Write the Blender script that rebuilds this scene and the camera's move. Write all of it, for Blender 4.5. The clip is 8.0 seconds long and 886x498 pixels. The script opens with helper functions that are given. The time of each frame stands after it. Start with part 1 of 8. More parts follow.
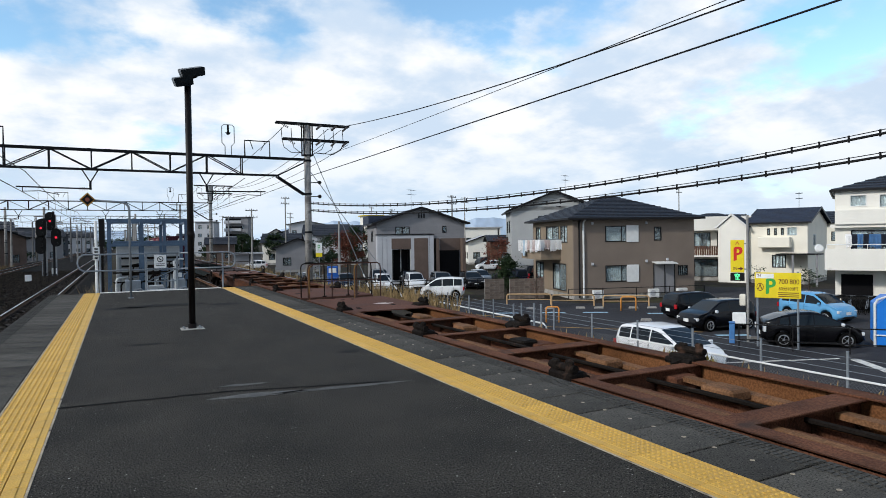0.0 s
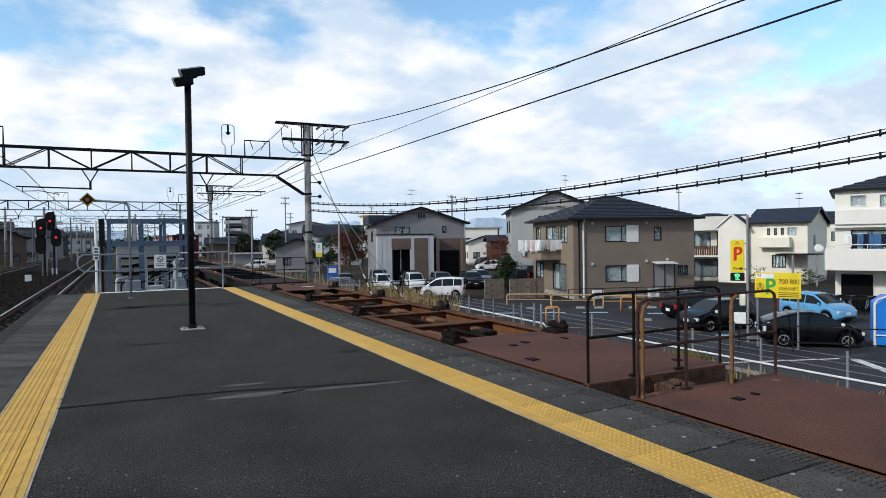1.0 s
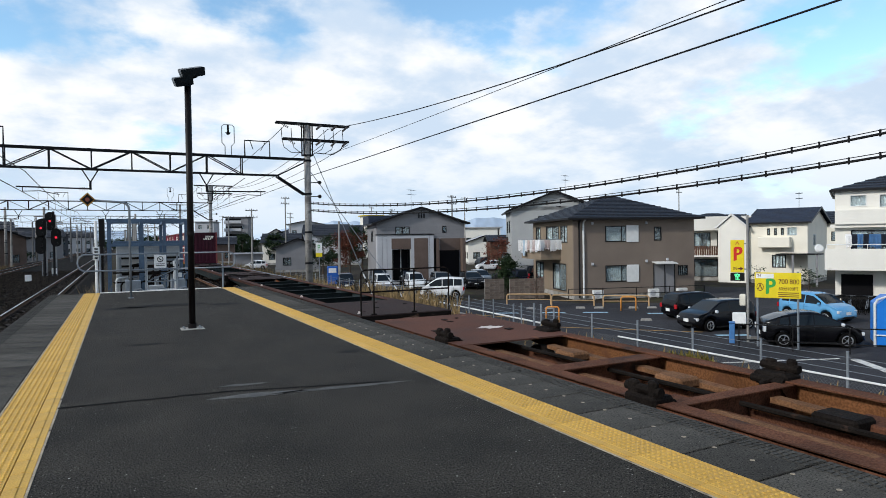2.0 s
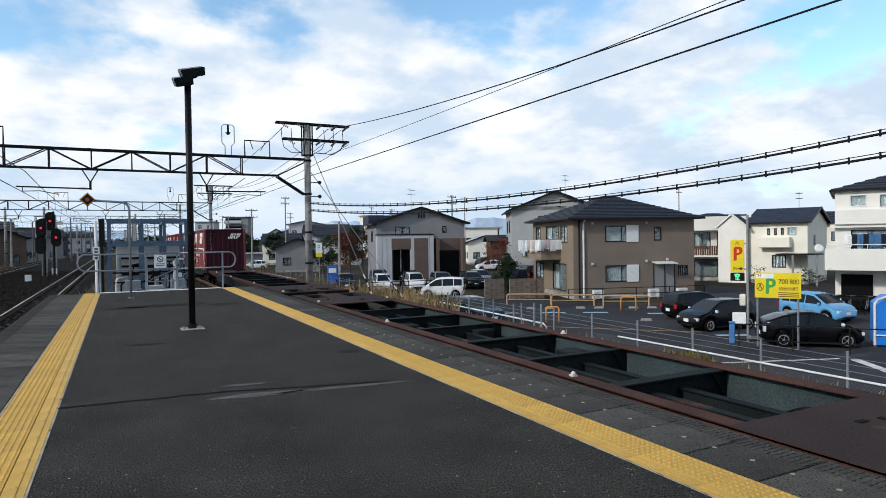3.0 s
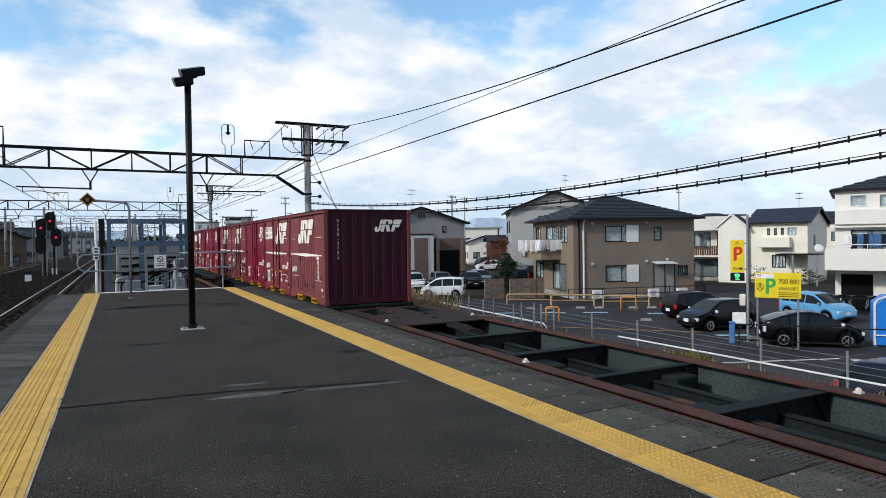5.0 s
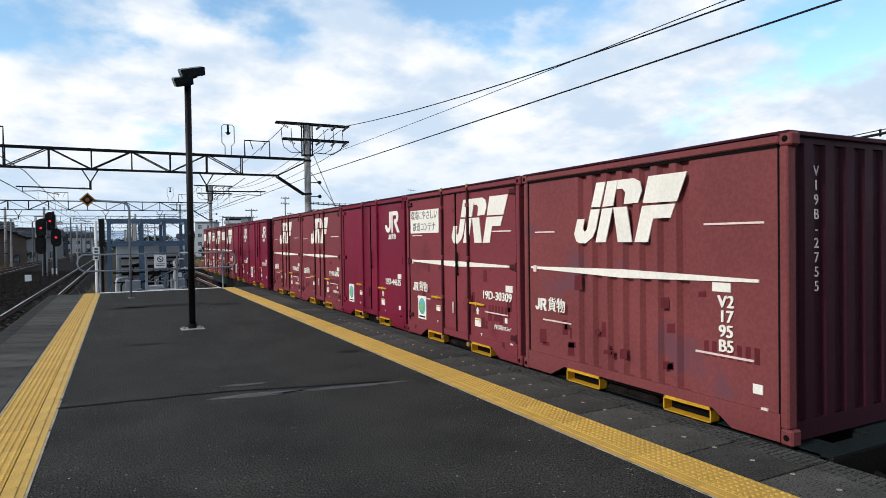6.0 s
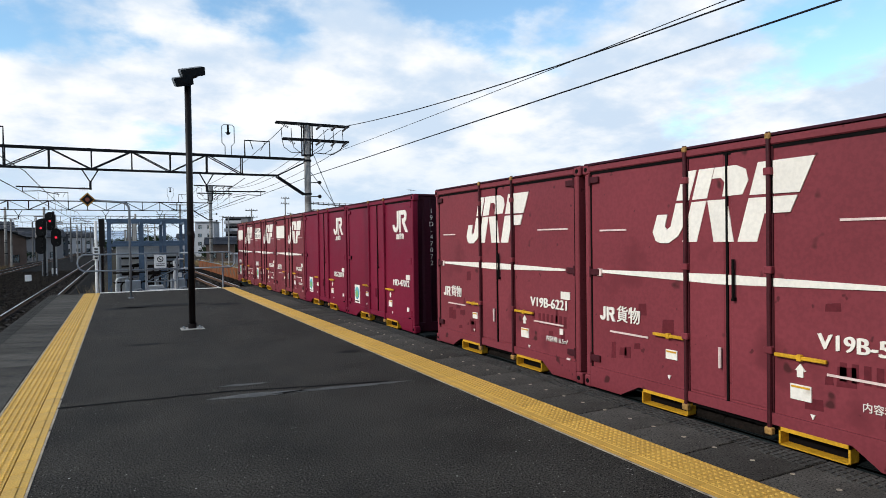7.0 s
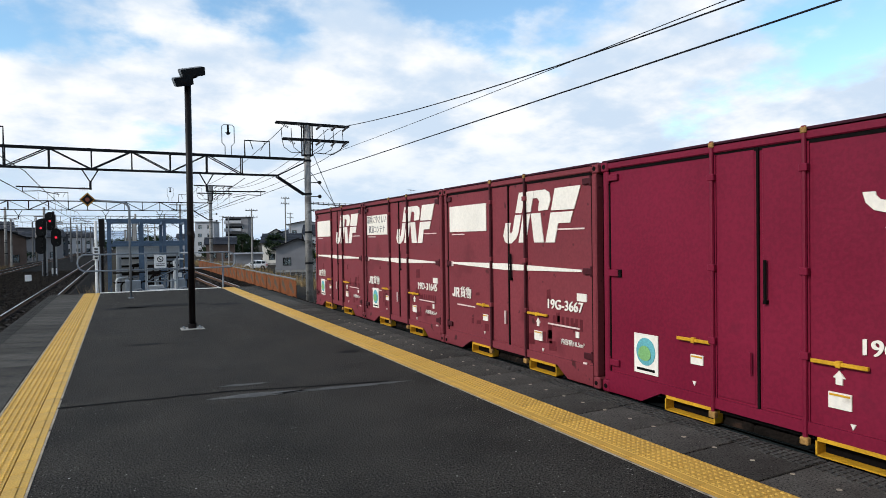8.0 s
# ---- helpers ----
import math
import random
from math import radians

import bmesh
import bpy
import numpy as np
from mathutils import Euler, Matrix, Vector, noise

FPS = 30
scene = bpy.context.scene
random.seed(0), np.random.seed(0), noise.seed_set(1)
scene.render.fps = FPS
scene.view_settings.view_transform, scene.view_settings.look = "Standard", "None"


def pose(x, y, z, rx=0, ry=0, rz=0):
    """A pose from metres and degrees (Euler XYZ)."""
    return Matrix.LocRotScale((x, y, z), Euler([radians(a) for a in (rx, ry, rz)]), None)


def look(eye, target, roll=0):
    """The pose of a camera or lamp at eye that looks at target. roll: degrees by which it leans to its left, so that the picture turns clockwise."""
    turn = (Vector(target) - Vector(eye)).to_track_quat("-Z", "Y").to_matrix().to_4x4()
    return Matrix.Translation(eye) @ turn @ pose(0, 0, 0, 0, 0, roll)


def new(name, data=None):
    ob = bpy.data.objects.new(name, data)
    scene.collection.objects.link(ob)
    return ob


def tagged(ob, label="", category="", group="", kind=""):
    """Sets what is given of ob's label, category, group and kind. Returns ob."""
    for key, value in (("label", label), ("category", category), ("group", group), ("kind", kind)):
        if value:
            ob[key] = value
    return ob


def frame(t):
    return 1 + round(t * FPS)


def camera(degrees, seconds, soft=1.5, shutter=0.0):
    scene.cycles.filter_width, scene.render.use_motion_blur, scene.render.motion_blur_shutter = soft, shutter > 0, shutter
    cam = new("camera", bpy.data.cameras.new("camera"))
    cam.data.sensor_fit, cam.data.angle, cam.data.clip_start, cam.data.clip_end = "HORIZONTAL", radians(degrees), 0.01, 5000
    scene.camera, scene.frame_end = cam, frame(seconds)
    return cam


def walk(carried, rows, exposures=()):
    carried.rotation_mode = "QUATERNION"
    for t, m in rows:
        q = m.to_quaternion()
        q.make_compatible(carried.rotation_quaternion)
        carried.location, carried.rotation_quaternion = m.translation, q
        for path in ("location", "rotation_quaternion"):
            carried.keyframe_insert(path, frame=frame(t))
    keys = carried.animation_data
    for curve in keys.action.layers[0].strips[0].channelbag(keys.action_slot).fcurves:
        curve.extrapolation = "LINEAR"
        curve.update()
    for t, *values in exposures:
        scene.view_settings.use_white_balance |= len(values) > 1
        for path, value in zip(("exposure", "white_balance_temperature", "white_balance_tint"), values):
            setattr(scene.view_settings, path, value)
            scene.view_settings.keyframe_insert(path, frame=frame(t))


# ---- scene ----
# World: z = 0 on the platform, y along the tracks, x to the right of them.
cam = camera(70.12, 8.0, soft=0.9, shutter=0.0)
EYE = (0.0, 0.0, 1.58)
VIEW = look(EYE, (45.711, 88.928, 1.58 - 1.5136), -0.798)
walk(cam, [(0.0, VIEW), (8.0, VIEW)])

GROUND = -3.0          # street level
RAIL = -1.10           # top of the rails
DECK = -0.105          # top of the wagon frames
SIDE = 4.70            # near side of the containers
TRACK = SIDE + 1.225   # centre of the goods track

# ---- light ----
SUN_FROM = Vector((-0.86, -0.08, 0.50)).normalized()


def make_world():
    w = bpy.data.worlds.new("sky")
    scene.world = w
    w.use_nodes = True
    nt = w.node_tree
    n, l = nt.nodes, nt.links
    n.clear()
    out = n.new("ShaderNodeOutputWorld")
    bg = n.new("ShaderNodeBackground")
    sky = n.new("ShaderNodeTexSky")
    sky.sky_type = "NISHITA"
    sky.sun_disc = False
    sky.sun_elevation = math.asin(SUN_FROM.z)
    sky.sun_rotation = math.atan2(SUN_FROM.x, SUN_FROM.y)
    sky.air_density, sky.dust_density, sky.ozone_density = 1.0, 0.6, 1.5
    co = n.new("ShaderNodeTexCoord")
    # the cloud layer as seen from below: direction over its height
    sep = n.new("ShaderNodeSeparateXYZ")
    l.new(co.outputs["Generated"], sep.inputs[0])
    up = n.new("ShaderNodeMath")
    up.operation = "MAXIMUM"
    l.new(sep.outputs["Z"], up.inputs[0])
    up.inputs[1].default_value = 0.0
    lift = n.new("ShaderNodeMath")
    lift.operation = "ADD"
    l.new(up.outputs[0], lift.inputs[0])
    lift.inputs[1].default_value = 0.32
    flat = n.new("ShaderNodeVectorMath")
    flat.operation = "DIVIDE"
    l.new(co.outputs["Generated"], flat.inputs[0])
    l.new(lift.outputs[0], flat.inputs[1])

    def cloud_noise(scale, detail, off, rough=0.55):
        mp = n.new("ShaderNodeMapping")
        mp.inputs["Location"].default_value = off
        l.new(flat.outputs[0], mp.inputs[0])
        t = n.new("ShaderNodeTexNoise")
        t.inputs["Scale"].default_value, t.inputs["Detail"].default_value = scale, detail
        t.inputs["Roughness"].default_value = rough
        l.new(mp.outputs[0], t.inputs["Vector"])
        return t.outputs["Fac"]

    def ramp(src, a, b, ca, cb):
        r = n.new("ShaderNodeValToRGB")
        r.color_ramp.elements[0].position, r.color_ramp.elements[0].color = a, (*ca, 1)
        r.color_ramp.elements[1].position, r.color_ramp.elements[1].color = b, (*cb, 1)
        r.color_ramp.interpolation = "EASE"
        l.new(src, r.inputs[0])
        return r.outputs["Color"]

    # the cloud is denser towards the horizon
    thin = n.new("ShaderNodeMapRange")
    for k, v in enumerate((0.15, 0.37, 0.09, -0.075)):
        thin.inputs[k + 1].default_value = v
    l.new(up.outputs[0], thin.inputs[0])
    dense = n.new("ShaderNodeMath")
    dense.operation = "ADD"
    l.new(cloud_noise(1.9, 8.0, CLOUD_AT), dense.inputs[0])
    l.new(thin.outputs[0], dense.inputs[1])
    cover = ramp(dense.outputs[0], 0.36, 0.50, (0, 0, 0), (1, 1, 1))
    body = ramp(cloud_noise(3.1, 7.0, (4.1, 2.2, 0.7)), 0.36, 0.60, CLOUD_DARK, CLOUD_LIGHT)
    mix = n.new("ShaderNodeMix")
    mix.data_type = "RGBA"
    l.new(cover, mix.inputs["Factor"])
    clear = n.new("ShaderNodeMix")
    clear.data_type, clear.blend_type = "RGBA", "MULTIPLY"
    clear.inputs["Factor"].default_value = 1.0
    l.new(sky.outputs["Color"], clear.inputs["A"])
    clear.inputs["B"].default_value = (1.75, 2.05, 2.05, 1)
    l.new(clear.outputs["Result"], mix.inputs["A"])
    l.new(body, mix.inputs["B"])
    # bluish haze low over the horizon
    low = n.new("ShaderNodeMapRange")
    for k, v in enumerate((0.0, 0.17, 0.8, 0.0)):
        low.inputs[k + 1].default_value = v
    l.new(up.outputs[0], low.inputs[0])
    hazy = n.new("ShaderNodeMix")
    hazy.data_type = "RGBA"
    hazy.inputs["B"].default_value = (*HAZE, 1)
    l.new(low.outputs[0], hazy.inputs["Factor"])
    l.new(mix.outputs["Result"], hazy.inputs["A"])
    l.new(hazy.outputs["Result"], bg.inputs["Color"])
    bg.inputs["Strength"].default_value = SKY_STRENGTH
    l.new(bg.outputs[0], out.inputs["Surface"])


SKY_STRENGTH = 0.11
CLOUD_AT = (0.0, 0.0, 0.0)
CLOUD_DARK = (5.8, 7.0, 8.5)
CLOUD_LIGHT = (9.5, 9.6, 9.7)
HAZE = (5.6, 7.1, 8.7)
make_world()
sun = new("sun", bpy.data.lights.new("sun", "SUN"))
sun.data.energy, sun.data.angle, sun.data.color = 2.8, radians(5), (1.0, 0.96, 0.91)
sun.matrix_world = look((0, 0, 60), Vector((0, 0, 60)) - SUN_FROM)
scene.view_settings.exposure = 0.0


# ---- materials ----
def M(name, c, rough=0.7, metal=0.0, var=0.18, scale=1.2, fine=60.0, bump=0.1, c2=None, patch=0.0, pscale=2.0, alpha=1.0, each=0.0, coat=0.0, speck=None):
    """A worn surface: c varied at two scales, patches of c2, fine relief; each: variation from object to object."""
    m = bpy.data.materials.new(name)
    m.use_nodes = True
    nt = m.node_tree
    n, l = nt.nodes, nt.links
    b = n["Principled BSDF"]
    b.inputs["Roughness"].default_value, b.inputs["Metallic"].default_value = rough, metal
    b.inputs["Coat Weight"].default_value = coat
    b.inputs["Specular IOR Level"].default_value = 0.06 if rough >= 0.7 else 0.18 if rough >= 0.4 else 0.5
    co = n.new("ShaderNodeTexCoord")

    def noise_at(s, detail=4.0):
        t = n.new("ShaderNodeTexNoise")
        t.inputs["Scale"].default_value, t.inputs["Detail"].default_value = s, detail
        l.new(co.outputs["Object"], t.inputs["Vector"])
        return t.outputs["Fac"]

    def blend(kind, fac, a, bb):
        x = n.new("ShaderNodeMix")
        x.data_type, x.blend_type = "RGBA", kind
        for sock, v in ((x.inputs["Factor"], fac), (x.inputs["A"], a), (x.inputs["B"], bb)):
            if isinstance(v, (int, float)):
                sock.default_value = v
            elif isinstance(v, tuple):
                sock.default_value = (*v, 1)
            else:
                l.new(v, sock)
        return x.outputs["Result"]

    def stretch(src, lo, hi, a, bb):
        r = n.new("ShaderNodeMapRange")
        r.inputs[1].default_value, r.inputs[2].default_value, r.inputs[3].default_value, r.inputs[4].default_value = lo, hi, a, bb
        l.new(src, r.inputs[0])
        return r.outputs[0]

    big = noise_at(scale)
    small = noise_at(fine, 3.0)
    col = blend("MIX", stretch(big, 0.3, 0.7, 0.0, 1.0), tuple(x * (1 - var) for x in c), tuple(min(1.0, x * (1 + var)) for x in c))
    grain = stretch(small, 0.38, 0.62, 1 - 0.7 * var, 1 + 0.7 * var)
    col = blend("MULTIPLY", 1.0, col, grain)
    if c2:
        col = blend("MIX", stretch(noise_at(pscale, 8.0), 0.62 - patch, 0.70 - patch, 0.0, 1.0), col, c2)
    for sc, sf, st in speck or ():
        col = blend("MIX", stretch(noise_at(sf, 2.0), st, st + 0.04, 0.0, 1.0), col, sc)
    if each:
        info = n.new("ShaderNodeObjectInfo")
        col = blend("MULTIPLY", 1.0, col, stretch(info.outputs["Random"], 0.0, 1.0, 1 - each, 1 + each))
    l.new(col, b.inputs["Base Color"])
    l.new(stretch(big, 0.3, 0.7, max(0.02, rough - 0.1), min(1.0, rough + 0.1)), b.inputs["Roughness"])
    if bump:
        bp = n.new("ShaderNodeBump")
        bp.inputs["Strength"].default_value, bp.inputs["Distance"].default_value = bump, 0.02
        l.new(small, bp.inputs["Height"])
        l.new(bp.outputs[0], b.inputs["Normal"])
    return m


def glow(name, c, strength):
    m = bpy.data.materials.new(name)
    m.use_nodes = True
    b = m.node_tree.nodes["Principled BSDF"]
    b.inputs["Base Color"].default_value = (*c, 1)
    b.inputs["Emission Color"].default_value = (*c, 1)
    b.inputs["Emission Strength"].default_value = strength
    return m


def glass(name, c, rough=0.03):
    m = bpy.data.materials.new(name)
    m.use_nodes = True
    b = m.node_tree.nodes["Principled BSDF"]
    b.inputs["Base Color"].default_value = (*c, 1)
    b.inputs["Roughness"].default_value = rough
    b.inputs["Transmission Weight"].default_value = 0.85
    b.inputs["IOR"].default_value = 1.45
    return m


ASPHALT = M("platform_asphalt", (0.042, 0.0385, 0.033), 0.9, 0, 0.42, 1.3, 55, 1.0, (0.036, 0.0335, 0.030), 0.03, 0.9, speck=(((0.006, 0.0055, 0.005), 75.0, 0.54), ((0.13, 0.125, 0.11), 90.0, 0.62), ((0.40, 0.39, 0.36), 38.0, 0.70)))
SLAB = M("concrete_slab", (0.067, 0.063, 0.055), 0.85, 0, 0.4, 2.0, 70, 0.3, (0.032, 0.033, 0.032), 0.02, 3.0, each=0.25, speck=(((0.012, 0.012, 0.011), 60.0, 0.60), ((0.15, 0.14, 0.12), 50.0, 0.68)))
TACTILE = M("tactile_yellow", (0.56, 0.335, 0.070), 0.6, 0, 0.14, 3.0, 90, 0.15, (0.42, 0.28, 0.09), -0.05, 5.0, each=0.07)
ASPHALT.node_tree.nodes["Principled BSDF"].inputs["Specular IOR Level"].default_value = 0.08
EDGE_GRIP = M("edge_grip", (0.062, 0.060, 0.055), 0.9, 0, 0.3, 4.0, 50, 0.4)
CONCRETE = M("old_concrete", (0.30, 0.29, 0.27), 0.9, 0, 0.25, 1.0, 40, 0.3, (0.16, 0.15, 0.13), 0.02, 1.5)
LINE_WHITE = M("line_white", (0.62, 0.60, 0.55), 0.7, 0, 0.2, 4.0, 60, 0.1, (0.25, 0.25, 0.24), 0.0, 6.0)
BALLAST = M("ballast", (0.008, 0.0068, 0.0058), 0.95, 0, 0.6, 1.0, 16, 1.0, speck=(((0.05, 0.044, 0.038), 14.0, 0.62),))
DIRT = M("dry_ground", (0.034, 0.028, 0.021), 0.95, 0, 0.35, 0.4, 15, 0.6, (0.05, 0.05, 0.025), 0.05, 0.5)
ROAD = M("road_asphalt", (0.042, 0.042, 0.046), 0.85, 0, 0.22, 0.3, 60, 0.3, (0.060, 0.059, 0.060), 0.0, 0.4, speck=(((0.012, 0.012, 0.012), 30.0, 0.60),))
RAILSTEEL = M("rail_steel", (0.55, 0.55, 0.56), 0.3, 0.9, 0.1, 1.0, 30, 0.05)
RUSTRAIL = M("rail_rust", (0.10, 0.058, 0.038), 0.85, 0.2, 0.3, 3, 40, 0.3)
SLEEPER = M("sleeper", (0.055, 0.05, 0.046), 0.9, 0, 0.3, 3, 40, 0.3)
RUST = M("rusted_frame", (0.108, 0.047, 0.028), 0.85, 0.15, 0.4, 1.6, 45, 0.5, (0.055, 0.035, 0.028), 0.02, 1.4)
RUST_LIGHT = M("flaking_rust", (0.165, 0.085, 0.044), 0.85, 0.1, 0.35, 2.0, 40, 0.4, (0.12, 0.055, 0.03), 0.03, 2.0)
# orange rust, brightened for the sun on the far webs
RUST_LIT = M("lit_orange_rust", (0.145, 0.064, 0.028), 0.85, 0.1, 0.35, 1.0, 40, 0.4, (0.10, 0.045, 0.025), 0.03, 1.6)
RUST_DECK = M("rusted_deck", (0.100, 0.047, 0.034), 0.8, 0.05, 0.3, 0.7, 45, 0.25, (0.075, 0.040, 0.032), 0.04, 0.9, speck=(((0.20, 0.085, 0.045), 2.2, 0.68),))
RUST_RED = M("rusted_red_oxide", (0.070, 0.034, 0.026), 0.8, 0.1, 0.4, 1.1, 50, 0.4, (0.07, 0.045, 0.038), 0.0, 1.1)
FRAME_DARK = M("dark_frame", (0.014, 0.019, 0.020), 0.75, 0.2, 0.35, 1.2, 40, 0.3, (0.10, 0.05, 0.032), 0.0, 1.2)
# frame teal, brightened for the light on the far webs
TEAL_LIT = M("lit_teal_web", (0.040, 0.055, 0.058), 0.75, 0.1, 0.3, 1.0, 40, 0.3, (0.07, 0.045, 0.032), 0.0, 1.2)
DECK_DARK = M("worn_deck", (0.040, 0.028, 0.026), 0.85, 0.1, 0.3, 0.9, 45, 0.35, (0.14, 0.06, 0.038), -0.03, 1.2)
IRON = M("black_iron", (0.011, 0.0088, 0.0075), 0.85, 0.1, 0.4, 4, 40, 0.4, (0.06, 0.035, 0.025), 0.0, 4)
WINE = M("container_wine", (0.160, 0.0078, 0.028), 0.5, 0, 0.12, 0.8, 30, 0.06, (0.13, 0.008, 0.026), -0.06, 1.6)
BRICKRED = M("container_faded", (0.178, 0.033, 0.042), 0.55, 0, 0.10, 0.8, 30, 0.05, (0.135, 0.024, 0.031), 0.0, 1.1, speck=(((0.060, 0.014, 0.015), 3.5, 0.69), ((0.085, 0.016, 0.02), 9.0, 0.70)))
TOUCH_UP = M("touch_up_red", (0.105, 0.014, 0.020), 0.6, 0, 0.15, 2.0, 30, 0.05)
OLD_HINGE = M("dark_hinge_red", (0.050, 0.008, 0.012), 0.6, 0, 0.2, 3.0, 30, 0.08)
RUSTY_BOX = M("container_oldest", (0.170, 0.043, 0.044), 0.6, 0, 0.12, 0.9, 30, 0.08, (0.135, 0.048, 0.060), 0.02, 1.2)
# Darkened copy of the container red: the ends' shade is in the colour
SHADED_WINE = M("container_shaded", (0.036, 0.004, 0.012), 0.6, 0, 0.15, 0.8, 30, 0.06)
SEAL = M("black_seal", (0.005, 0.0042, 0.0042), 0.8, 0, 0.3, 5, 40, 0.1)
DECAL = M("decal_white", (0.76, 0.72, 0.64), 0.6, 0, 0.06, 2.0, 30, 0.03, (0.46, 0.40, 0.33), -0.06, 3.0)
DECAL_PINK = M("decal_pink", (0.66, 0.52, 0.48), 0.6, 0, 0.1, 3, 30, 0.03)
YELLOW = M("yellow_paint", (0.54, 0.29, 0.02), 0.55, 0, 0.15, 4, 40, 0.1, (0.22, 0.10, 0.02), -0.04, 6)
GALV = M("galvanised", (0.20, 0.225, 0.25), 0.55, 0.3, 0.15, 3, 40, 0.05)
GALV_BLUE = M("weathered_steel_blue", (0.075, 0.115, 0.17), 0.6, 0.3, 0.2, 3, 40, 0.1)
POLE_BROWN = M("pole_dark_brown", (0.008, 0.0062, 0.0062), 0.45, 0.2, 0.2, 3, 40, 0.03)
POLE_CONC = M("pole_concrete", (0.25, 0.245, 0.235), 0.9, 0, 0.25, 2, 40, 0.2, (0.12, 0.115, 0.11), 0.03, 2.5)
POLE_DARK = M("pole_dark_concrete", (0.12, 0.12, 0.12), 0.9, 0, 0.2, 2, 40, 0.2)
GANTRY = M("gantry_steel", (0.013, 0.014, 0.016), 0.7, 0.1, 0.25, 2, 40, 0.1)
WIRE = M("cable_black", (0.008, 0.008, 0.0085), 0.6, 0, 0.1, 3, 40, 0)
STEEL_WHITE = M("white_pipe", (0.62, 0.63, 0.62), 0.5, 0.1, 0.15, 3, 40, 0.05)


# ---- mesh helpers ----
def box(bm, x0, x1, y0, y1, z0, z1, bev=0.0):
    r = bmesh.ops.create_cube(bm, size=1.0, matrix=Matrix.Translation(((x0 + x1) / 2, (y0 + y1) / 2, (z0 + z1) / 2)) @ Matrix.Diagonal((abs(x1 - x0), abs(y1 - y0), abs(z1 - z0), 1)))
    if bev:
        es = {e for v in r["verts"] for e in v.link_edges}
        bmesh.ops.bevel(bm, geom=list(es), offset=bev, segments=1, affect="EDGES", profile=0.5)
    return bm


def rod(bm, a, b, r, seg=8, r2=None):
    """A round bar from a to b."""
    a, b = Vector(a), Vector(b)
    d = b - a
    m = Matrix.Translation((a + b) / 2) @ d.to_track_quat("Z", "Y").to_matrix().to_4x4()
    bmesh.ops.create_cone(bm, cap_ends=True, segments=seg, radius1=r, radius2=r if r2 is None else r2, depth=d.length, matrix=m)
    return bm


def pipe(bm, pts, r, seg=8):
    """A bent tube through pts in one skin."""
    pts = [Vector(q) for q in pts]
    rings, side = [], None
    for i, q in enumerate(pts):
        d = (pts[min(i + 1, len(pts) - 1)] - pts[max(i - 1, 0)]).normalized()
        if side is None:
            side = d.cross(Vector((0.31, 0.17, 0.93))).normalized()
        side = (side - d * side.dot(d)).normalized()
        up = d.cross(side)
        rings.append([bm.verts.new(q + r * (math.cos(k * math.tau / seg) * side + math.sin(k * math.tau / seg) * up)) for k in range(seg)])
    for a, b in zip(rings, rings[1:]):
        for k in range(seg):
            bm.faces.new((a[k], a[(k + 1) % seg], b[(k + 1) % seg], b[k]))
    bm.faces.new(rings[0][::-1])
    bm.faces.new(rings[-1])
    return bm


def beam(bm, a, b, w, h):
    """A square bar from a to b, w wide and h high."""
    a, b = Vector(a), Vector(b)
    d = b - a
    m = Matrix.Translation((a + b) / 2) @ d.to_track_quat("Y", "Z").to_matrix().to_4x4() @ Matrix.Diagonal((w, d.length, h, 1))
    bmesh.ops.create_cube(bm, size=1.0, matrix=m)
    return bm


def prism(bm, poly, axis, a, b):
    """Extrudes a 2D outline along x, y or z from a to b."""
    def place(u, v, w):
        return {"x": (w, u, v), "y": (u, w, v), "z": (u, v, w)}[axis]
    lo = [bm.verts.new(place(u, v, a)) for u, v in poly]
    hi = [bm.verts.new(place(u, v, b)) for u, v in poly]
    k = len(poly)
    fs = [bm.faces.new(lo), bm.faces.new(hi[::-1])]
    for i in range(k):
        fs.append(bm.faces.new((lo[i], hi[i], hi[(i + 1) % k], lo[(i + 1) % k])))
    bmesh.ops.recalc_face_normals(bm, faces=fs)
    return bm


def mesh_of(name, bm, material, smooth=False):
    me = bpy.data.meshes.new(name)
    bm.normal_update()
    bm.to_mesh(me)
    bm.free()
    me.materials.append(material)
    if smooth:
        for q in me.polygons:
            q.use_smooth = True
    return me


def part(name, bm, material, parent, label="", smooth=False):
    """Links a bmesh as one mesh object under a thing or a part."""
    ob = new(name, mesh_of(name, bm, material, smooth))
    ob.parent = parent
    return tagged(ob, label)


def parts_of(name, bm, material, parent, label=""):
    """Links every loose piece of a bmesh as a part of its own."""
    bm.verts.ensure_lookup_table()
    seen = set()
    for v0 in bm.verts:
        if v0 in seen:
            continue
        isle, todo = [], [v0]
        seen.add(v0)
        while todo:
            v = todo.pop()
            isle.append(v)
            for e in v.link_edges:
                w = e.other_vert(v)
                if w not in seen:
                    seen.add(w)
                    todo.append(w)
        one = bmesh.new()
        made = {v: one.verts.new(v.co) for v in isle}
        for f in {f for v in isle for f in v.link_faces}:
            one.faces.new([made[v] for v in f.verts])
        part(name, one, material, parent, label)
    bm.free()


def piece(name, mesh, parent, m):
    """One more piece on a shared mesh."""
    ob = new(name, mesh)
    ob.parent = parent
    ob.matrix_basis = m
    return ob


def thing(name, label, category, m=None, group="", kind=""):
    ob = new(name)
    ob.empty_display_size = 0.2
    if m is not None:
        ob.matrix_basis = m
    return tagged(ob, label, category, group, kind)


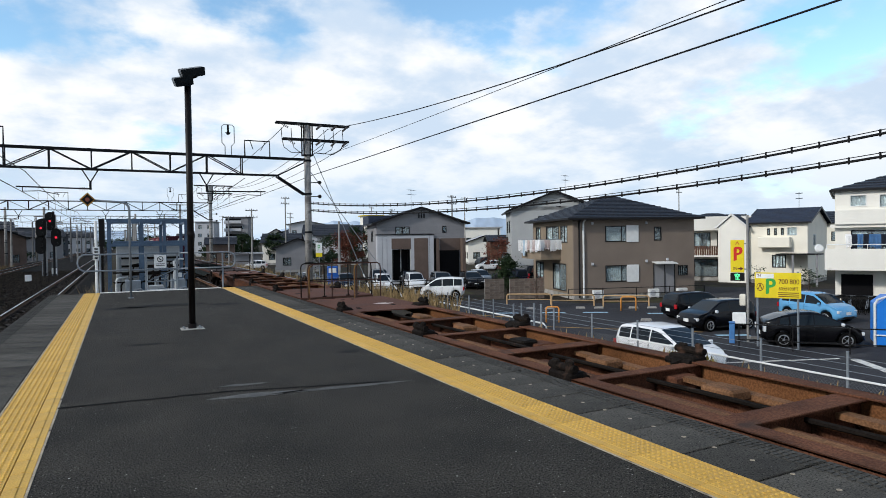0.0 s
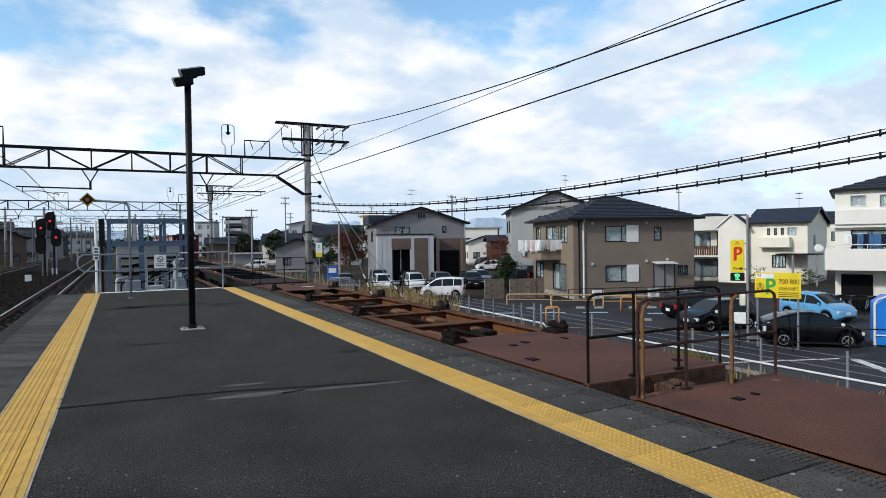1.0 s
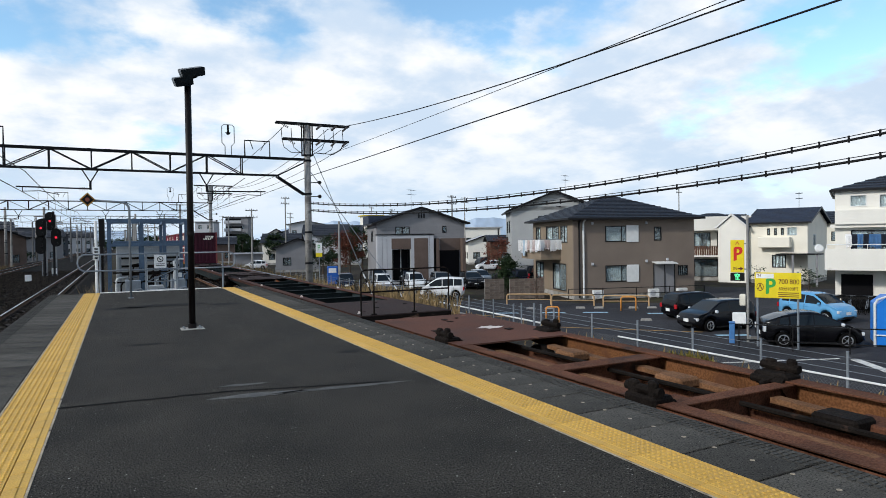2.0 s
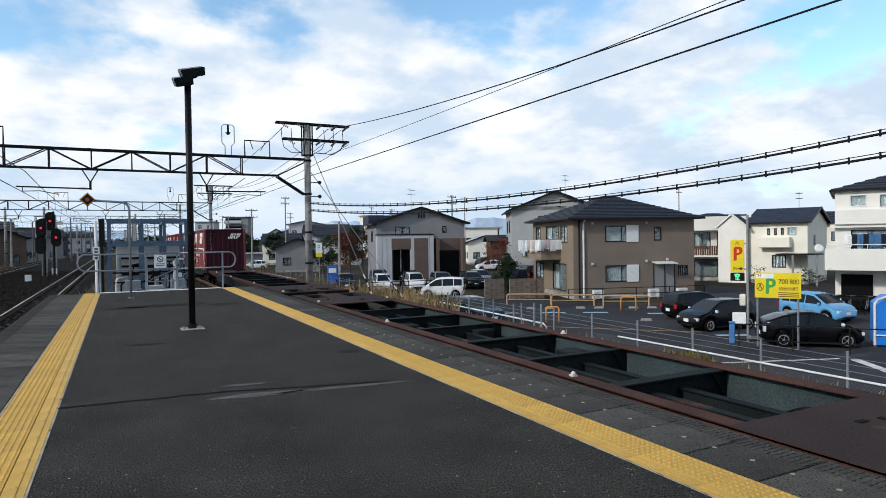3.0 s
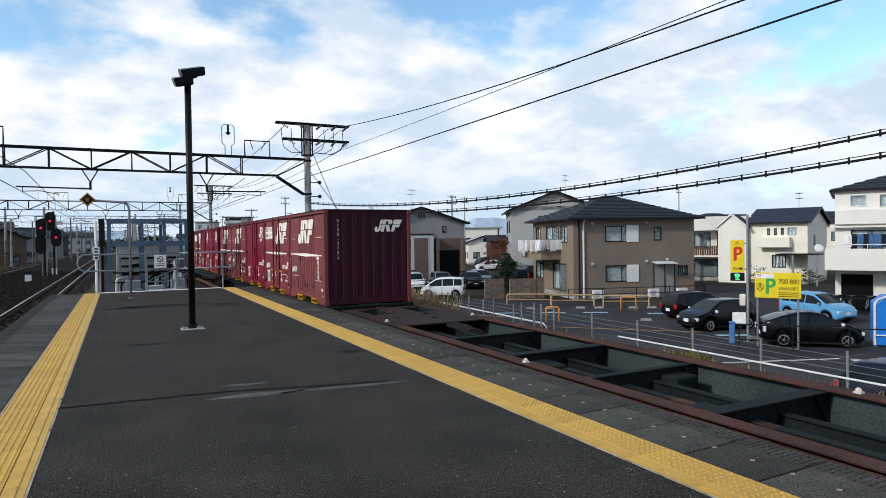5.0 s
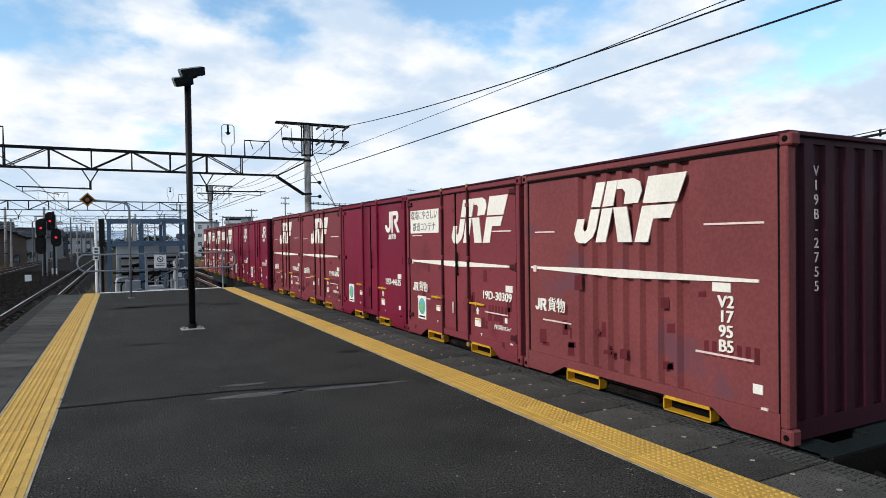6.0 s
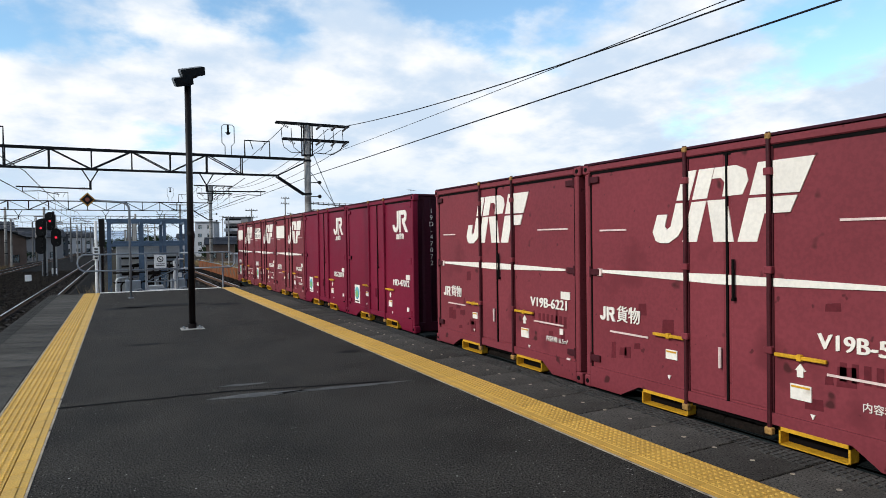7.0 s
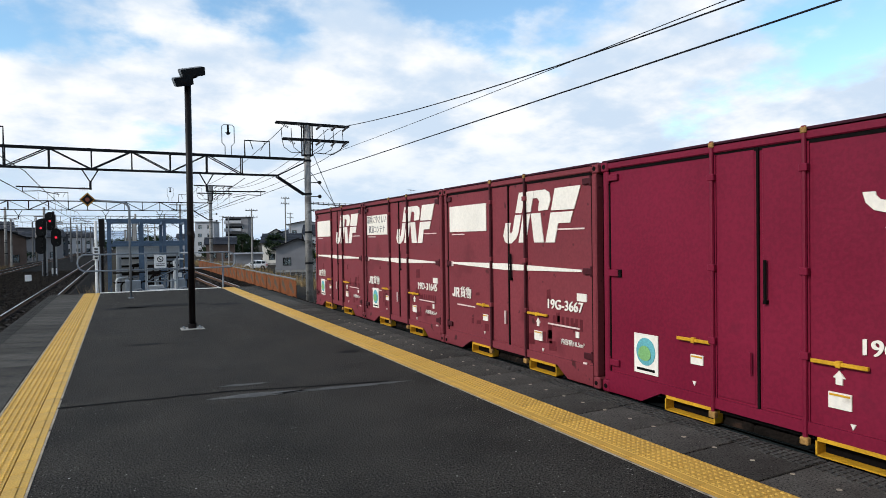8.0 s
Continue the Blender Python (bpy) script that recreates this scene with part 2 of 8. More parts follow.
def solid(name, bm, material, label, category, group="", kind="", smooth=False, m=None):
    ob = new(name, mesh_of(name, bm, material, smooth))
    if m is not None:
        ob.matrix_basis = m
    return tagged(ob, label, category, group, kind)


def B():
    return bmesh.new()


def lettering(name, text, size, parent, m, material=None, depth=0.004, align="CENTER", squeeze=1.0, bold=0.0):
    cu = bpy.data.curves.new(name, "FONT")
    cu.body, cu.size, cu.extrude, cu.align_x, cu.align_y = text, size, depth, align, "CENTER"
    ob = new(name, cu)
    dg = bpy.context.evaluated_depsgraph_get()
    me = bpy.data.meshes.new_from_object(ob.evaluated_get(dg))
    bpy.data.objects.remove(ob)
    me.transform(Matrix.Diagonal((squeeze, 1, 1, 1)))
    if bold:
        bm = B()
        for k in (-1, 1):
            part_me = me.copy()
            part_me.transform(Matrix.Translation((k * bold, k * bold * 0.4, k * 0.0003)))
            bm.from_mesh(part_me)
            bpy.data.meshes.remove(part_me)
        bm.to_mesh(me)
        bm.free()
    me.materials.clear()
    me.materials.append(material or DECAL)
    o2 = new(name, me)
    o2.parent = parent
    o2.matrix_basis = m
    return o2


# ---- ground ----
def make_ground():
    prof = [(-3000, -2.2), (-60, -2.2), (-16, -1.9), (-14.5, -1.62), (-13.0, -1.55), (9.6, -1.55), (11.5, -1.75), (14.25, -2.0), (14.5, -2.0), (14.52, GROUND), (70, GROUND), (3000, GROUND)]
    ys = [-400, -60, -20, 0, 20, 40, 60, 100, 200, 400, 1000, 4500]
    bm = B()
    grid = [[bm.verts.new((x, y, z)) for x, z in prof] for y in ys]
    for a, b in zip(grid, grid[1:]):
        for i in range(len(prof) - 1):
            bm.faces.new((a[i], a[i + 1], b[i + 1], b[i]))
    solid("ground", bm, DIRT, "dry brown ground with sparse weeds beside the tracks", "ground", kind="structure")
    for x0, x1, name in ((-13.2, -1.85, "ballast_bed"), (TRACK - 1.65, TRACK + 2.6, "ballast_bed")):
        bm = B()
        prism(bm, [(x0, -1.56), (x0 + 0.6, -1.27), (x1 - 0.6, -1.27), (x1, -1.56)], "y", -60, 700)
        solid(name, bm, BALLAST, "brown crushed stone ballast under the rails", "ballast", kind="structure")
    bm = B()
    box(bm, 14.6, 19.6, -160, 300, GROUND - 0.05, GROUND + 0.006)
    solid("road", bm, ROAD, "grey asphalt street along the railway fence", "road", kind="structure")
    bm = B()
    prism(bm, [(19.6, -60), (60, -60), (60, 20), (47, 40), (36, 30), (28.6, 34.6), (27.5, 39.0), (19.6, 42)], "z", GROUND - 0.05, GROUND + 0.010)
    solid("parking_lot", bm, ROAD, "grey asphalt car park with painted bays", "car park", kind="structure")


def make_tracks():
    sl = B()
    box(sl, -1.0, 1.0, -0.11, 0.11, -0.15, 0.0, 0.02)
    sleeper = mesh_of("sleeper", sl, SLEEPER)
    for cx, label in ((-3.5, "steel track with shiny rails beside the platform"), (-10.6, "steel track further from the platform"), (TRACK, "goods track beside the platform")):
        tr = thing("railway_track", label, "railway track", pose(cx, 0, 0), kind="structure")
        for s in (-1, 1):
            bm = B()
            prism(bm, [(s * 0.566 - 0.06, RAIL - 0.15), (s * 0.566 + 0.06, RAIL - 0.15), (s * 0.566 + 0.015, RAIL - 0.12), (s * 0.566 + 0.015, RAIL - 0.04), (s * 0.566 + 0.032, RAIL - 0.03), (s * 0.566 + 0.032, RAIL - 0.004), (s * 0.566 - 0.032, RAIL - 0.004), (s * 0.566 - 0.032, RAIL - 0.03), (s * 0.566 - 0.015, RAIL - 0.04), (s * 0.566 - 0.015, RAIL - 0.12)], "y", -50, 600)
            rail = part("rail", bm, RUSTRAIL, tr)
            bm = B()
            box(bm, s * 0.566 - 0.027, s * 0.566 + 0.027, -50, 600, RAIL - 0.004, RAIL)
            part("rail_head", bm, RAILSTEEL, rail)
        for i in range(95):
            piece("sleeper", sleeper, tr, pose(0, 8 + i * 0.62, RAIL - 0.155))


make_ground()
make_tracks()

# ---- platform ----
P_END = 23.4
P_LEFT, P_RIGHT = -1.95, 4.39


def make_platform():
    pf = thing("platform", "worn asphalt railway platform with concrete edge slabs", "platform", kind="structure")
    bm = B()
    prism(bm, [(P_LEFT + 0.12, -1.56), (P_RIGHT - 0.12, -1.56), (P_RIGHT - 0.12, -0.12), (P_LEFT + 0.12, -0.12)], "y", -60, P_END)
    part("platform_wall", bm, CONCRETE, pf)
    bm = B()
    box(bm, -0.56, 3.17, -60, P_END - 0.36, -0.12, 0.0)
    part("asphalt", bm, ASPHALT, pf)
    bm = B()
    box(bm, P_LEFT, -1.02, -60, -2, -0.14, -0.002)
    box(bm, 3.61, P_RIGHT, -60, -2, -0.14, -0.002)
    box(bm, -1.02, -0.56, -60, -2, -0.12, 0.002)
    box(bm, 3.17, 3.61, -60, -2, -0.12, 0.002)
    part("edge_rest", bm, SLAB, pf)
    bm = B()
    box(bm, -0.56, 3.17, P_END - 0.36, P_END, -0.12, 0.003)
    part("end_line", bm, LINE_WHITE, pf, "worn white end line")
    bm = B()
    box(bm, P_LEFT, -1.0, P_END - 0.08, P_END, -0.12, 0.002)
    box(bm, 3.6, P_RIGHT, P_END - 0.08, P_END, -0.12, 0.002)
    part("end_line", bm, SLAB, pf)
    return pf


PLATFORM = make_platform()
# ---- platform surface pieces ----
def make_platform_pieces():
    # edge slabs with open joints
    bm = B()
    box(bm, 0, P_RIGHT - 3.62, 0.009, 0.591, -0.13, 0, 0.006)
    slab_r = mesh_of("edge_slab", bm, SLAB)
    bm = B()
    box(bm, 0, -1.03 - P_LEFT, 0.009, 0.591, -0.13, 0, 0.006)
    slab_l = mesh_of("edge_slab", bm, SLAB)
    # chequered grip strip along the outer edge: rows of small pads
    bm = B()
    for i in range(3):
        for j in range(12):
            x, y = 0.02 + i * 0.075 + (j % 2) * 0.02, 0.012 + j * 0.0485
            box(bm, x, x + 0.052, y, y + 0.034, 0.0, 0.006)
    grip = mesh_of("grip_strip", bm, EDGE_GRIP)
    # tactile blocks: a dotted field and a smooth bar
    bm = B()
    box(bm, 0.0, 0.298, 0.001, 0.298, -0.06, 0.003, 0.003)
    for i in range(6):
        for j in range(6):
            x, y = 0.026 + i * 0.049, 0.026 + j * 0.049
            bmesh.ops.create_cone(bm, cap_ends=True, segments=6, radius1=0.0150, radius2=0.0085, depth=0.007, matrix=Matrix.Translation((x, y, 0.0065)))
    dots = mesh_of("tactile_tile", bm, TACTILE)
    bm = B()
    box(bm, 0.0, 0.135, 0.001, 0.298, -0.06, 0.003, 0.003)
    box(bm, 0.05, 0.078, 0.006, 0.292, 0.003, 0.008, 0.002)
    bar = mesh_of("inner_line_tile", bm, TACTILE)
    n = int((P_END - 0.1 + 2) / 0.3)
    for i in range(n):
        y = -2 + i * 0.3
        piece("tactile_tile", dots, PLATFORM, pose(3.31, y, 0))
        piece("inner_line_tile", bar, PLATFORM, pose(3.172, y, 0))
        piece("tactile_tile", dots, PLATFORM, pose(-0.998, y, 0))
        piece("inner_line_tile", bar, PLATFORM, pose(-0.558, y + 0.3, 0, 0, 0, 180))
    for i in range(int((P_END + 2.12) / 0.6)):
        y = -2.12 + i * 0.6
        dz = random.uniform(-0.004, 0.0)
        piece("edge_slab", slab_r, PLATFORM, pose(3.615, y, dz - 0.001))
        piece("grip_strip", grip, PLATFORM, pose(P_RIGHT - 0.27, y, dz - 0.001))
        piece("edge_slab", slab_l, PLATFORM, pose(P_LEFT, y, dz - 0.001))
        piece("grip_strip", grip, PLATFORM, pose(P_LEFT + 0.27, y + 0.6, dz - 0.001, 0, 0, 180))
    # pale bedding lines along the tactile strips, and the plugs of the slabs' lifting holes
    for x in (3.158, -0.556, -1.016):
        bm = B()
        box(bm, x, x + 0.016, -2, P_END - 0.4, -0.05, 0.0042)
        part("bedding_line", bm, BEDDING, PLATFORM, "pale mortar line beside the tactile strip")
    bm = B()
    rod(bm, (0, 0, 0), (0, 0, 0.003), 0.017, 8)
    plug = mesh_of("lifting_plug", bm, BEDDING)
    for i in range(int((P_END + 2) / 0.6)):
        for dy in (0.14, 0.46):
            if i * 0.6 < 14:
                piece("lifting_plug", plug, PLATFORM, pose(3.93, -2 + i * 0.6 + dy + random.uniform(-0.03, 0.03), -0.0015))
            if i * 0.6 < 11:
                piece("lifting_plug", plug, PLATFORM, pose(-1.36, -2 + i * 0.6 + dy, -0.0015))
    # patched trench and cracks across the asphalt
    bm = B()
    rnd = random.Random(3)
    xs = [-0.55 + i * 0.16 for i in range(21)]
    ys = [7.1 - 0.012 * i - 0.028 * max(0, i - 9) + rnd.uniform(-0.015, 0.015) for i in range(21)]
    for i in range(20):
        w0, w1 = (0.026, 0.026)
        v = [bm.verts.new(q) for q in ((xs[i], ys[i] - w0, 0.0045), (xs[i + 1], ys[i + 1] - w1, 0.0045), (xs[i + 1], ys[i + 1] + w1, 0.0045), (xs[i], ys[i] + w0, 0.0045))]
        bm.faces.new(v)
    part("crack", bm, SEAL, PLATFORM, "dark crack across the asphalt")
    bm = B()
    for x0, x1, y0, dy in ((0.75, 1.75, 6.72, 0.09), (1.35, 2.9, 6.62, 0.06), (0.9, 1.5, 7.25, 0.05)):
        k = 12
        up, lo = [], []
        for i in range(k + 1):
            x = x0 + (x1 - x0) * i / k
            taper = math.sin(math.pi * (i + 0.4) / (k + 0.8))
            yy = y0 - 0.11 * (x - x0)
            up.append(bm.verts.new((x, yy + dy * taper + rnd.uniform(-0.012, 0.012), 0.0042)))
            lo.append(bm.verts.new((x, yy - dy * taper + rnd.uniform(-0.012, 0.012), 0.0042)))
        for i in range(k):
            bm.faces.new((lo[i], lo[i + 1], up[i + 1], up[i]))
    part("repair_patch", bm, PATCH, PLATFORM, "pale scraped repair across the asphalt")
    # dark irregular blotches on the platform
    for cx, cy, rx, ry in ((1.0, 17.5, 1.2, 0.35), (2.4, 17.0, 0.5, 0.3), (2.9, 8.6, 0.16, 0.10), (0.1, 17.3, 0.5, 0.25), (0.35, 10.9, 0.35, 0.12)):
        bm = B()
        v = [bm.verts.new((cx + rx * math.cos(a) * rnd.uniform(0.7, 1.1), cy + ry * math.sin(a) * rnd.uniform(0.7, 1.1), 0.0035)) for a in [i * math.tau / 18 for i in range(18)]]
        bm.faces.new(v)
        part("stain", bm, BLOTCH, PLATFORM)


BEDDING = M("bedding_mortar", (0.34, 0.29, 0.22), 0.9, 0, 0.25, 4.0, 60, 0.2, (0.12, 0.10, 0.08), 0.03, 5.0)
MESH_GREY = M("mesh_wire_grey", (0.09, 0.095, 0.10), 0.7, 0.1)
PATCH = M("scraped_patch", (0.10, 0.10, 0.098), 0.9, 0, 0.35, 3.0, 60, 0.4, (0.05, 0.05, 0.048), 0.02, 5.0)
BLOTCH = M("platform_blotch", (0.012, 0.012, 0.012), 0.8, 0, 0.35, 3.0, 60, 0.2)

# ---- train ----
# Place of the first loaded container's front face along the track, second by second.
FRONT = [(0.0, 79.9), (1.0, 66.98), (2.8, 43.75), (3.9, 29.75), (4.5, 22.15), (5.8, 5.67), (7.0, -9.34), (8.0, -21.75)]
MOVERS = []   # (thing, offset of its origin behind that face, x, z)
PITCH = 3.76
L, WD, HT = 3.715, 2.45, 2.5
ON_SIDE = Matrix.Rotation(radians(-90), 4, "Z") @ Matrix.Rotation(radians(90), 4, "X")
ON_END = Matrix.Rotation(radians(90), 4, "X")


def side_shape(bm, poly, t=0.011, x=0.012):
    """A flat painted shape on the near side, from an outline of (distance from the front end, height)."""
    prism(bm, poly, "x", x - t, x)


def hook(u, z, w, h, s, lean=0.0):
    """A thick hook: an upright bar with a curved foot to its left."""
    th = s
    pts = []
    top = z + h
    pts += [(u - w + th, top), (u - w, top)]
    k = 6
    r = w * 0.5
    for i in range(k + 1):
        a = math.pi * i / k
        pts.append((u - w + r - r * math.cos(a) * 1.0, z + r - r * math.sin(a)))
    pts.append((u - th, z + r))
    for i in range(k + 1):
        a = math.pi - math.pi * i / k
        pts.append((u - w + r - (r - th) * math.cos(a), z + r - (r - th) * math.sin(a)))
    pts = [(a + lean * (b - z), b) for a, b in pts]
    return pts


def wine_mark(c, x):
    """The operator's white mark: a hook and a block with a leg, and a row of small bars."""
    bm = B()
    side_shape(bm, hook(0.99, 1.83, 0.30, 0.41, 0.085), x=x)
    side_shape(bm, [(0.665, 2.24), (0.42, 2.24), (0.355, 2.215), (0.325, 2.15), (0.335, 2.075), (0.385, 2.03), (0.43, 2.015), (0.28, 1.83), (0.385, 1.83), (0.535, 2.015), (0.535, 2.085), (0.445, 2.09), (0.42, 2.125), (0.445, 2.16), (0.60, 2.16), (0.60, 1.83), (0.665, 1.83)][::-1], x=x)
    parts_of("mark", bm, DECAL, c, "white painted mark")
    small_mark(c, 0.84, 1.70, 0.095, x)


MARK_POLYS = ([(-0.03, 0.25), (-0.04, 0.09), (0.02, 0.01), (0.08, -0.01), (0.18, -0.01), (0.27, 0.05), (0.30, 0.13), (0.30, 0.345), (0.16, 0.345), (0.16, 0.14), (0.125, 0.11), (0.09, 0.14), (0.09, 0.25)],
              [(0.16, 0.37), (0.30, 0.365), (0.31, 0.62), (0.17, 0.62)],
              [(0.335, 0.0), (0.49, 0.0), (0.49, 0.35), (0.335, 0.345)],
              [(0.50, 0.35), (0.69, 0.35), (0.86, 0.0), (0.665, 0.0)],
              [(0.335, 0.365), (0.49, 0.37), (0.49, 0.62), (0.335, 0.62)],
              [(0.495, 0.53), (0.58, 0.53), (0.63, 0.49), (0.64, 0.375), (0.83, 0.38), (0.85, 0.49), (0.80, 0.58), (0.70, 0.62), (0.495, 0.62)],
              [(0.895, 0.0), (1.07, 0.0), (1.07, 0.22), (1.28, 0.22), (1.30, 0.345), (0.895, 0.345)],
              [(0.895, 0.37), (1.31, 0.365), (1.35, 0.62), (0.895, 0.62)])


def slant_mark(c, u0, z0, x, s=1.0):
    """The older white mark: slanted hook, blocks and flag, split by a thin slit."""
    bm = B()
    k = 0.30

    def sl(pts):
        return [(u0 - s * (a + k * b), z0 + s * b) for a, b in pts]

    for pts in MARK_POLYS:
        side_shape(bm, sl(pts), x=x)
    parts_of("mark", bm, DECAL, c, "white slanted painted mark")


def white_stripe(c, x):
    bm = B()
    side_shape(bm, [(3.54, 1.30), (3.54, 1.325), (1.9, 1.345), (0.30, 1.315), (0.30, 1.29), (1.9, 1.255)], x=x)
    part("stripe", bm, DECAL, c, "white tapered stripe")


def small_mark(c, u, z, h, x):
    """A hook and an angular block, then the word for freight."""
    bm = B()
    side_shape(bm, hook(u, z, 0.62 * h, h, 0.22 * h), x=x)
    u1 = u - 0.95 * h
    side_shape(bm, [(u1 + 0.22 * h, z), (u1, z), (u1, z + h), (u1 + 0.22 * h, z + h)][::-1], x=x)
    side_shape(bm, [(u1 - 0.01 * h, z + h), (u1 - 0.42 * h, z + h), (u1 - 0.58 * h, z + 0.86 * h), (u1 - 0.58 * h, z + 0.58 * h), (u1 - 0.40 * h, z + 0.42 * h), (u1 - 0.62 * h, z), (u1 - 0.36 * h, z), (u1 - 0.14 * h, z + 0.42 * h), (u1 - 0.01 * h, z + 0.42 * h), (u1 - 0.01 * h, z + 0.60 * h), (u1 - 0.32 * h, z + 0.60 * h), (u1 - 0.32 * h, z + 0.80 * h), (u1 - 0.01 * h, z + 0.80 * h)], x=x)
    parts_of("mark_bar", bm, DECAL, c)
    lettering("freight_word", "貨物", h * 1.22, c, Matrix.Translation((x - 0.009, u - 2.9 * h, z + 0.5 * h)) @ ON_SIDE, DECAL, 0.003, squeeze=0.95, bold=0.004)


def sticker(c, u, z, w, h, x):
    bm = B()
    side_shape(bm, [(u, z), (u - w, z), (u - w, z + h), (u, z + h)], x=x)
    st = part("sticker", bm, DECAL, c, "white sticker with a green and blue disc")
    bm = B()
    ring = [(u - w / 2 + 0.4 * w * math.cos(a), z + h * 0.56 + 0.4 * w * math.sin(a) * 1.1) for a in [i * math.tau / 20 for i in range(20)]]
    side_shape(bm, ring, x=x - 0.004)
    part("sticker_disc", bm, STICK_BLUE, st)
    bm = B()
    blob = [(u - w * 0.46 + 0.27 * w * math.cos(a), z + h * 0.48 + 0.24 * w * math.sin(a) * (1.2 if a < 3 else 0.8)) for a in [i * math.tau / 14 for i in range(14)]]
    side_shape(bm, blob, x=x - 0.008)
    part("sticker_patch", bm, STICK_GREEN, st)
    bm = B()
    side_shape(bm, [(u - 0.04, z + 0.03), (u - w + 0.04, z + 0.03), (u - w + 0.04, z + 0.055), (u - 0.04, z + 0.055)], x=x - 0.004)
    part("sticker_bar", bm, SEAL, st)


TAN_END = M("tan_end", (0.34, 0.19, 0.06), 0.6, 0, 0.3, 6, 40, 0.1)
STICK_BLUE = M("sticker_blue", (0.12, 0.38, 0.42), 0.6)
STICK_GREEN = M("sticker_green", (0.20, 0.42, 0.16), 0.6)
END_DECAL = M("decal_end", (0.55, 0.50, 0.50), 0.6)


def frame_bars(bm, u0, u1, z0, z1, t, x0, x1):
    """A rectangular rim on the side."""
    box(bm, x0, x1, u0, u1, z1 - t, z1)
    box(bm, x0, x1, u0, u1, z0, z0 + t * 0.35)
    box(bm, x0, x1, u0, u0 + t * 0.5, z0, z1)
    box(bm, x0, x1, u1 - t * 0.5, u1, z0, z1)


def container(off, colour, number, style, old=False, panel=None, eco=False, label=""):
    c = thing("freight_container", label, "container", group="freight containers on the train")
    PX = 0.022          # depth of the recessed side skin
    # frame: posts, rails and feet
    for x in (0.0, WD - 0.11):
        for y in (0.0, L - 0.11):
            bm = B()
            g = 0.035
            ya, yb = (g, 0.11) if y < 1 else (y, y + 0.11 - g)
            box(bm, x, x + 0.11, ya, yb, 0.13, HT - 0.11, 0.012)
            cp = part("corner_post", bm, colour, c)
            for z0, z1 in ((0.0, 0.13), (HT - 0.11, HT)):
                bm = B()
                box(bm, x - 0.003, x + 0.115, y, y + 0.11, z0, z1, 0.014)
                part("corner_casting", bm, colour, cp)
                if x < 1:
                    bm = B()
                    rod(bm, (x - 0.006, y + 0.055, (z0 + z1) / 2), (x, y + 0.055, (z0 + z1) / 2), 0.026, 10)
                    part("casting_hole", bm, SEAL, cp)
    for x, s in ((0.0, 1), (WD, -1)):
        bm = B()
        box(bm, min(x, x + s * 0.09), max(x, x + s * 0.09), 0.11, L - 0.11, HT - 0.085, HT, 0.01)
        part("top_rail", bm, colour, c)
        bm = B()
        prism(bm, [(0.11, 0.015), (0.56, 0.015), (0.76, 0.145), (L - 0.84, 0.145), (L - 0.58, 0.015), (L - 0.11, 0.015), (L - 0.11, 0.24), (0.11, 0.24)], "x", min(x, x + s * 0.08), max(x, x + s * 0.08))
        part("bottom_rail", bm, colour, c)
    # skins
    for x in (PX, WD - PX - 0.03):
        bm = B()
        if old and x < 1:
            # flat ends, ribbed between
            poly, y, k = [(x, 0.11)], 1.02, 0
            while y < 2.72:
                poly.append((x + (0.0 if k % 4 in (0, 3) else 0.05), y))
                y += (0.035, 0.085)[k % 2]
                k += 1
            poly += [(x, 2.74), (x, L - 0.11), (x + 0.06, L - 0.11), (x + 0.06, 0.11)]
            prism(bm, poly, "z", 0.2, HT - 0.06)
        else:
            box(bm, x, x + 0.03, 0.10, L - 0.10, 0.2, HT - 0.06)
        part("side_panel", bm, colour, c)
    # the roof takes the same shade-darkened red as the ends
    bm = B()
    box(bm, 0.0, WD, 0.02, L - 0.02, HT - 0.03, HT + 0.012, 0.008)
    part("roof", bm, SHADED_WINE, c)
    bm = B()
    box(bm, 0.06, WD - 0.06, 0.1, L - 0.1, 0.10, 0.16)
    part("floor", bm, SEAL, c)
    # corrugated ends, in a red darkened for the shade on them
    for y, s in ((0.05, 1), (L - 0.05, -1)):
        bm = B()
        n = 8
        pitch = (WD - 0.22) / n
        poly = []
        for i in range(n):
            x0 = 0.11 + i * pitch
            poly += [(x0, y + s * 0.038), (x0 + pitch * 0.34, y + s * 0.038), (x0 + pitch * 0.46, y), (x0 + pitch * 0.88, y)]
        poly += [(WD - 0.11, y + s * 0.038), (WD - 0.11, y + s * 0.07), (0.11, y + s * 0.07)]
        prism(bm, poly, "z", 0.18, HT - 0.08)
        part("end_panel", bm, SHADED_WINE, c, "corrugated end with shade in its red")
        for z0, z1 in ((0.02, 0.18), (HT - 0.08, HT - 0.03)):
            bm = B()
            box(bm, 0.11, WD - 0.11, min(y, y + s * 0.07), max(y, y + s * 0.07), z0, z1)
            part("end_beam", bm, SHADED_WINE, c)
    # black seal lines under the top rail and beside the posts
    bm = B()
    box(bm, PX - 0.006, PX, 0.112, L - 0.112, HT - 0.115, HT - 0.085)
    box(bm, PX - 0.006, PX, 0.112, 0.132, 0.24, HT - 0.09)
    box(bm, PX - 0.006, PX, L - 0.132, L - 0.112, 0.24, HT - 0.09)
    part("seal", bm, SEAL, c)
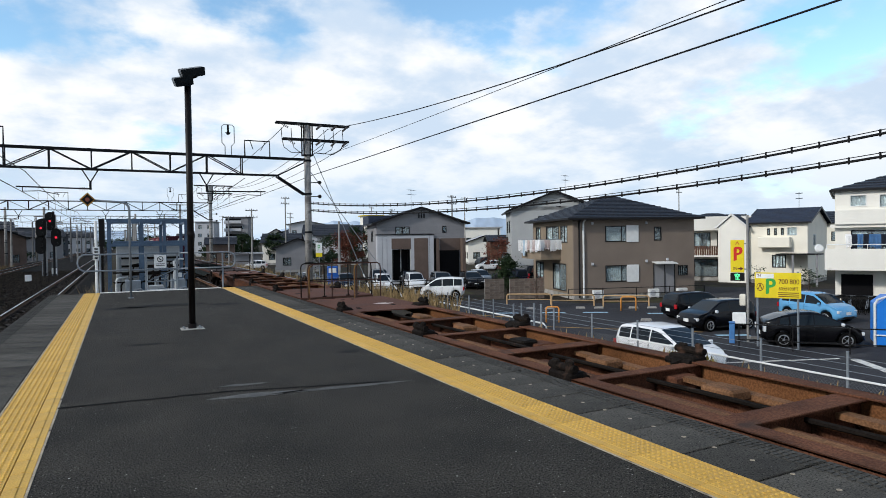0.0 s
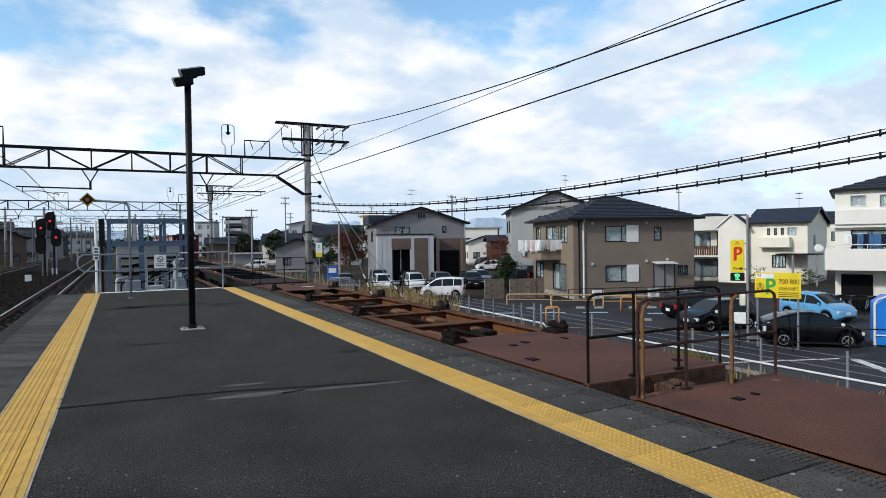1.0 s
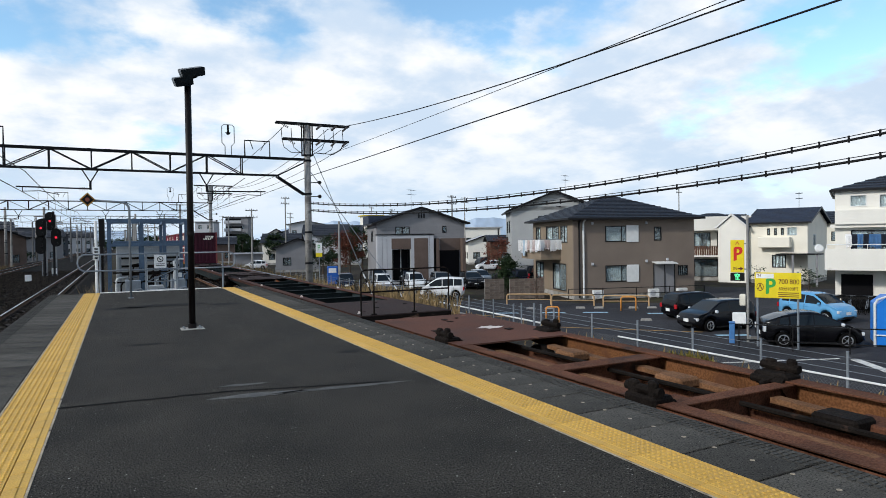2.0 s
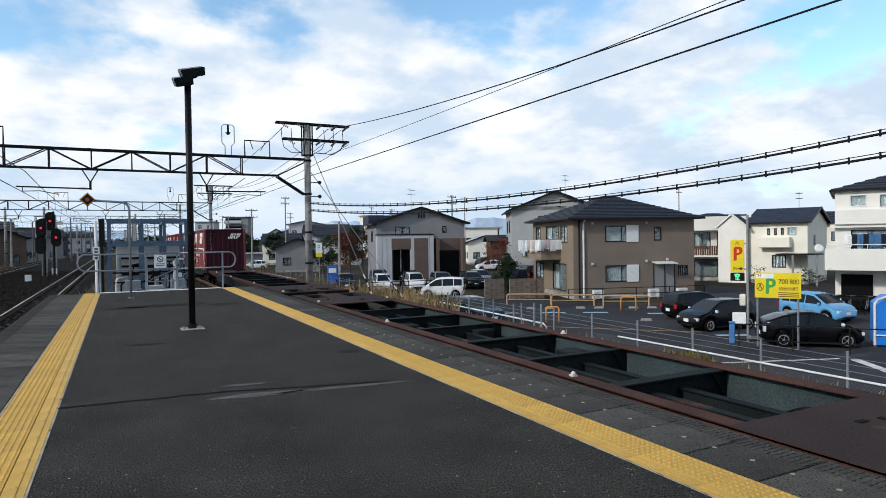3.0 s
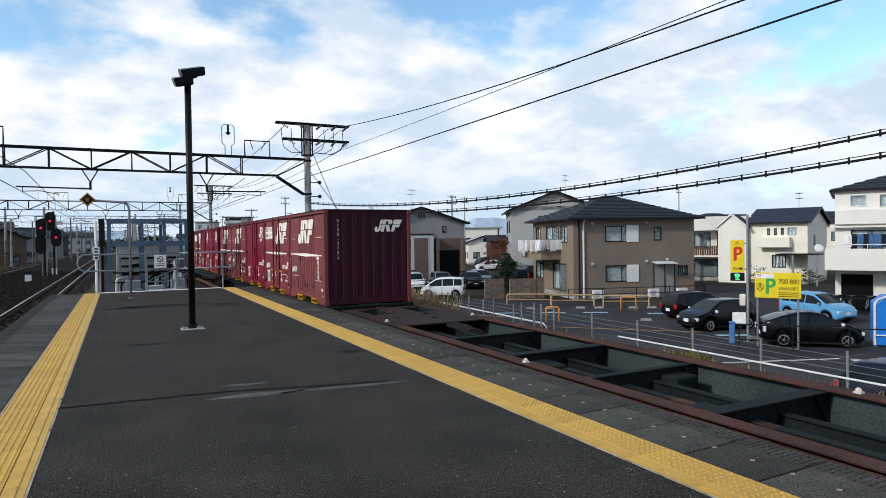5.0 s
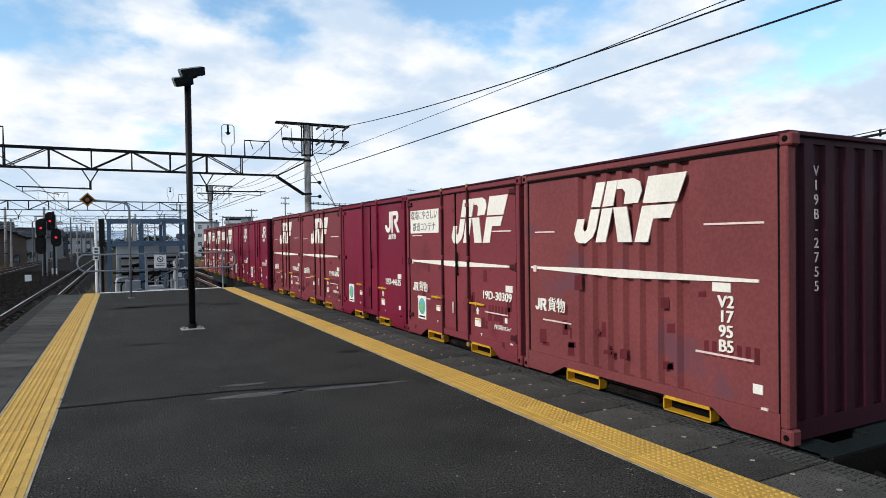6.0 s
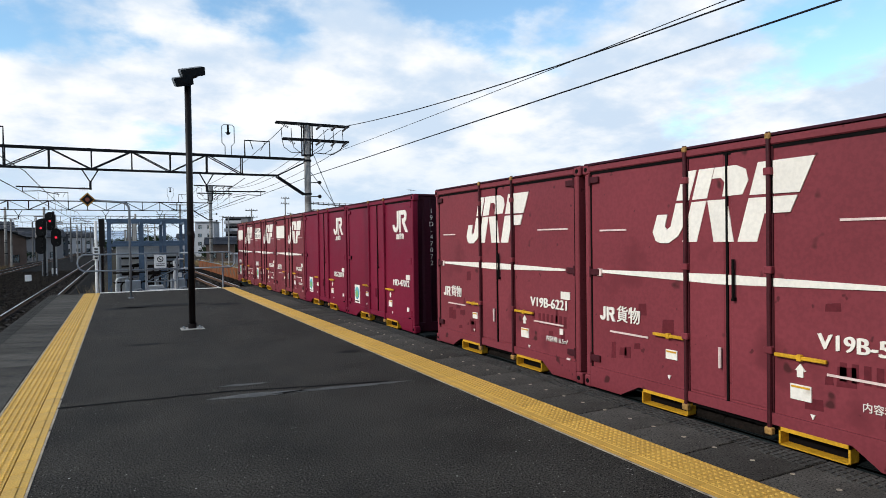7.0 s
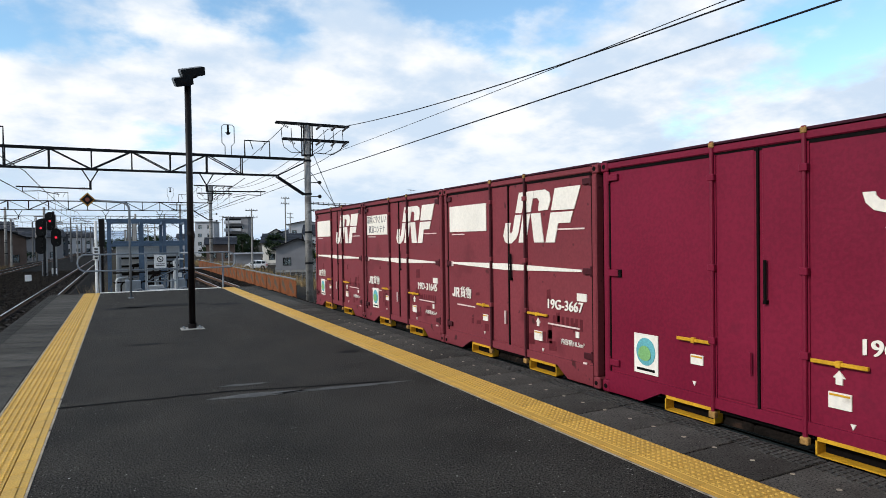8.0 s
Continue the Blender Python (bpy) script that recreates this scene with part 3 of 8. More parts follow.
    if not old:
        doors = ((1.42, 1.80), (1.83, 2.25))
        for a, b in doors:
            bm = B()
            box(bm, PX - 0.007, PX + 0.01, a + 0.02, b - 0.02, 0.26, HT - 0.10, 0.006)
            part("door", bm, colour, c)
        bm = B()
        box(bm, PX - 0.018, PX, 1.806, 1.826, 0.24, HT - 0.10)
        part("door_seal", bm, SEAL, c)
        for u in (1.41, 2.26):
            bm = B()
            rod(bm, (-0.004, u, 0.10), (-0.004, u, HT + 0.02), 0.019, 8)
            box(bm, PX - 0.012, PX, u - 0.030, u + 0.014, 0.22, HT - 0.1)
            lb = part("locking_bar", bm, OLD_HINGE if style == "slant" else colour, c)
            bm = B()
            box(bm, -0.025, 0.02, u - 0.024, u + 0.024, HT - 0.04, HT + 0.012, 0.008)
            box(bm, -0.03, 0.02, u - 0.035, u + 0.035, 0.06, 0.12, 0.008)
            parts_of("bar_end", bm, TAN_END, lb, "dull yellow bar end")
            for z in (0.75, 1.4, 2.2):
                bm = B()
                box(bm, -0.028, 0.02, u - 0.035, u + 0.035, z - 0.03, z + 0.03, 0.006)
                part("bar_guide", bm, colour, lb)
        bm = B()
        rod(bm, (-0.012, 1.74, 1.13), (-0.012, 1.74, 1.48), 0.014, 6)
        box(bm, -0.02, 0.02, 1.725, 1.755, 1.12, 1.15)
        part("door_handle", bm, SEAL, c)
        bm = B()
        rod(bm, (-0.012, 1.88, 0.52), (-0.012, 1.88, 0.70), 0.014, 6)
        part("door_handle", bm, DECAL_PINK if style == "slant" else colour, c)
        for u0, u1 in ((0.94, 1.36), (2.28, 2.66)):
            bm = B()
            box(bm, -0.022, 0.006, u0, u1, 0.71, 0.74, 0.005)
            box(bm, -0.028, 0.012, (u0 + u1) / 2 - 0.02, (u0 + u1) / 2 + 0.02, 0.70, 0.75, 0.004)
            part("lever", bm, YELLOW, c, "yellow locking lever")
        for u in (0.10, L - 0.10):
            for z in (0.34, 1.30, 2.32):
                bm = B()
                s = 1 if u < 1 else -1
                box(bm, -0.008, PX, min(u, u + s * 0.16), max(u, u + s * 0.16), z - 0.035, z + 0.035, 0.006)
                rod(bm, (0.0, u + s * 0.02, z - 0.06), (0.0, u + s * 0.02, z + 0.06), 0.013, 6)
                part("hinge", bm, OLD_HINGE if style == "slant" else colour, c)
    if style == "slant":
        rnd = random.Random(int(off * 100))
        bm = B()
        for i in range(20):
            u, z = rnd.uniform(0.25, 3.3), rnd.choice((rnd.uniform(0.28, 0.6), rnd.uniform(0.28, 0.8), rnd.uniform(0.3, 1.15)))
            w, h = rnd.uniform(0.04, 0.16), rnd.uniform(0.05, 0.20)
            side_shape(bm, [(u + w, z), (u, z + 0.01), (u + 0.005, z + h), (u + w - 0.008, z + h - 0.012)], 0.0015, PX - 0.0005)
        for i in range(7):
            u = 0.30 + i * 0.085
            side_shape(bm, [(u + 0.05, 0.60), (u, 0.60), (u, 0.74), (u + 0.05, 0.74)], 0.0015, PX - 0.0005)
        parts_of("touch_up", bm, TOUCH_UP, c, "darker touched-up paint")
    # fork pockets with yellow rims
    for u0, u1 in ((0.77, 1.33), (2.24, 2.82)):
        bm = B()
        frame_bars(bm, u0, u1, 0.0, 0.145, 0.03, -0.006, 0.10)
        pk = part("fork_pocket", bm, YELLOW, c, "yellow fork pocket rim")
        # solid black block paints the dark inside of the pocket
        bm = B()
        box(bm, 0.10, 0.6, u0 + 0.02, u1 - 0.02, 0.005, 0.14)
        part("pocket_sleeve", bm, SEAL, pk)
    x = PX - 0.001
    # lettering and plates
    if style == "wine":
        wine_mark(c, x)
    else:
        white_stripe(c, x)
        slant_mark(c, 2.66 if not panel else 1.93, 1.63, x, 1.06)
        small_mark(c, 3.46, 0.78, 0.15, x)
    if panel:
        bm = B()
        side_shape(bm, [(3.52, 1.80), (2.40, 1.80), (2.40, 2.20), (3.52, 2.20)], x=x)
        pl = part("slogan_panel", bm, DECAL, c, "white slogan panel")
        if panel == "words":
            for z, txt in ((2.10, "環境にやさしい"), (1.90, "鉄道コンテナ")):
                lettering("slogan", txt, 0.165, pl, Matrix.Translation((x - 0.013, 2.96, z)) @ ON_SIDE, PANEL_INK, 0.002, squeeze=0.92)
    if old:
        for i, row in enumerate(("V2", "17", "95", "B5")):
            lettering("number", row, 0.15, c, Matrix.Translation((x - 0.009, 0.62, 1.10 - i * 0.13)) @ ON_SIDE, DECAL, 0.003, bold=0.006)
        bm = B()
        side_shape(bm, [(0.76, 1.19), (0.57, 1.19), (0.57, 1.27), (0.76, 1.27)], x=x - 0.001)
        part("plate", bm, DECAL, c)
    elif number:
        lettering("number", number, 0.165, c, Matrix.Translation((x - 0.009, 0.63, 0.87)) @ ON_SIDE, DECAL, 0.003, squeeze=1.04, bold=0.006)
        bm = B()
        side_shape(bm, [(0.39, 0.95), (0.22, 0.95), (0.22, 1.04), (0.39, 1.04)], x=x)
        part("plate", bm, DECAL, c)
    bm = B()
    if not old:
        side_shape(bm, [(1.24, 0.39), (1.07, 0.39), (1.07, 0.51), (1.24, 0.51)], x=x)
    if not old:
        side_shape(bm, [(2.52, 0.50), (2.38, 0.50), (2.38, 0.59), (2.52, 0.59)], x=x)
    parts_of("notice", bm, DECAL, c)
    bm = B()
    if not old:
        side_shape(bm, [(1.23, 0.485), (1.08, 0.485), (1.08, 0.50), (1.23, 0.50)], x=x - 0.005)
    if not old:
        side_shape(bm, [(2.51, 0.565), (2.39, 0.565), (2.39, 0.58), (2.51, 0.58)], x=x - 0.005)
    parts_of("notice_bar", bm, YELLOW, c)
    bm = B()
    if not old:
        side_shape(bm, [(1.185, 0.57), (1.135, 0.57), (1.135, 0.62), (1.115, 0.62), (1.16, 0.675), (1.205, 0.62), (1.185, 0.62)], x=x)
    if not old:
        side_shape(bm, [(1.08, 0.30), (1.04, 0.30), (1.06, 0.26)][::-1], x=x)
    if not old:
        side_shape(bm, [(2.5, 0.34), (2.46, 0.34), (2.48, 0.30)][::-1], x=x)
    if style != "wine" and not old:
        side_shape(bm, [(0.42, 0.52), (0.36, 0.52), (0.36, 0.59), (0.42, 0.59)], x=x)
        lettering("capacity", "内容積18.5m³", 0.075, c, Matrix.Translation((x - 0.009, 0.48, 0.44)) @ ON_SIDE, DECAL, 0.003)
    else:
        side_shape(bm, [(0.36, 0.36), (0.27, 0.36), (0.27, 0.44), (0.36, 0.44)], x=x)
    parts_of("small_mark", bm, DECAL, c)
    bm = B()
    for u0, u1, z in ((2.75, 3.3, 0.66), (0.1 + 0.25, 0.95, 0.62), (3.45, 3.05, 1.75), (0.85, 0.25, 1.78)):
        if style != "wine":
            box(bm, x - 0.01, x, min(u0, u1), max(u0, u1), z, z + 0.018)
    box(bm, x - 0.02, x, 3.42, 3.48, 1.26, 1.34)
    box(bm, x - 0.02, x, 0.22, 0.28, 0.20, 0.26)
    parts_of("side_rail", bm, DECAL_PINK if style != "wine" else SEAL, c)
    if eco:
        sticker(c, 3.24, 0.30, 0.32, 0.40, x)
    # end writing, reading downwards
    if number:
        for i, ch in enumerate(number):
            lettering("end_number", ch, 0.12, c, Matrix.Translation((0.38, 0.044, 2.20 - i * 0.118)) @ ON_END, END_DECAL, 0.002)
    if old:
        bm = B()
        for pts in MARK_POLYS:
            prism(bm, [(1.40 + 0.52 * (p + 0.30 * q), 1.92 + 0.52 * q) for p, q in pts], "y", 0.040, 0.048)
        part("end_mark", bm, DECAL, c)
    MOVERS.append((c, off, SIDE, DECK))
    return c


PANEL_INK = M("panel_ink", (0.16, 0.16, 0.17), 0.7)
B2 = 19.63
W_LABEL = "wine red steel freight container with a white mark"
F_LABEL = "faded red freight container with white stripe and slanted mark"
container(0.0, RUSTY_BOX, "V19B-2755", "slant", old=True, label="rust-brown ribbed freight container at the head of the loaded wagons")
container(PITCH, BRICKRED, "19D-30309", "slant", panel="words", eco=True, label="faded red freight container with a white slogan panel")
container(2 * PITCH, WINE, "19D-44635", "wine", eco=True, label=W_LABEL)
container(3 * PITCH, BRICKRED, "V19B-5896", "slant", label=F_LABEL)
container(4 * PITCH, BRICKRED, "V19B-6221", "slant", label=F_LABEL)
container(B2, WINE, "19D-47072", "wine", eco=True, label=W_LABEL)
container(B2 + PITCH, WINE, "19G-20019", "wine", eco=True, label=W_LABEL)
container(B2 + 2 * PITCH, BRICKRED, "19G-3667", "slant", panel="blank", label="faded red freight container with a blank white panel")
container(B2 + 3 * PITCH, BRICKRED, "19D-31645", "slant", panel="words", eco=True, label="faded red freight container with a white slogan panel")
container(B2 + 4 * PITCH, BRICKRED, "", "slant", panel="blank", eco=True, label="last faded red freight container with a blank white panel")


def weld(bm):
    bmesh.ops.remove_doubles(bm, verts=bm.verts[:], dist=0.0005)


def plate(bm, x0, x1, y0, y1, z0, z1, holes):
    """A flat plate with rectangular openings."""
    xs = sorted({x0, x1, *(v for h in holes for v in h[:2])})
    ys = sorted({y0, y1, *(v for h in holes for v in h[2:])})
    for a, b in zip(xs, xs[1:]):
        for c, d in zip(ys, ys[1:]):
            mx, my = (a + b) / 2, (c + d) / 2
            if not any(h[0] < mx < h[1] and h[2] < my < h[3] for h in holes):
                box(bm, a, b, c, d, z0, z1)


def bogie(w, y):
    bm = B()
    for x in (0.35, 1.95):
        prism(bm, [(y - 1.3, -0.62), (y - 0.9, -0.55), (y - 0.45, -0.75), (y + 0.45, -0.75), (y + 0.9, -0.55), (y + 1.3, -0.62), (y + 1.3, -0.45), (y + 0.8, -0.35), (y - 0.8, -0.35), (y - 1.3, -0.45)], "x", x - 0.07, x + 0.07)
    box(bm, 0.3, 2.0, y - 0.18, y + 0.18, -0.60, -0.34, 0.02)
    bg = part("bogie", bm, IRON, w, "black iron bogie")
    for dy in (-0.85, 0.85):
        bm = B()
        for x in (0.62, 1.68):
            rod(bm, (x - 0.065, y + dy, -0.565), (x + 0.065, y + dy, -0.565), 0.425, 20)
        rod(bm, (0.3, y + dy, -0.565), (2.0, y + dy, -0.565), 0.07, 10)
        part("wheelset", bm, IRON, bg)
    for x in (0.30, 2.0):
        for dy in (-0.14, 0.0, 0.14):
            bm = B()
            rod(bm, (x, y + dy, -0.72), (x, y + dy, -0.42), 0.06, 10)
            part("spring", bm, IRON, bg)


def lock(w, y, x, s, mat):
    """A black container fastening on the side sill."""
    bm = B()
    box(bm, x - 0.13 * s, x + 0.16 * s, y - 0.22, y + 0.22, -0.10, 0.06, 0.03)
    box(bm, x - 0.10 * s, x - 0.02 * s, y - 0.20, y - 0.08, 0.03, 0.22, 0.025)
    box(bm, x - 0.10 * s, x - 0.02 * s, y + 0.06, y + 0.20, 0.03, 0.19, 0.025)
    rod(bm, (x - 0.05 * s, y - 0.24, 0.11), (x - 0.05 * s, y + 0.24, 0.11), 0.05, 8)
    rod(bm, (x + 0.05 * s, y - 0.12, 0.06), (x + 0.30 * s, y + 0.02, -0.06), 0.03, 6)
    rod(bm, (x + 0.16 * s, y - 0.2, -0.03), (x + 0.16 * s, y + 0.22, -0.03), 0.05, 8)
    part("container_lock", bm, mat, w, "black container fastening")


MUSTARD = M("worn_mustard", (0.17, 0.092, 0.038), 0.7, 0, 0.25, 5, 40, 0.1, (0.07, 0.035, 0.024), 0.06, 5)


def railing(w, y, mat, yellow=False, low=False):
    """Hand railing across a wagon end."""
    bm = B()
    r = 0.018
    pipe(bm, [(0.04, y, 0.0), (0.04, y, 0.90), (0.06, y, 0.98), (0.14, y, 1.02), (2.16, y, 1.02), (2.24, y, 0.98), (2.26, y, 0.90), (2.26, y, 0.0)], r, 8)
    rl = part("end_railing", bm, mat, w, "steel end railing")
    bm = B()
    rod(bm, (0.04, y, 0.52), (2.26, y, 0.52), 0.018, 6)
    part("rail_bar", bm, mat, rl)
    for x in ((0.75, 1.5) if not low else (0.35, 1.35)):
        bm = B()
        rod(bm, (x, y, -0.1), (x, y, 1.02), 0.018, 6)
        box(bm, x - 0.06, x + 0.06, y - 0.03, y + 0.03, -0.12, 0.03)
        part("rail_post", bm, mat, rl)
    if yellow:
        for x in (0.06, 1.42):
            bm = B()
            pipe(bm, [(x, y - 0.05, -0.1), (x, y - 0.05, 0.86), (x + 0.03, y - 0.04, 0.95), (x + 0.12, y - 0.02, 0.99)], 0.021, 8)
            part("grab_post", bm, MUSTARD, rl, "worn mustard grab post")


COUPLER = M("coupler_rust", (0.072, 0.042, 0.030), 0.9, 0.1, 0.4, 5, 40, 0.4, (0.03, 0.022, 0.018), 0.02, 6)


def wagon(off, style, label, rail_front=False, rail_rear=False, front_deck=3.7, rear_deck=3.7, small_holes=(False, False), caps=True):
    w = thing("flat_wagon", label, "wagon", group="flat wagons of the train")
    brown = style == "brown"
    frame_m, deck_m, in_m = (RUST, RUST_DECK, RUST) if brown else (RUST_RED, DECK_DARK, FRAME_DARK)
    if not caps:
        frame_m, deck_m = FRAME_DARK, FRAME_DARK
    LW = 19.75 if brown else 19.2
    W = 2.3
    for x, s in ((0.0, 1), (W, -1)):
        bm = B()
        e = 0.25
        box(bm, min(x, x + s * e), max(x, x + s * e), 0.1, LW - 0.1, -0.028, -0.004, 0.004)
        ss = part("side_sill", bm, frame_m, w)
        bm = B()
        prism(bm, [(0.1, -0.20), (2.4, -0.24), (4.2, -0.46), (LW - 4.2, -0.46), (LW - 2.4, -0.24), (LW - 0.1, -0.20), (LW - 0.1, -0.028), (0.1, -0.028)], "x", min(x + s * 0.09, x + s * 0.12), max(x + s * 0.09, x + s * 0.12))
        # the far web faces the sun, and its brighter colour holds that light
        part("sill_web", bm, in_m if s > 0 else RUST_LIT if brown else TEAL_LIT, ss)
        bm = B()
        box(bm, min(x, x + s * 0.018), max(x, x + s * 0.018), 0.1, LW - 0.1, -0.09, -0.004)
        part("sill_lip", bm, frame_m, ss)
    # end decks
    for k, (y0, y1) in enumerate(((0.0, front_deck), (LW - rear_deck, LW))):
        holes = []
        if small_holes[k]:
            ya = 0.2 if k == 0 else LW - 1.35
            holes = [(0.32, 0.85, ya, ya + 1.15), (1.45, 1.98, ya, ya + 1.15)]
        inner = y1 if k == 0 else y0
        bm = B()
        plate(bm, 0.003, W - 0.003, y0, y1, -0.024, 0.0, holes)
        weld(bm)
        d = part("end_deck", bm, deck_m, w, "worn steel end deck")
        for h in holes:
            bm = B()
            for q in ((h[0], h[0] + 0.02, h[2], h[3]), (h[1] - 0.02, h[1], h[2], h[3]), (h[0], h[1], h[2], h[2] + 0.02), (h[0], h[1], h[3] - 0.02, h[3])):
                box(bm, *q, -0.30, -0.026)
            part("hole_rim", bm, in_m, d)
        bm = B()
        ye = 0.0 if k == 0 else LW - 0.06
        box(bm, 0.0, W, ye, ye + 0.06, -0.30, -0.026, 0.01)
        part("end_beam", bm, COUPLER if brown else IRON, d)
        bm = B()
        rnd = random.Random(int(off * 10) + k)
        for i in range(5):
            a, b = rnd.uniform(0.2, 1.9), rnd.uniform(min(y0, y1) + 0.4, max(y0, y1) - 0.5)
            if not any(h[0] - 0.2 < a < h[1] + 0.2 and h[2] - 0.2 < b < h[3] + 0.2 for h in holes):
                box(bm, a, a + rnd.uniform(0.05, 0.14), b, b + rnd.uniform(0.05, 0.2), 0.0, rnd.uniform(0.008, 0.02), 0.004)
        if len(bm.verts):
            parts_of("deck_fitting", bm, IRON, d)
        else:
            bm.free()
        bm = B()
        box(bm, W / 2 - 0.14, W / 2 + 0.14, *((-0.42, 0.1) if k == 0 else (LW - 0.1, LW + 0.42)), -0.36, -0.10, 0.03)
        cp = part("coupler", bm, COUPLER, w, "rusted automatic coupler")
        bm = B()
        yy = -0.42 if k == 0 else LW + 0.42
        box(bm, W / 2 - 0.17, W / 2 - 0.02, yy - 0.16, yy + 0.14, -0.37, -0.07, 0.03)
        box(bm, W / 2 + 0.02, W / 2 + 0.14, yy - 0.10, yy + 0.16, -0.34, -0.10, 0.03)
        box(bm, W / 2 - 0.06, W / 2 + 0.06, yy - 0.08, yy + 0.08, -0.30, -0.03, 0.02)
        part("coupler_head", bm, COUPLER, cp)
        for x in (0.55, 1.7):
            bm = B()
            s = -1 if k == 0 else 1
            y0h = 0.0 if k == 0 else LW
            pipe(bm, [(x, y0h, -0.22), (x, y0h + s * 0.15, -0.26), (x + 0.03, y0h + s * 0.30, -0.45), (x + 0.05, y0h + s * 0.42, -0.52)], 0.028, 6)
            part("brake_hose", bm, IRON, cp)
    # cross members
    ys = []
    y = front_deck
    n = 6 if brown else 7
    for i in range(1, n):
        ys.append(front_deck + (LW - front_deck - rear_deck) * i / n)
    for i, y in enumerate(ys):
        bm = B()
        t = (0.10 if i % 2 else 0.16) * (1.0 if brown else 0.6)
        box(bm, 0.13, W - 0.13, y - t, y + t, -0.05, -0.03, 0.004)
        box(bm, 0.13, W - 0.13, y - 0.015, y + 0.015, -0.40, -0.05)
        part("cross_member", bm, in_m if i % 2 else (RUST if brown else FRAME_DARK), w)
        bm = B()
        prism(bm, [(0.13, -0.40), (0.40, -0.06), (0.13, -0.06)], "y", y - 0.05, y - 0.035)
        prism(bm, [(W - 0.13, -0.40), (W - 0.40, -0.06), (W - 0.13, -0.06)], "y", y - 0.05, y - 0.035)
        parts_of("gusset", bm, in_m, w)
    # centre sills and brake gear
    for x in (0.86, 1.36):
        bm = B()
        box(bm, x - 0.02, x + 0.10, 0.3, LW - 0.3, -0.20, -0.18, 0.004)
        box(bm, x + 0.02, x + 0.05, 0.3, LW - 0.3, -0.52, -0.20)
        part("centre_sill", bm, RUST if brown else FRAME_DARK, w)
    bm = B()
    rod(bm, (0.5, front_deck + 0.5, -0.30), (0.5, LW - rear_deck - 0.5, -0.30), 0.035, 8)
    rod(bm, (1.86, front_deck + 0.2, -0.34), (1.80, LW - rear_deck - 1.5, -0.34), 0.025, 8)
    part("brake_pipe", bm, in_m, w)
    for y in (LW * 0.43, LW * 0.58):
        bm = B()
        rod(bm, (0.35, y - 0.4, -0.40), (0.35, y + 0.45, -0.40), 0.17, 14)
        part("air_tank", bm, IRON, w)
        bm = B()
        box(bm, 0.55, 0.95, y + 0.6, y + 1.1, -0.34, -0.14, 0.02)
        box(bm, 1.5, 1.9, y - 0.9, y - 0.5, -0.30, -0.12, 0.02)
        parts_of("brake_gear", bm, in_m, w)
    for y in (2.75, LW - 2.75):
        bogie(w, y)
    if brown:
        # plates over the frame, stringers, locks
        for a, b in zip([front_deck] + ys, ys + [LW - rear_deck]):
            bm = B()
            beam(bm, (0.62, a + 0.12, -0.14), (0.66, b - 0.12, -0.14), 0.12, 0.05)
            part("stringer", bm, RUST_LIGHT, w)
            bm = B()
            beam(bm, (1.66, a + 0.1, -0.17), (1.72, b - 0.1, -0.15), 0.16, 0.06)
            part("stringer", bm, RUST_LIGHT if int(a) % 2 else RUST, w)
            bm = B()
            beam(bm, (0.25, a + 0.2, -0.22), (1.0, b - 0.25, -0.22), 0.07, 0.05)
            part("diagonal", bm, RUST, w)
            bm = B()
            rod(bm, (1.15, a + 0.1, -0.10), (1.15, b - 0.1, -0.12), 0.03, 6)
            part("brake_rod", bm, IRON, w)
            bm = B()
            box(bm, 1.28, 1.62, (a + b) / 2 - 0.2, (a + b) / 2 + 0.25, -0.2, -0.06, 0.03)
            part("brake_gear", bm, RUST_LIGHT if int(a) % 3 else IRON, w)
        for i, y in enumerate([front_deck - 0.4] + ys[1::2] + [LW - rear_deck + 0.4]):
            lock(w, y + 0.2, 0.10, 1, IRON)
            lock(w, y + 0.2, W - 0.10, -1, IRON)
    elif caps:
        for y, xs in ((0.45, (0.13,)), (5.6, (0.13,)), (8.4, (W - 0.13,)), (11.6, (0.13,)), (16.6, (0.13, W - 0.13))):
            for x in xs:
                bm = B()
                bmesh.ops.create_icosphere(bm, subdivisions=2, radius=0.030, matrix=Matrix.Translation((x, y, 0.028)) @ Matrix.Diagonal((1, 1.1, 1.0, 1)))
                box(bm, x - 0.036, x + 0.036, y - 0.04, y + 0.04, -0.004, 0.016)
                part("lock_cap", bm, LOCK_WHITE, w, "dirty white fastening cap")
    if brown:
        bm = B()
        v = [bm.verts.new((1.5 + 0.30 * math.cos(q) * (1.0, 0.5, 0.8)[i % 3], LW - 2.2 + 0.22 * math.sin(q) * (1.0, 0.6, 0.9, 0.7)[i % 4], 0.0045)) for i, q in enumerate([k * math.tau / 12 for k in range(12)])]
        bm.faces.new(v)
        part("paint_splash", bm, LOCK_WHITE, w, "pale paint splash on the deck")
    if not caps:
        for i in range(5):
            for dy in (-0.12, 0.30):
                lock(w, 0.27 + i * PITCH + 1.86 + dy, 0.16, 1, IRON)
    if rail_front:
        railing(w, 0.06, IRON, low=not brown)
    if rail_rear:
        railing(w, LW - 0.08, POLE_RUST, yellow=True)
    MOVERS.append((w, off, TRACK - 1.15, DECK - 0.002))
    return w


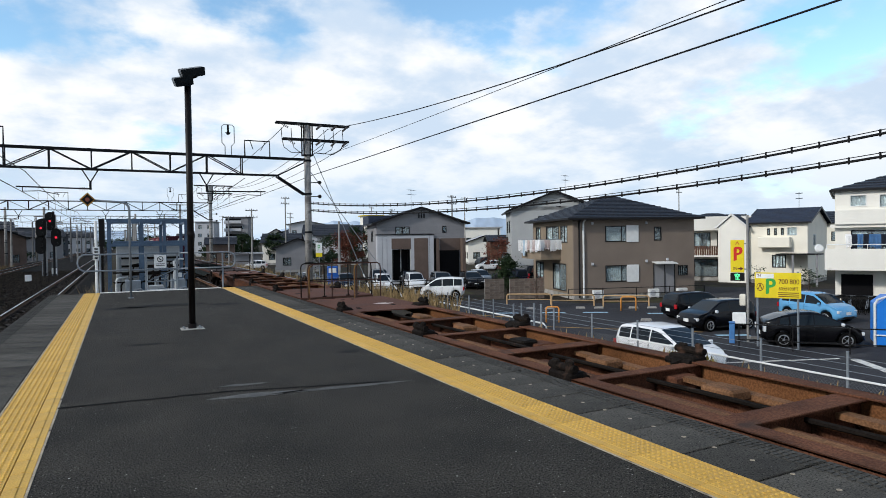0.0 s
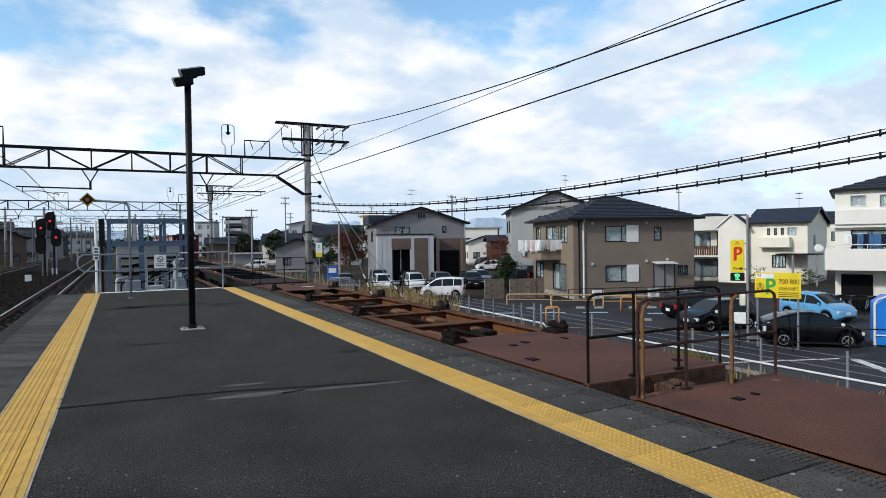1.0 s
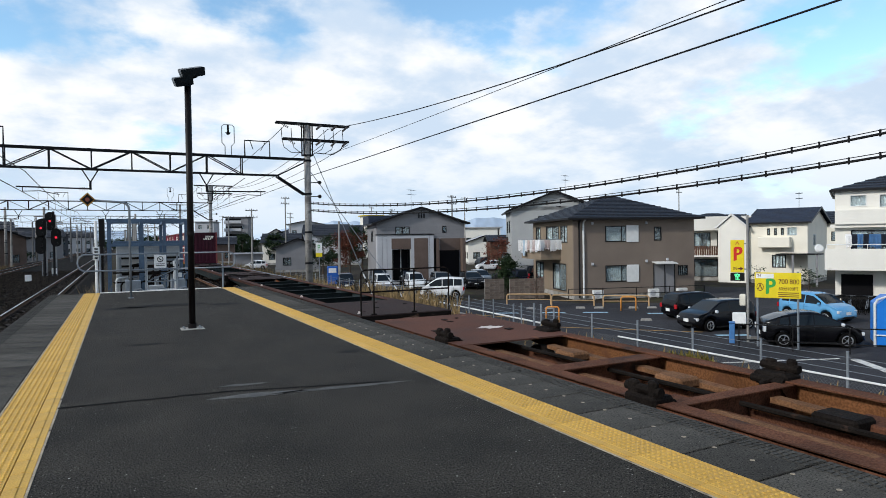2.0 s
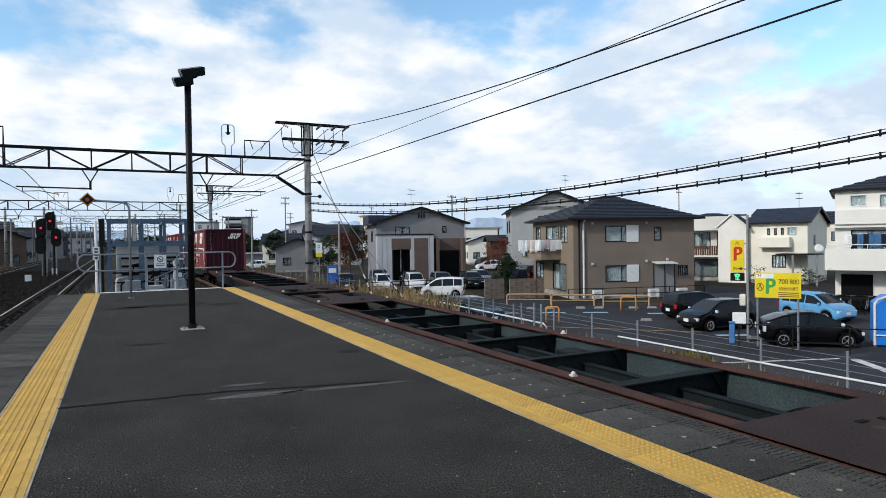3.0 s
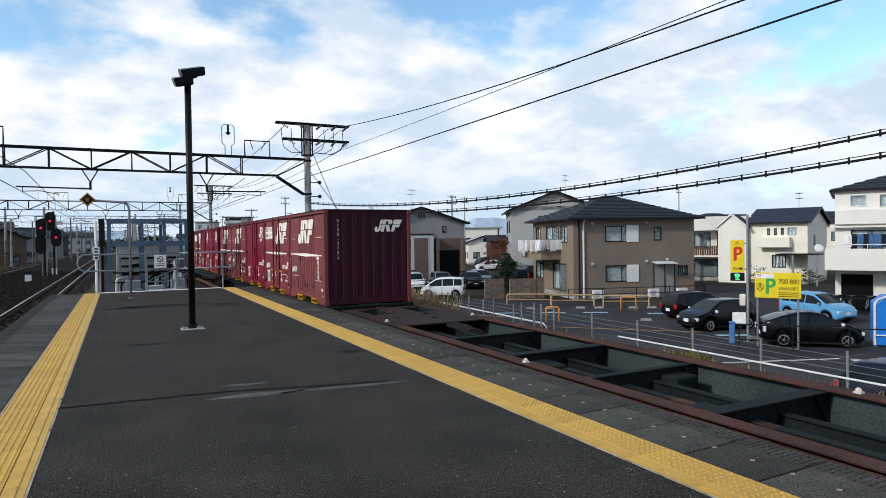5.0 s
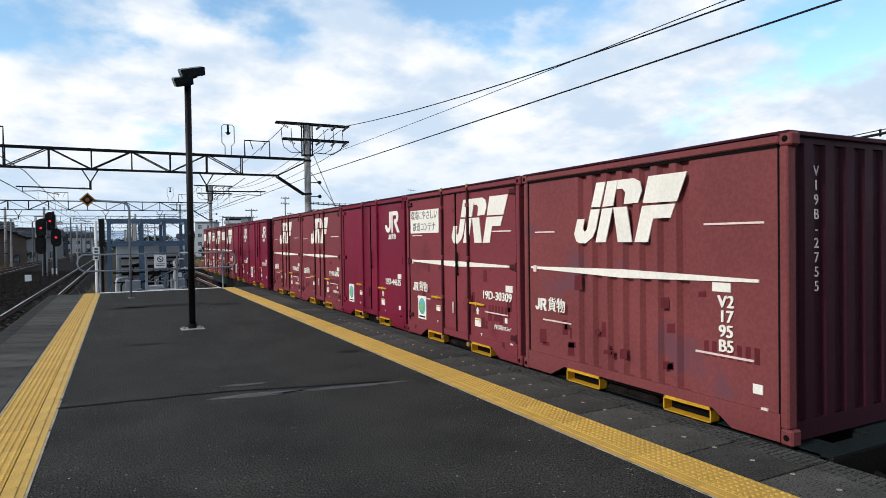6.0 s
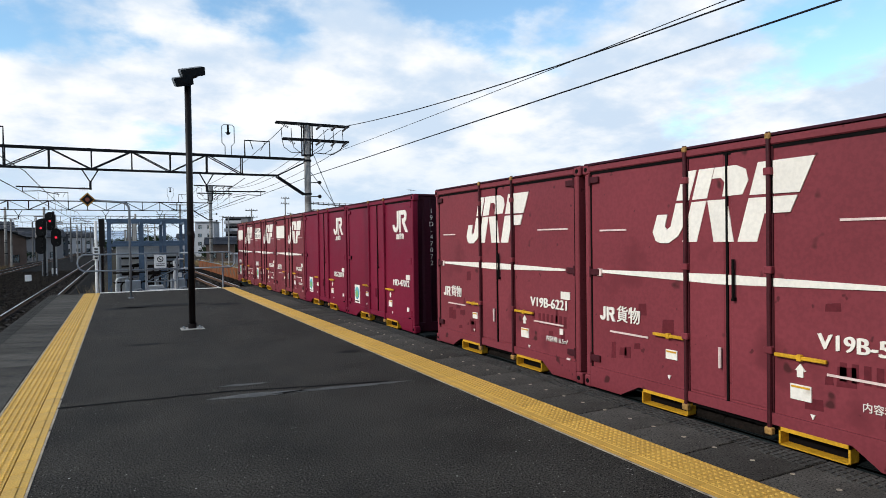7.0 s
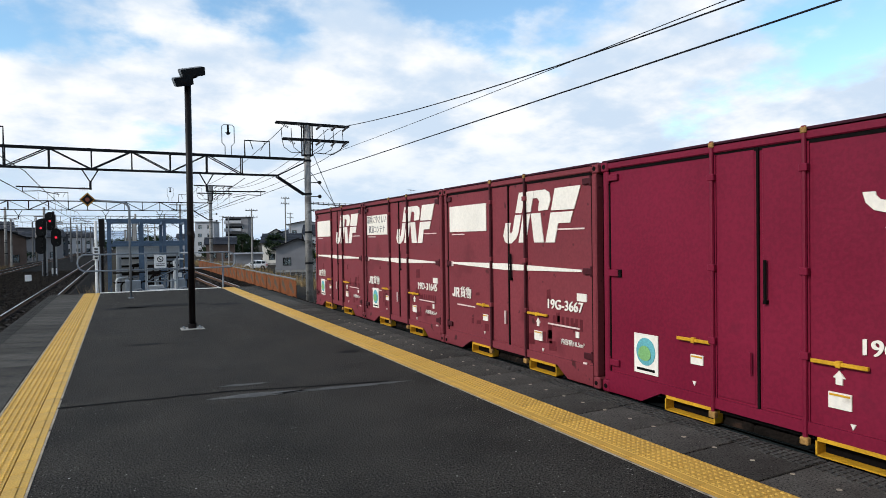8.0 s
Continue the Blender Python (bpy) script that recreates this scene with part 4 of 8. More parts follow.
LOCK_WHITE = M("dirty_white", (0.55, 0.48, 0.44), 0.6, 0, 0.25, 8, 60, 0.1)
POLE_RUST = M("railing_rust", (0.06, 0.032, 0.026), 0.7, 0.2, 0.3, 4, 40, 0.1)
C0 = -0.43   # middle of the coupling ahead of the loaded wagons
wagon(C0 - 4 * 20.4 + 0.32, "brown", "rusty brown empty container wagon with mustard grab posts", rail_rear=True)
wagon(C0 - 3 * 20.4 + 0.32, "brown", "rusty brown empty container wagon with open frame and end railing", rail_front=True)
wagon(C0 - 2 * 20.4 + 0.55, "dark", "dark empty container wagon with railing and solid end deck", rail_front=True, front_deck=3.3, rear_deck=3.3, small_holes=(False, True))
wagon(C0 - 1 * 20.4 + 0.55, "dark", "dark empty container wagon with rust-edged open frame", front_deck=3.4, rear_deck=3.3, small_holes=(True, True))
wagon(-0.27, "dark", "dark container wagon loaded with freight containers", caps=False, front_deck=3.4, rear_deck=3.3, small_holes=(True, True))
wagon(B2 - 0.27, "dark", "last dark container wagon loaded with freight containers", caps=False, front_deck=3.4, rear_deck=3.3, small_holes=(True, True))

# ---- on the platform ----
RED_LAMP = glow("signal_red", (0.9, 0.02, 0.05), 0.9)
GREEN_LAMP = glow("vacancy_green", (0.10, 0.9, 0.35), 2.0)
SIGN_WHITE = M("sign_white", (0.70, 0.71, 0.70), 0.5, 0, 0.06, 4, 30, 0.02)
SIGN_YELLOW = M("sign_yellow", (0.66, 0.52, 0.02), 0.5, 0, 0.08, 2, 30, 0.02)
SIGN_BLACK = M("sign_black", (0.005, 0.005, 0.005), 0.5, 0, 0.1, 4, 30, 0.02)
SIGN_RED = M("sign_red", (0.50, 0.03, 0.02), 0.5, 0, 0.08, 4, 30, 0.02)
SIGN_GREEN = M("sign_green", (0.04, 0.30, 0.06), 0.5, 0, 0.08, 4, 30, 0.02)
CREAM = M("cream_box", (0.62, 0.60, 0.52), 0.5, 0, 0.08, 4, 30, 0.02)
PORCELAIN = M("insulator", (0.07, 0.062, 0.058), 0.3, 0, 0.1, 4, 30, 0.0)
HUT = M("hut_grey", (0.33, 0.345, 0.35), 0.8, 0, 0.12, 1, 30, 0.1, (0.30, 0.29, 0.27), -0.02, 1.5)


LAMP_HEAD = M("lamp_head_dark", (0.008, 0.012, 0.015), 0.4, 0.1, 0.2, 3, 40, 0.03)


def lamp_post():
    t = thing("lamp_post", "dark brown steel platform lamp post with twin floodlights", "lamp post", pose(1.185, 12.45, 0))
    bm = B()
    rod(bm, (0, 0, 0.012), (0, 0, 4.66), 0.058, 14)
    part("pole", bm, POLE_BROWN, t, smooth=True)
    bm = B()
    rod(bm, (0, 0, 1.72), (0, 0, 1.80), 0.068, 14)
    rod(bm, (0, 0, 0.012), (0, 0, 0.10), 0.075, 14)
    parts_of("collar", bm, POLE_BROWN, t)
    bm = B()
    box(bm, -0.20, 0.20, -0.17, 0.17, -0.01, 0.012, 0.004)
    bp = part("base_plate", bm, CONCRETE, t, "pale base plate")
    for x in (-0.14, 0.14):
        for y in (-0.11, 0.11):
            bm = B()
            rod(bm, (x, y, 0.012), (x, y, 0.04), 0.016, 6)
            part("bolt", bm, GALV, bp)
    bm = B()
    beam(bm, (-0.16, 0.0, 4.50), (0.16, 0.0, 4.66), 0.05, 0.05)
    part("bracket", bm, POLE_BROWN, t)
    for x, z, s in ((0.075, 4.71, 1.02), (-0.08, 4.53, 0.80)):
        m = Matrix.Translation((x, -0.02, z)) @ Matrix.Rotation(radians(-14), 4, "Y") @ Matrix.Rotation(radians(16), 4, "X")
        bm = B()
        prism(bm, [(-0.19 * s, -0.07), (0.19 * s, -0.07), (0.21 * s, 0.06), (0.19 * s, 0.08), (-0.19 * s, 0.08), (-0.21 * s, 0.06)], "y", -0.17 * s, 0.17 * s)
        bmesh.ops.transform(bm, matrix=m, verts=bm.verts)
        fl = part("floodlight", bm, LAMP_HEAD, t)
        bm = B()
        box(bm, -0.16 * s, 0.16 * s, -0.13 * s, 0.13 * s, -0.078, -0.071)
        bmesh.ops.transform(bm, matrix=m, verts=bm.verts)
        part("lens", bm, GALV_BLUE, fl)


def round_end(x, y, z0, z1, s, r):
    """Points of a half loop that joins two rails."""
    c, h = (z0 + z1) / 2, (z1 - z0) / 2
    return [(x + s * h * 0.8 * math.sin(a), y, c + h * math.cos(a)) for a in [math.pi * i / 8 for i in range(9)]]


def end_barrier():
    y = 23.62
    t = thing("end_barrier", "grey steel pipe barrier at the platform end", "barrier")
    for x0, x1, s in ((-0.98, 1.85, -1), (1.9, 3.52, 1)):
        bm = B()
        inner = x1 if s < 0 else x0
        outer = x0 if s < 0 else x1
        pipe(bm, [(inner, y, 1.24), (outer, y, 1.24), *round_end(outer, y, 0.70, 1.24, s, 0.027)[1:-1], (outer, y, 0.70), (inner, y, 0.70)], 0.026, 8)
        part("rail", bm, GALV, t, smooth=True)
    for x in (-0.55, 0.82, 1.80, 3.30):
        bm = B()
        rod(bm, (x, y + 0.05, -1.5), (x, y + 0.05, 1.27), 0.03, 8)
        part("post", bm, GALV, t)
    bm = B()
    for z in (0.28, 1.0):
        rod(bm, (0.82, y + 0.05, z), (1.8, y + 0.05, z), 0.018, 6)
    rod(bm, (0.82, y + 0.05, 0.28), (1.8, y + 0.05, 0.70), 0.014, 6)
    part("gate_brace", bm, GALV, t)
    bm = B()
    box(bm, 1.07, 1.45, y - 0.05, y - 0.03, 0.74, 1.19, 0.004)
    sg = part("notice_board", bm, SIGN_WHITE, t, "small white warning board with a black pictogram")
    bm = B()
    ring = [(1.26 + 0.10 * math.cos(a), 1.04 + 0.10 * math.sin(a)) for a in [i * math.tau / 16 for i in range(16)]]
    prism(bm, ring, "y", y - 0.056, y - 0.051)
    part("pictogram", bm, SIGN_BLACK, sg)
    bm = B()
    prism(bm, [(1.26 + 0.075 * math.cos(a), 1.04 + 0.075 * math.sin(a)) for a in [i * math.tau / 16 for i in range(16)]], "y", y - 0.060, y - 0.0565)
    part("pictogram_field", bm, SIGN_WHITE, sg)
    bm = B()
    beam(bm, (1.22, y - 0.063, 1.07), (1.30, y - 0.063, 1.00), 0.006, 0.03)
    part("pictogram_bar", bm, SIGN_BLACK, sg)
    for z in (0.87, 0.82):
        bm = B()
        box(bm, 1.12, 1.40, y - 0.055, y - 0.051, z, z + 0.022)
        part("text_bar", bm, SIGN_BLACK, sg)
    # white and black marker post beside the barrier
    t2 = thing("marker_post", "white and black lineside marker post at the platform end", "marker post", pose(-0.66, 23.9, -1.5))
    bm = B()
    rod(bm, (0, 0, 0), (0, 0, 3.85), 0.045, 10)
    part("post", bm, SIGN_WHITE, t2)
    bm = B()
    box(bm, -0.10, 0.10, -0.06, -0.045, 2.55, 3.0, 0.004)
    part("plate", bm, SIGN_WHITE, t2)
    bm = B()
    for k in range(4):
        box(bm, -0.05, 0.05, -0.068, -0.061, 2.60 + k * 0.10, 2.65 + k * 0.10)
    parts_of("plate_bar", bm, SIGN_BLACK, t2)
    t3 = thing("cable_post", "black lineside cable post beside the platform end", "post", pose(-0.50, 24.1, -1.5))
    bm = B()
    rod(bm, (0, 0, 0), (0, 0, 3.9), 0.06, 10)
    part("post", bm, POLE_BROWN, t3)
    bm = B()
    box(bm, -0.08, 0.10, -0.09, 0.09, 3.0, 3.92, 0.02)
    part("box", bm, SIGN_BLACK, t3)


def repeater_signal():
    t = thing("repeater_signal", "bent grey pipe carrying a yellow and black diamond signal", "signal", pose(0.30, 20.45, 0))
    bm = B()
    pipe(bm, [(0, 0, 0), (0, 0, 2.55), (-0.02, 0, 2.66), (-0.08, 0, 2.74), (-0.18, 0, 2.78), (-1.0, 0, 2.83)], 0.033, 10)
    part("pole", bm, GALV, t, smooth=True)
    bm = B()
    prism(bm, [(-1.05, 2.64), (-0.85, 2.84), (-1.05, 3.04), (-1.25, 2.84)], "y", -0.06, -0.045)
    d = part("diamond_board", bm, SIGN_BLACK, t)
    bm = B()
    for a in range(4):
        c, s = math.cos(a * math.pi / 2), math.sin(a * math.pi / 2)
        c2, s2 = math.cos((a + 1) * math.pi / 2), math.sin((a + 1) * math.pi / 2)
        beam(bm, (-1.05 + 0.17 * c, -0.066, 2.84 + 0.17 * s), (-1.05 + 0.17 * c2, -0.066, 2.84 + 0.17 * s2), 0.008, 0.016)
    part("diamond_rim", bm, YELLOW, d)
    bm = B()
    rod(bm, (-1.05, -0.045, 2.84), (-1.05, -0.12, 2.84), 0.055, 16)
    part("lens", bm, SIGN_ORANGE, d)
    bm = B()
    rod(bm, (0, 0, 0.0), (0, 0, 0.02), 0.08, 12)
    part("base", bm, GALV, t)


SIGN_ORANGE = M("dull_orange_lens", (0.20, 0.045, 0.02), 0.3)


def steel_frame_hut():
    y0 = 27.2
    t = thing("steel_trestle", "blue-grey weathered steel trestle beyond the platform end", "trestle")
    xs = (-0.32, 0.82, 1.62, 2.42)
    for yy in (y0, y0 + 2.4):
        for x in xs:
            bm = B()
            box(bm, x - 0.06, x + 0.06, yy - 0.07, yy - 0.055, -1.5, 2.46)
            box(bm, x - 0.06, x + 0.06, yy + 0.055, yy + 0.07, -1.5, 2.46)
            box(bm, x - 0.008, x + 0.008, yy - 0.055, yy + 0.055, -1.5, 2.46)
            part("column", bm, GALV_BLUE, t)
        for z in (2.42, 1.48):
            bm = B()
            box(bm, xs[0] - 0.08, xs[-1] + 0.08, yy - 0.09, yy - 0.075, z, z + 0.12)
            part("beam", bm, GALV_BLUE, t)
    for x in xs:
        bm = B()
        box(bm, x - 0.04, x + 0.04, y0 + 0.07, y0 + 2.33, 2.36, 2.45)
        part("cross_beam", bm, GALV_BLUE, t)
    h = thing("equipment_hut", "pale grey lineside equipment hut with flat roof", "hut", pose(-0.1, 31.0, -1.5))
    bm = B()
    box(bm, 0, 2.7, 0, 2.2, 0, 3.05, 0.02)
    part("wall", bm, HUT, h)
    bm = B()
    box(bm, -0.12, 2.82, -0.15, 2.35, 3.05, 3.2, 0.02)
    part("roof", bm, GALV_BLUE, h)
    for i, (x, z, w, hh) in enumerate(((0.15, 0.8, 0.6, 1.0), (0.9, 0.5, 0.5, 1.5), (1.6, 1.1, 0.8, 0.7))):
        bm = B()
        box(bm, x, x + w, -0.06, 0.0, z, z + hh, 0.01)
        part("cabinet_door", bm, HUT, h)
    # dark steel channels, a brace and conduits fixed to the hut's face
    for z in (2.40, 2.05, 1.70):
        bm = B()
        box(bm, 0.12, 2.62, -0.16, -0.07, z, z + 0.09)
        part("channel", bm, IRON, h, "dark steel channel")
    for x in (0.12, 1.05, 2.52):
        bm = B()
        box(bm, x, x + 0.08, -0.22, -0.165, 0.0, 2.5)
        part("upright", bm, GALV, h)
    for xa, xb in ((1.1, 1.8), (2.55, 1.85)):
        bm = B()
        beam(bm, (xa, -0.20, 1.65), (xb, -0.20, 0.9), 0.06, 0.04)
        part("brace", bm, IRON, h)
    for x in (0.5, 0.62, 1.45):
        bm = B()
        pipe(bm, [(x, -0.25, 0.0), (x, -0.25, 1.9), (x + 0.1, -0.25, 2.15), (x + 0.4, -0.25, 2.2)], 0.03, 6)
        part("conduit", bm, IRON, h)
    g = thing("access_gate", "white pipe gate with cross braces below the platform end", "gate", pose(0.86, 24.35, -1.5))
    for x in (0.0, 0.92):
        bm = B()
        rod(bm, (x, 0, 0), (x, 0, 2.35), 0.03, 8)
        part("post", bm, STEEL_WHITE, g)
    for z in (0.75, 1.45, 2.25):
        bm = B()
        rod(bm, (0.0, 0, z), (0.92, 0, z), 0.02, 6)
        part("bar", bm, STEEL_WHITE if z < 2 else IRON, g)
    for za, zb in ((0.75, 1.45), (1.45, 0.75)):
        bm = B()
        rod(bm, (0.0, 0.03, za), (0.92, 0.03, zb), 0.018, 6)
        part("brace", bm, IRON, g)
    rnd = random.Random(12)
    cl = thing("pipe_bundle", "bundle of white pipes and black cables before the hut", "pipes", pose(-0.2, 26.3, -1.5))
    for i in range(16):
        x = 0.1 + i * 0.165
        hgt = rnd.uniform(1.2, 2.5)
        bm = B()
        pipe(bm, [(x, 0, 0), (x, 0, hgt - 0.12), (x + 0.05, 0.05, hgt - 0.03), (x + 0.14, 0.14, hgt), (x + rnd.uniform(0.2, 0.5), 0.3, hgt)], rnd.choice((0.022, 0.03, 0.036)), 6)
        part("pipe", bm, (STEEL_WHITE, IRON, GALV, IRON)[i % 4], cl)
    for i in range(7):
        x, z = rnd.uniform(0.1, 2.3), rnd.uniform(0.9, 1.9)
        bm = B()
        box(bm, x, x + rnd.uniform(0.12, 0.28), -0.10, -0.04, z, z + rnd.uniform(0.12, 0.3), 0.01)
        part("junction_box", bm, (IRON, GALV, STEEL_WHITE)[i % 3], cl)
    for z in (0.85, 1.15, 1.62, 1.98):
        bm = B()
        box(bm, 0.0, 2.75, -0.03, 0.03, z, z + 0.05)
        part("carrier_rail", bm, IRON, cl)
    for i in range(3):
        c = thing("relay_cabinet", "grey steel lineside cabinet with pipes", "cabinet", pose(0.2 + i * 0.75, 25.3, -1.5))
        bm = B()
        box(bm, 0, 0.5, 0, 0.35, 0.35, 1.75 - 0.2 * (i % 2), 0.02)
        part("body", bm, GALV if i != 1 else HUT, c)
        bm = B()
        box(bm, 0.05, 0.45, -0.02, 0.0, 0.45, 1.4, 0.01)
        part("door", bm, GALV_BLUE, c)
        for x in (0.08, 0.42):
            bm = B()
            rod(bm, (x, 0.17, 0), (x, 0.17, 0.36), 0.035, 6)
            part("leg", bm, GALV, c)
        bm = B()
        pipe(bm, [(0.25, -0.05, 0.0), (0.25, -0.05, 1.3), (0.32, -0.05, 1.42), (0.5, -0.05, 1.45), (0.62, -0.05, 1.3), (0.62, -0.05, 0.0)], 0.03, 8)
        part("pipe", bm, GALV, c)


lamp_post()
end_barrier()
repeater_signal()
steel_frame_hut()


# ---- signals beside the left track ----
def colour_signal(x, y, heads, low=0.0):
    t = thing("colour_light_signal", "black railway signal showing red beside the track", "signal", pose(x, y, -1.5), group="red signals")
    top = max(z for _, z in heads) + 1.5 + 0.9
    bm = B()
    rod(bm, (0, 0.2, 0), (0, 0.2, top), 0.10, 10)
    part("post", bm, GANTRY, t)
    bm = B()
    for k in range(int(top / 0.4)):
        rod(bm, (-0.2, 0.38, 0.3 + k * 0.4), (0.2, 0.38, 0.3 + k * 0.4), 0.015, 5)
    rod(bm, (-0.2, 0.38, 0.2), (-0.2, 0.38, top - 0.3), 0.018, 5)
    rod(bm, (0.2, 0.38, 0.2), (0.2, 0.38, top - 0.3), 0.018, 5)
    part("ladder", bm, GALV, t)
    for dx, z in heads:
        zz = z + 1.5
        bm = B()
        prism(bm, [(dx + 0.42 * math.cos(a), zz + (0.42 if math.sin(a) > 0 else -0.42) + 0.42 * math.sin(a)) for a in [i * math.tau / 20 + 0.01 for i in range(20)]], "y", -0.06, 0.06)
        hd = part("head", bm, SIGN_BLACK, t, "black oval signal head")
        for k, dz in enumerate((-0.55, 0.0, 0.5)):
            bm = B()
            rod(bm, (dx, -0.06, zz + dz), (dx, -0.30, zz + dz), 0.17, 14)
            part("hood", bm, SIGN_BLACK, hd)
        if z < 1.7:
            continue
        bm = B()
        rod(bm, (dx, -0.30, zz), (dx, -0.31, zz), 0.10, 14)
        part("lens", bm, RED_LAMP, hd, "lit red lens")


colour_signal(-5.95, 67, [(-0.2, 3.1), (-0.25, 1.6)])
colour_signal(-5.25, 67.6, [(-0.25, 3.75), (0.2, 2.25)])
for x, y, k in ((-6.35, 58.9, 0.55), (-5.6, 72, 0.6)):
    bm = B()
    box(bm, x - 0.22, x + 0.22, y, y + 0.15, -1.3, -1.3 + k, 0.02)
    solid("distance_marker", bm, SIGN_WHITE, "small white marker board in the ballast", "marker")


# ---- gantries and overhead wires ----
def gantry(y, full):
    t = thing("overhead_line_gantry", "grey steel lattice gantry spanning the railway tracks", "gantry", pose(0, y, 0), group="overhead line gantries")
    zb, zt, x0, x1 = 4.93, 5.80, -14.0, 8.6
    for z, hh in ((zt, 0.075), (zb, 0.055)):
        for dy in (-0.22, 0.22):
            bm = B()
            box(bm, x0, x1 if z == zt else 7.2, dy - 0.04, dy + 0.04, z - hh / 2, z + hh / 2)
            part("chord", bm, GANTRY, t)
    n, step = 11, 1.62
    for i in range(n + 1):
        x = -12.4 + i * step + 0.06
        if x > 7.3:
            break
        bm = B()
        for dy in (-0.22, 0.22) if full else (0,):
            beam(bm, (x, dy, zb), (x, dy, zt), 0.05, 0.05)
            xa = x - step
            if xa > x0 - 0.2:
                if i % 2:
                    beam(bm, (xa, dy, zt), (x, dy, zb), 0.045, 0.045)
                else:
                    beam(bm, (xa, dy, zb), (x, dy, zt), 0.045, 0.045)
        part("lattice", bm, GANTRY, t)
    bm = B()
    for dy in (-0.2, 0.2):
        beam(bm, (7.2, dy, zb - 0.05), (8.6, dy, 3.98), 0.07, 0.07)
        beam(bm, (7.2, dy, zb - 0.02), (8.55, dy, 5.62), 0.06, 0.06)
    parts_of("knee_brace", bm, GANTRY, t)
    for x, top, r in ((8.78, 7.7, 0.19), (-14.2, 7.0, 0.19)):
        bm = B()
        rod(bm, (x, 0, -1.6), (x, 0, top), r, 14, r * 0.8)
        p = part("pole", bm, POLE_CONC, t, "weathered concrete pole", smooth=True)
        bm = B()
        for z in (0.4, 2.0, 3.98, 5.7):
            rod(bm, (x, 0, z), (x, 0, z + 0.10), r * 1.06, 14)
        parts_of("band", bm, GANTRY, p)
    # crossarms with insulators and jumpers
    for z, a, b in ((7.63, 7.19, 11.03), (6.82, 7.52, 11.0)):
        bm = B()
        for dy in (-0.14, 0.14):
            box(bm, a, b, dy - 0.035, dy + 0.035, z - 0.05, z + 0.05)
        ca = part("crossarm", bm, GANTRY, t)
        if full:
            for k, x in enumerate((a + 0.15, a + 1.0, b - 1.5, b - 0.7, b - 0.1)):
                s = -1 if k < 2 else 1
                bm = B()
                for j in range(5):
                    q = Vector((x - s * (0.05 + 0.07 * j), -0.2 - 0.05 * j, z - 0.05 - 0.055 * j))
                    rod(bm, q, q + Vector((-s * 0.03, -0.01, -0.025)), 0.055, 8)
                part("insulator", bm, PORCELAIN, ca)
    if full:
        bm = B()
        box(bm, 8.55, 9.05, -0.25, 0.25, 6.0, 6.05)
        for dx in (-0.22, 0.22):
            for dy in (-0.2, 0.2):
                box(bm, 8.78 + dx - 0.03, 8.78 + dx + 0.03, dy - 0.03, dy + 0.03, 6.0, 7.6)
        part("pole_cage", bm, GANTRY, t)
        for i, x in enumerate((7.4, 7.9, 9.6, 10.1, 10.6)):
            bm = B()
            s = -1 if x < 8.7 else 1
            pipe(bm, [(x, -0.25, 7.35), (x + 0.03, -0.3, 6.7), (x - s * 0.12, -0.3, 6.35), (x - s * 0.5, -0.25, 6.10), (8.78 + s * 0.3, -0.2, 6.15)], 0.018, 5)
            part("jumper", bm, WIRE, t)
        bm = B()
        pipe(bm, [(4.72, 0, 5.86), (4.72, 0, 6.3), (4.58, 0, 6.45), (4.58, 0, 7.25), (4.68, 0, 7.33), (5.06, 0, 7.33), (5.16, 0, 7.25), (5.16, 0, 6.45), (5.02, 0, 6.3), (5.02, 0, 5.86)], 0.022, 6)
        part("arrester_hoop", bm, GALV, t)
        bm = B()
        rod(bm, (4.87, 0, 7.33), (4.87, 0, 6.9), 0.05, 8)
        rod(bm, (4.87, 0, 6.95), (4.87, 0, 6.85), 0.14, 8, 0.05)
        part("arrester", bm, GANTRY, t)
        for a, b in ((5.65, 6.87), (-5.4, -4.25)):
            bm = B()
            pipe(bm, [(a, 0, 5.86), (a, 0, 6.62), (b, 0, 6.62), (b, 0, 5.86)], 0.035, 6)
            beam(bm, (a + 0.25, 0, 6.62), (a + 0.4, 0, 6.2), 0.03, 0.03)
            beam(bm, (b - 0.2, 0, 6.62), (b - 0.45, 0, 6.15), 0.03, 0.03)
            part("wire_bracket", bm, GANTRY, t)
        for x, z in ((9.2, 4.62), (9.2, 3.9)):
            bm = B()
            beam(bm, (8.9, 0, z), (9.3, -0.2, z), 0.04, 0.04)
            bmesh.ops.create_icosphere(bm, subdivisions=2, radius=0.10, matrix=Matrix.Translation((x + 0.15, -0.2, z)))
            part("side_insulator", bm, SIGN_BLACK, t)
    # droppers that hold the contact wire
    for x, s in ((-1.06, -1), (3.84, 1), (-8.3, -1)):
        bm = B()
        beam(bm, (x - 0.33, 0, zb), (x, 0, 4.35), 0.05, 0.05)
        beam(bm, (x + 0.33, 0, zb), (x, 0, 4.35), 0.05, 0.05)
        rod(bm, (x, 0, 4.35), (x, 0, 4.02), 0.05, 8)
        dp = part("drop_bracket", bm, GANTRY, t)
        bm = B()
        rod(bm, (x, 0, 4.06), (x + s * 2.78, 0, 4.10), 0.032, 8)
        rod(bm, (x + s * 2.55, 0, 4.10), (x + s * 2.55, 0, 3.9), 0.02, 6)
        pipe(bm, [(x + s * 2.55, 0, 3.9), (x + s * 1.9, 0, 3.93), (x + s * 1.2, 0, 3.78)], 0.018, 6)
        part("cantilever", bm, GANTRY, dp)
        bm = B()
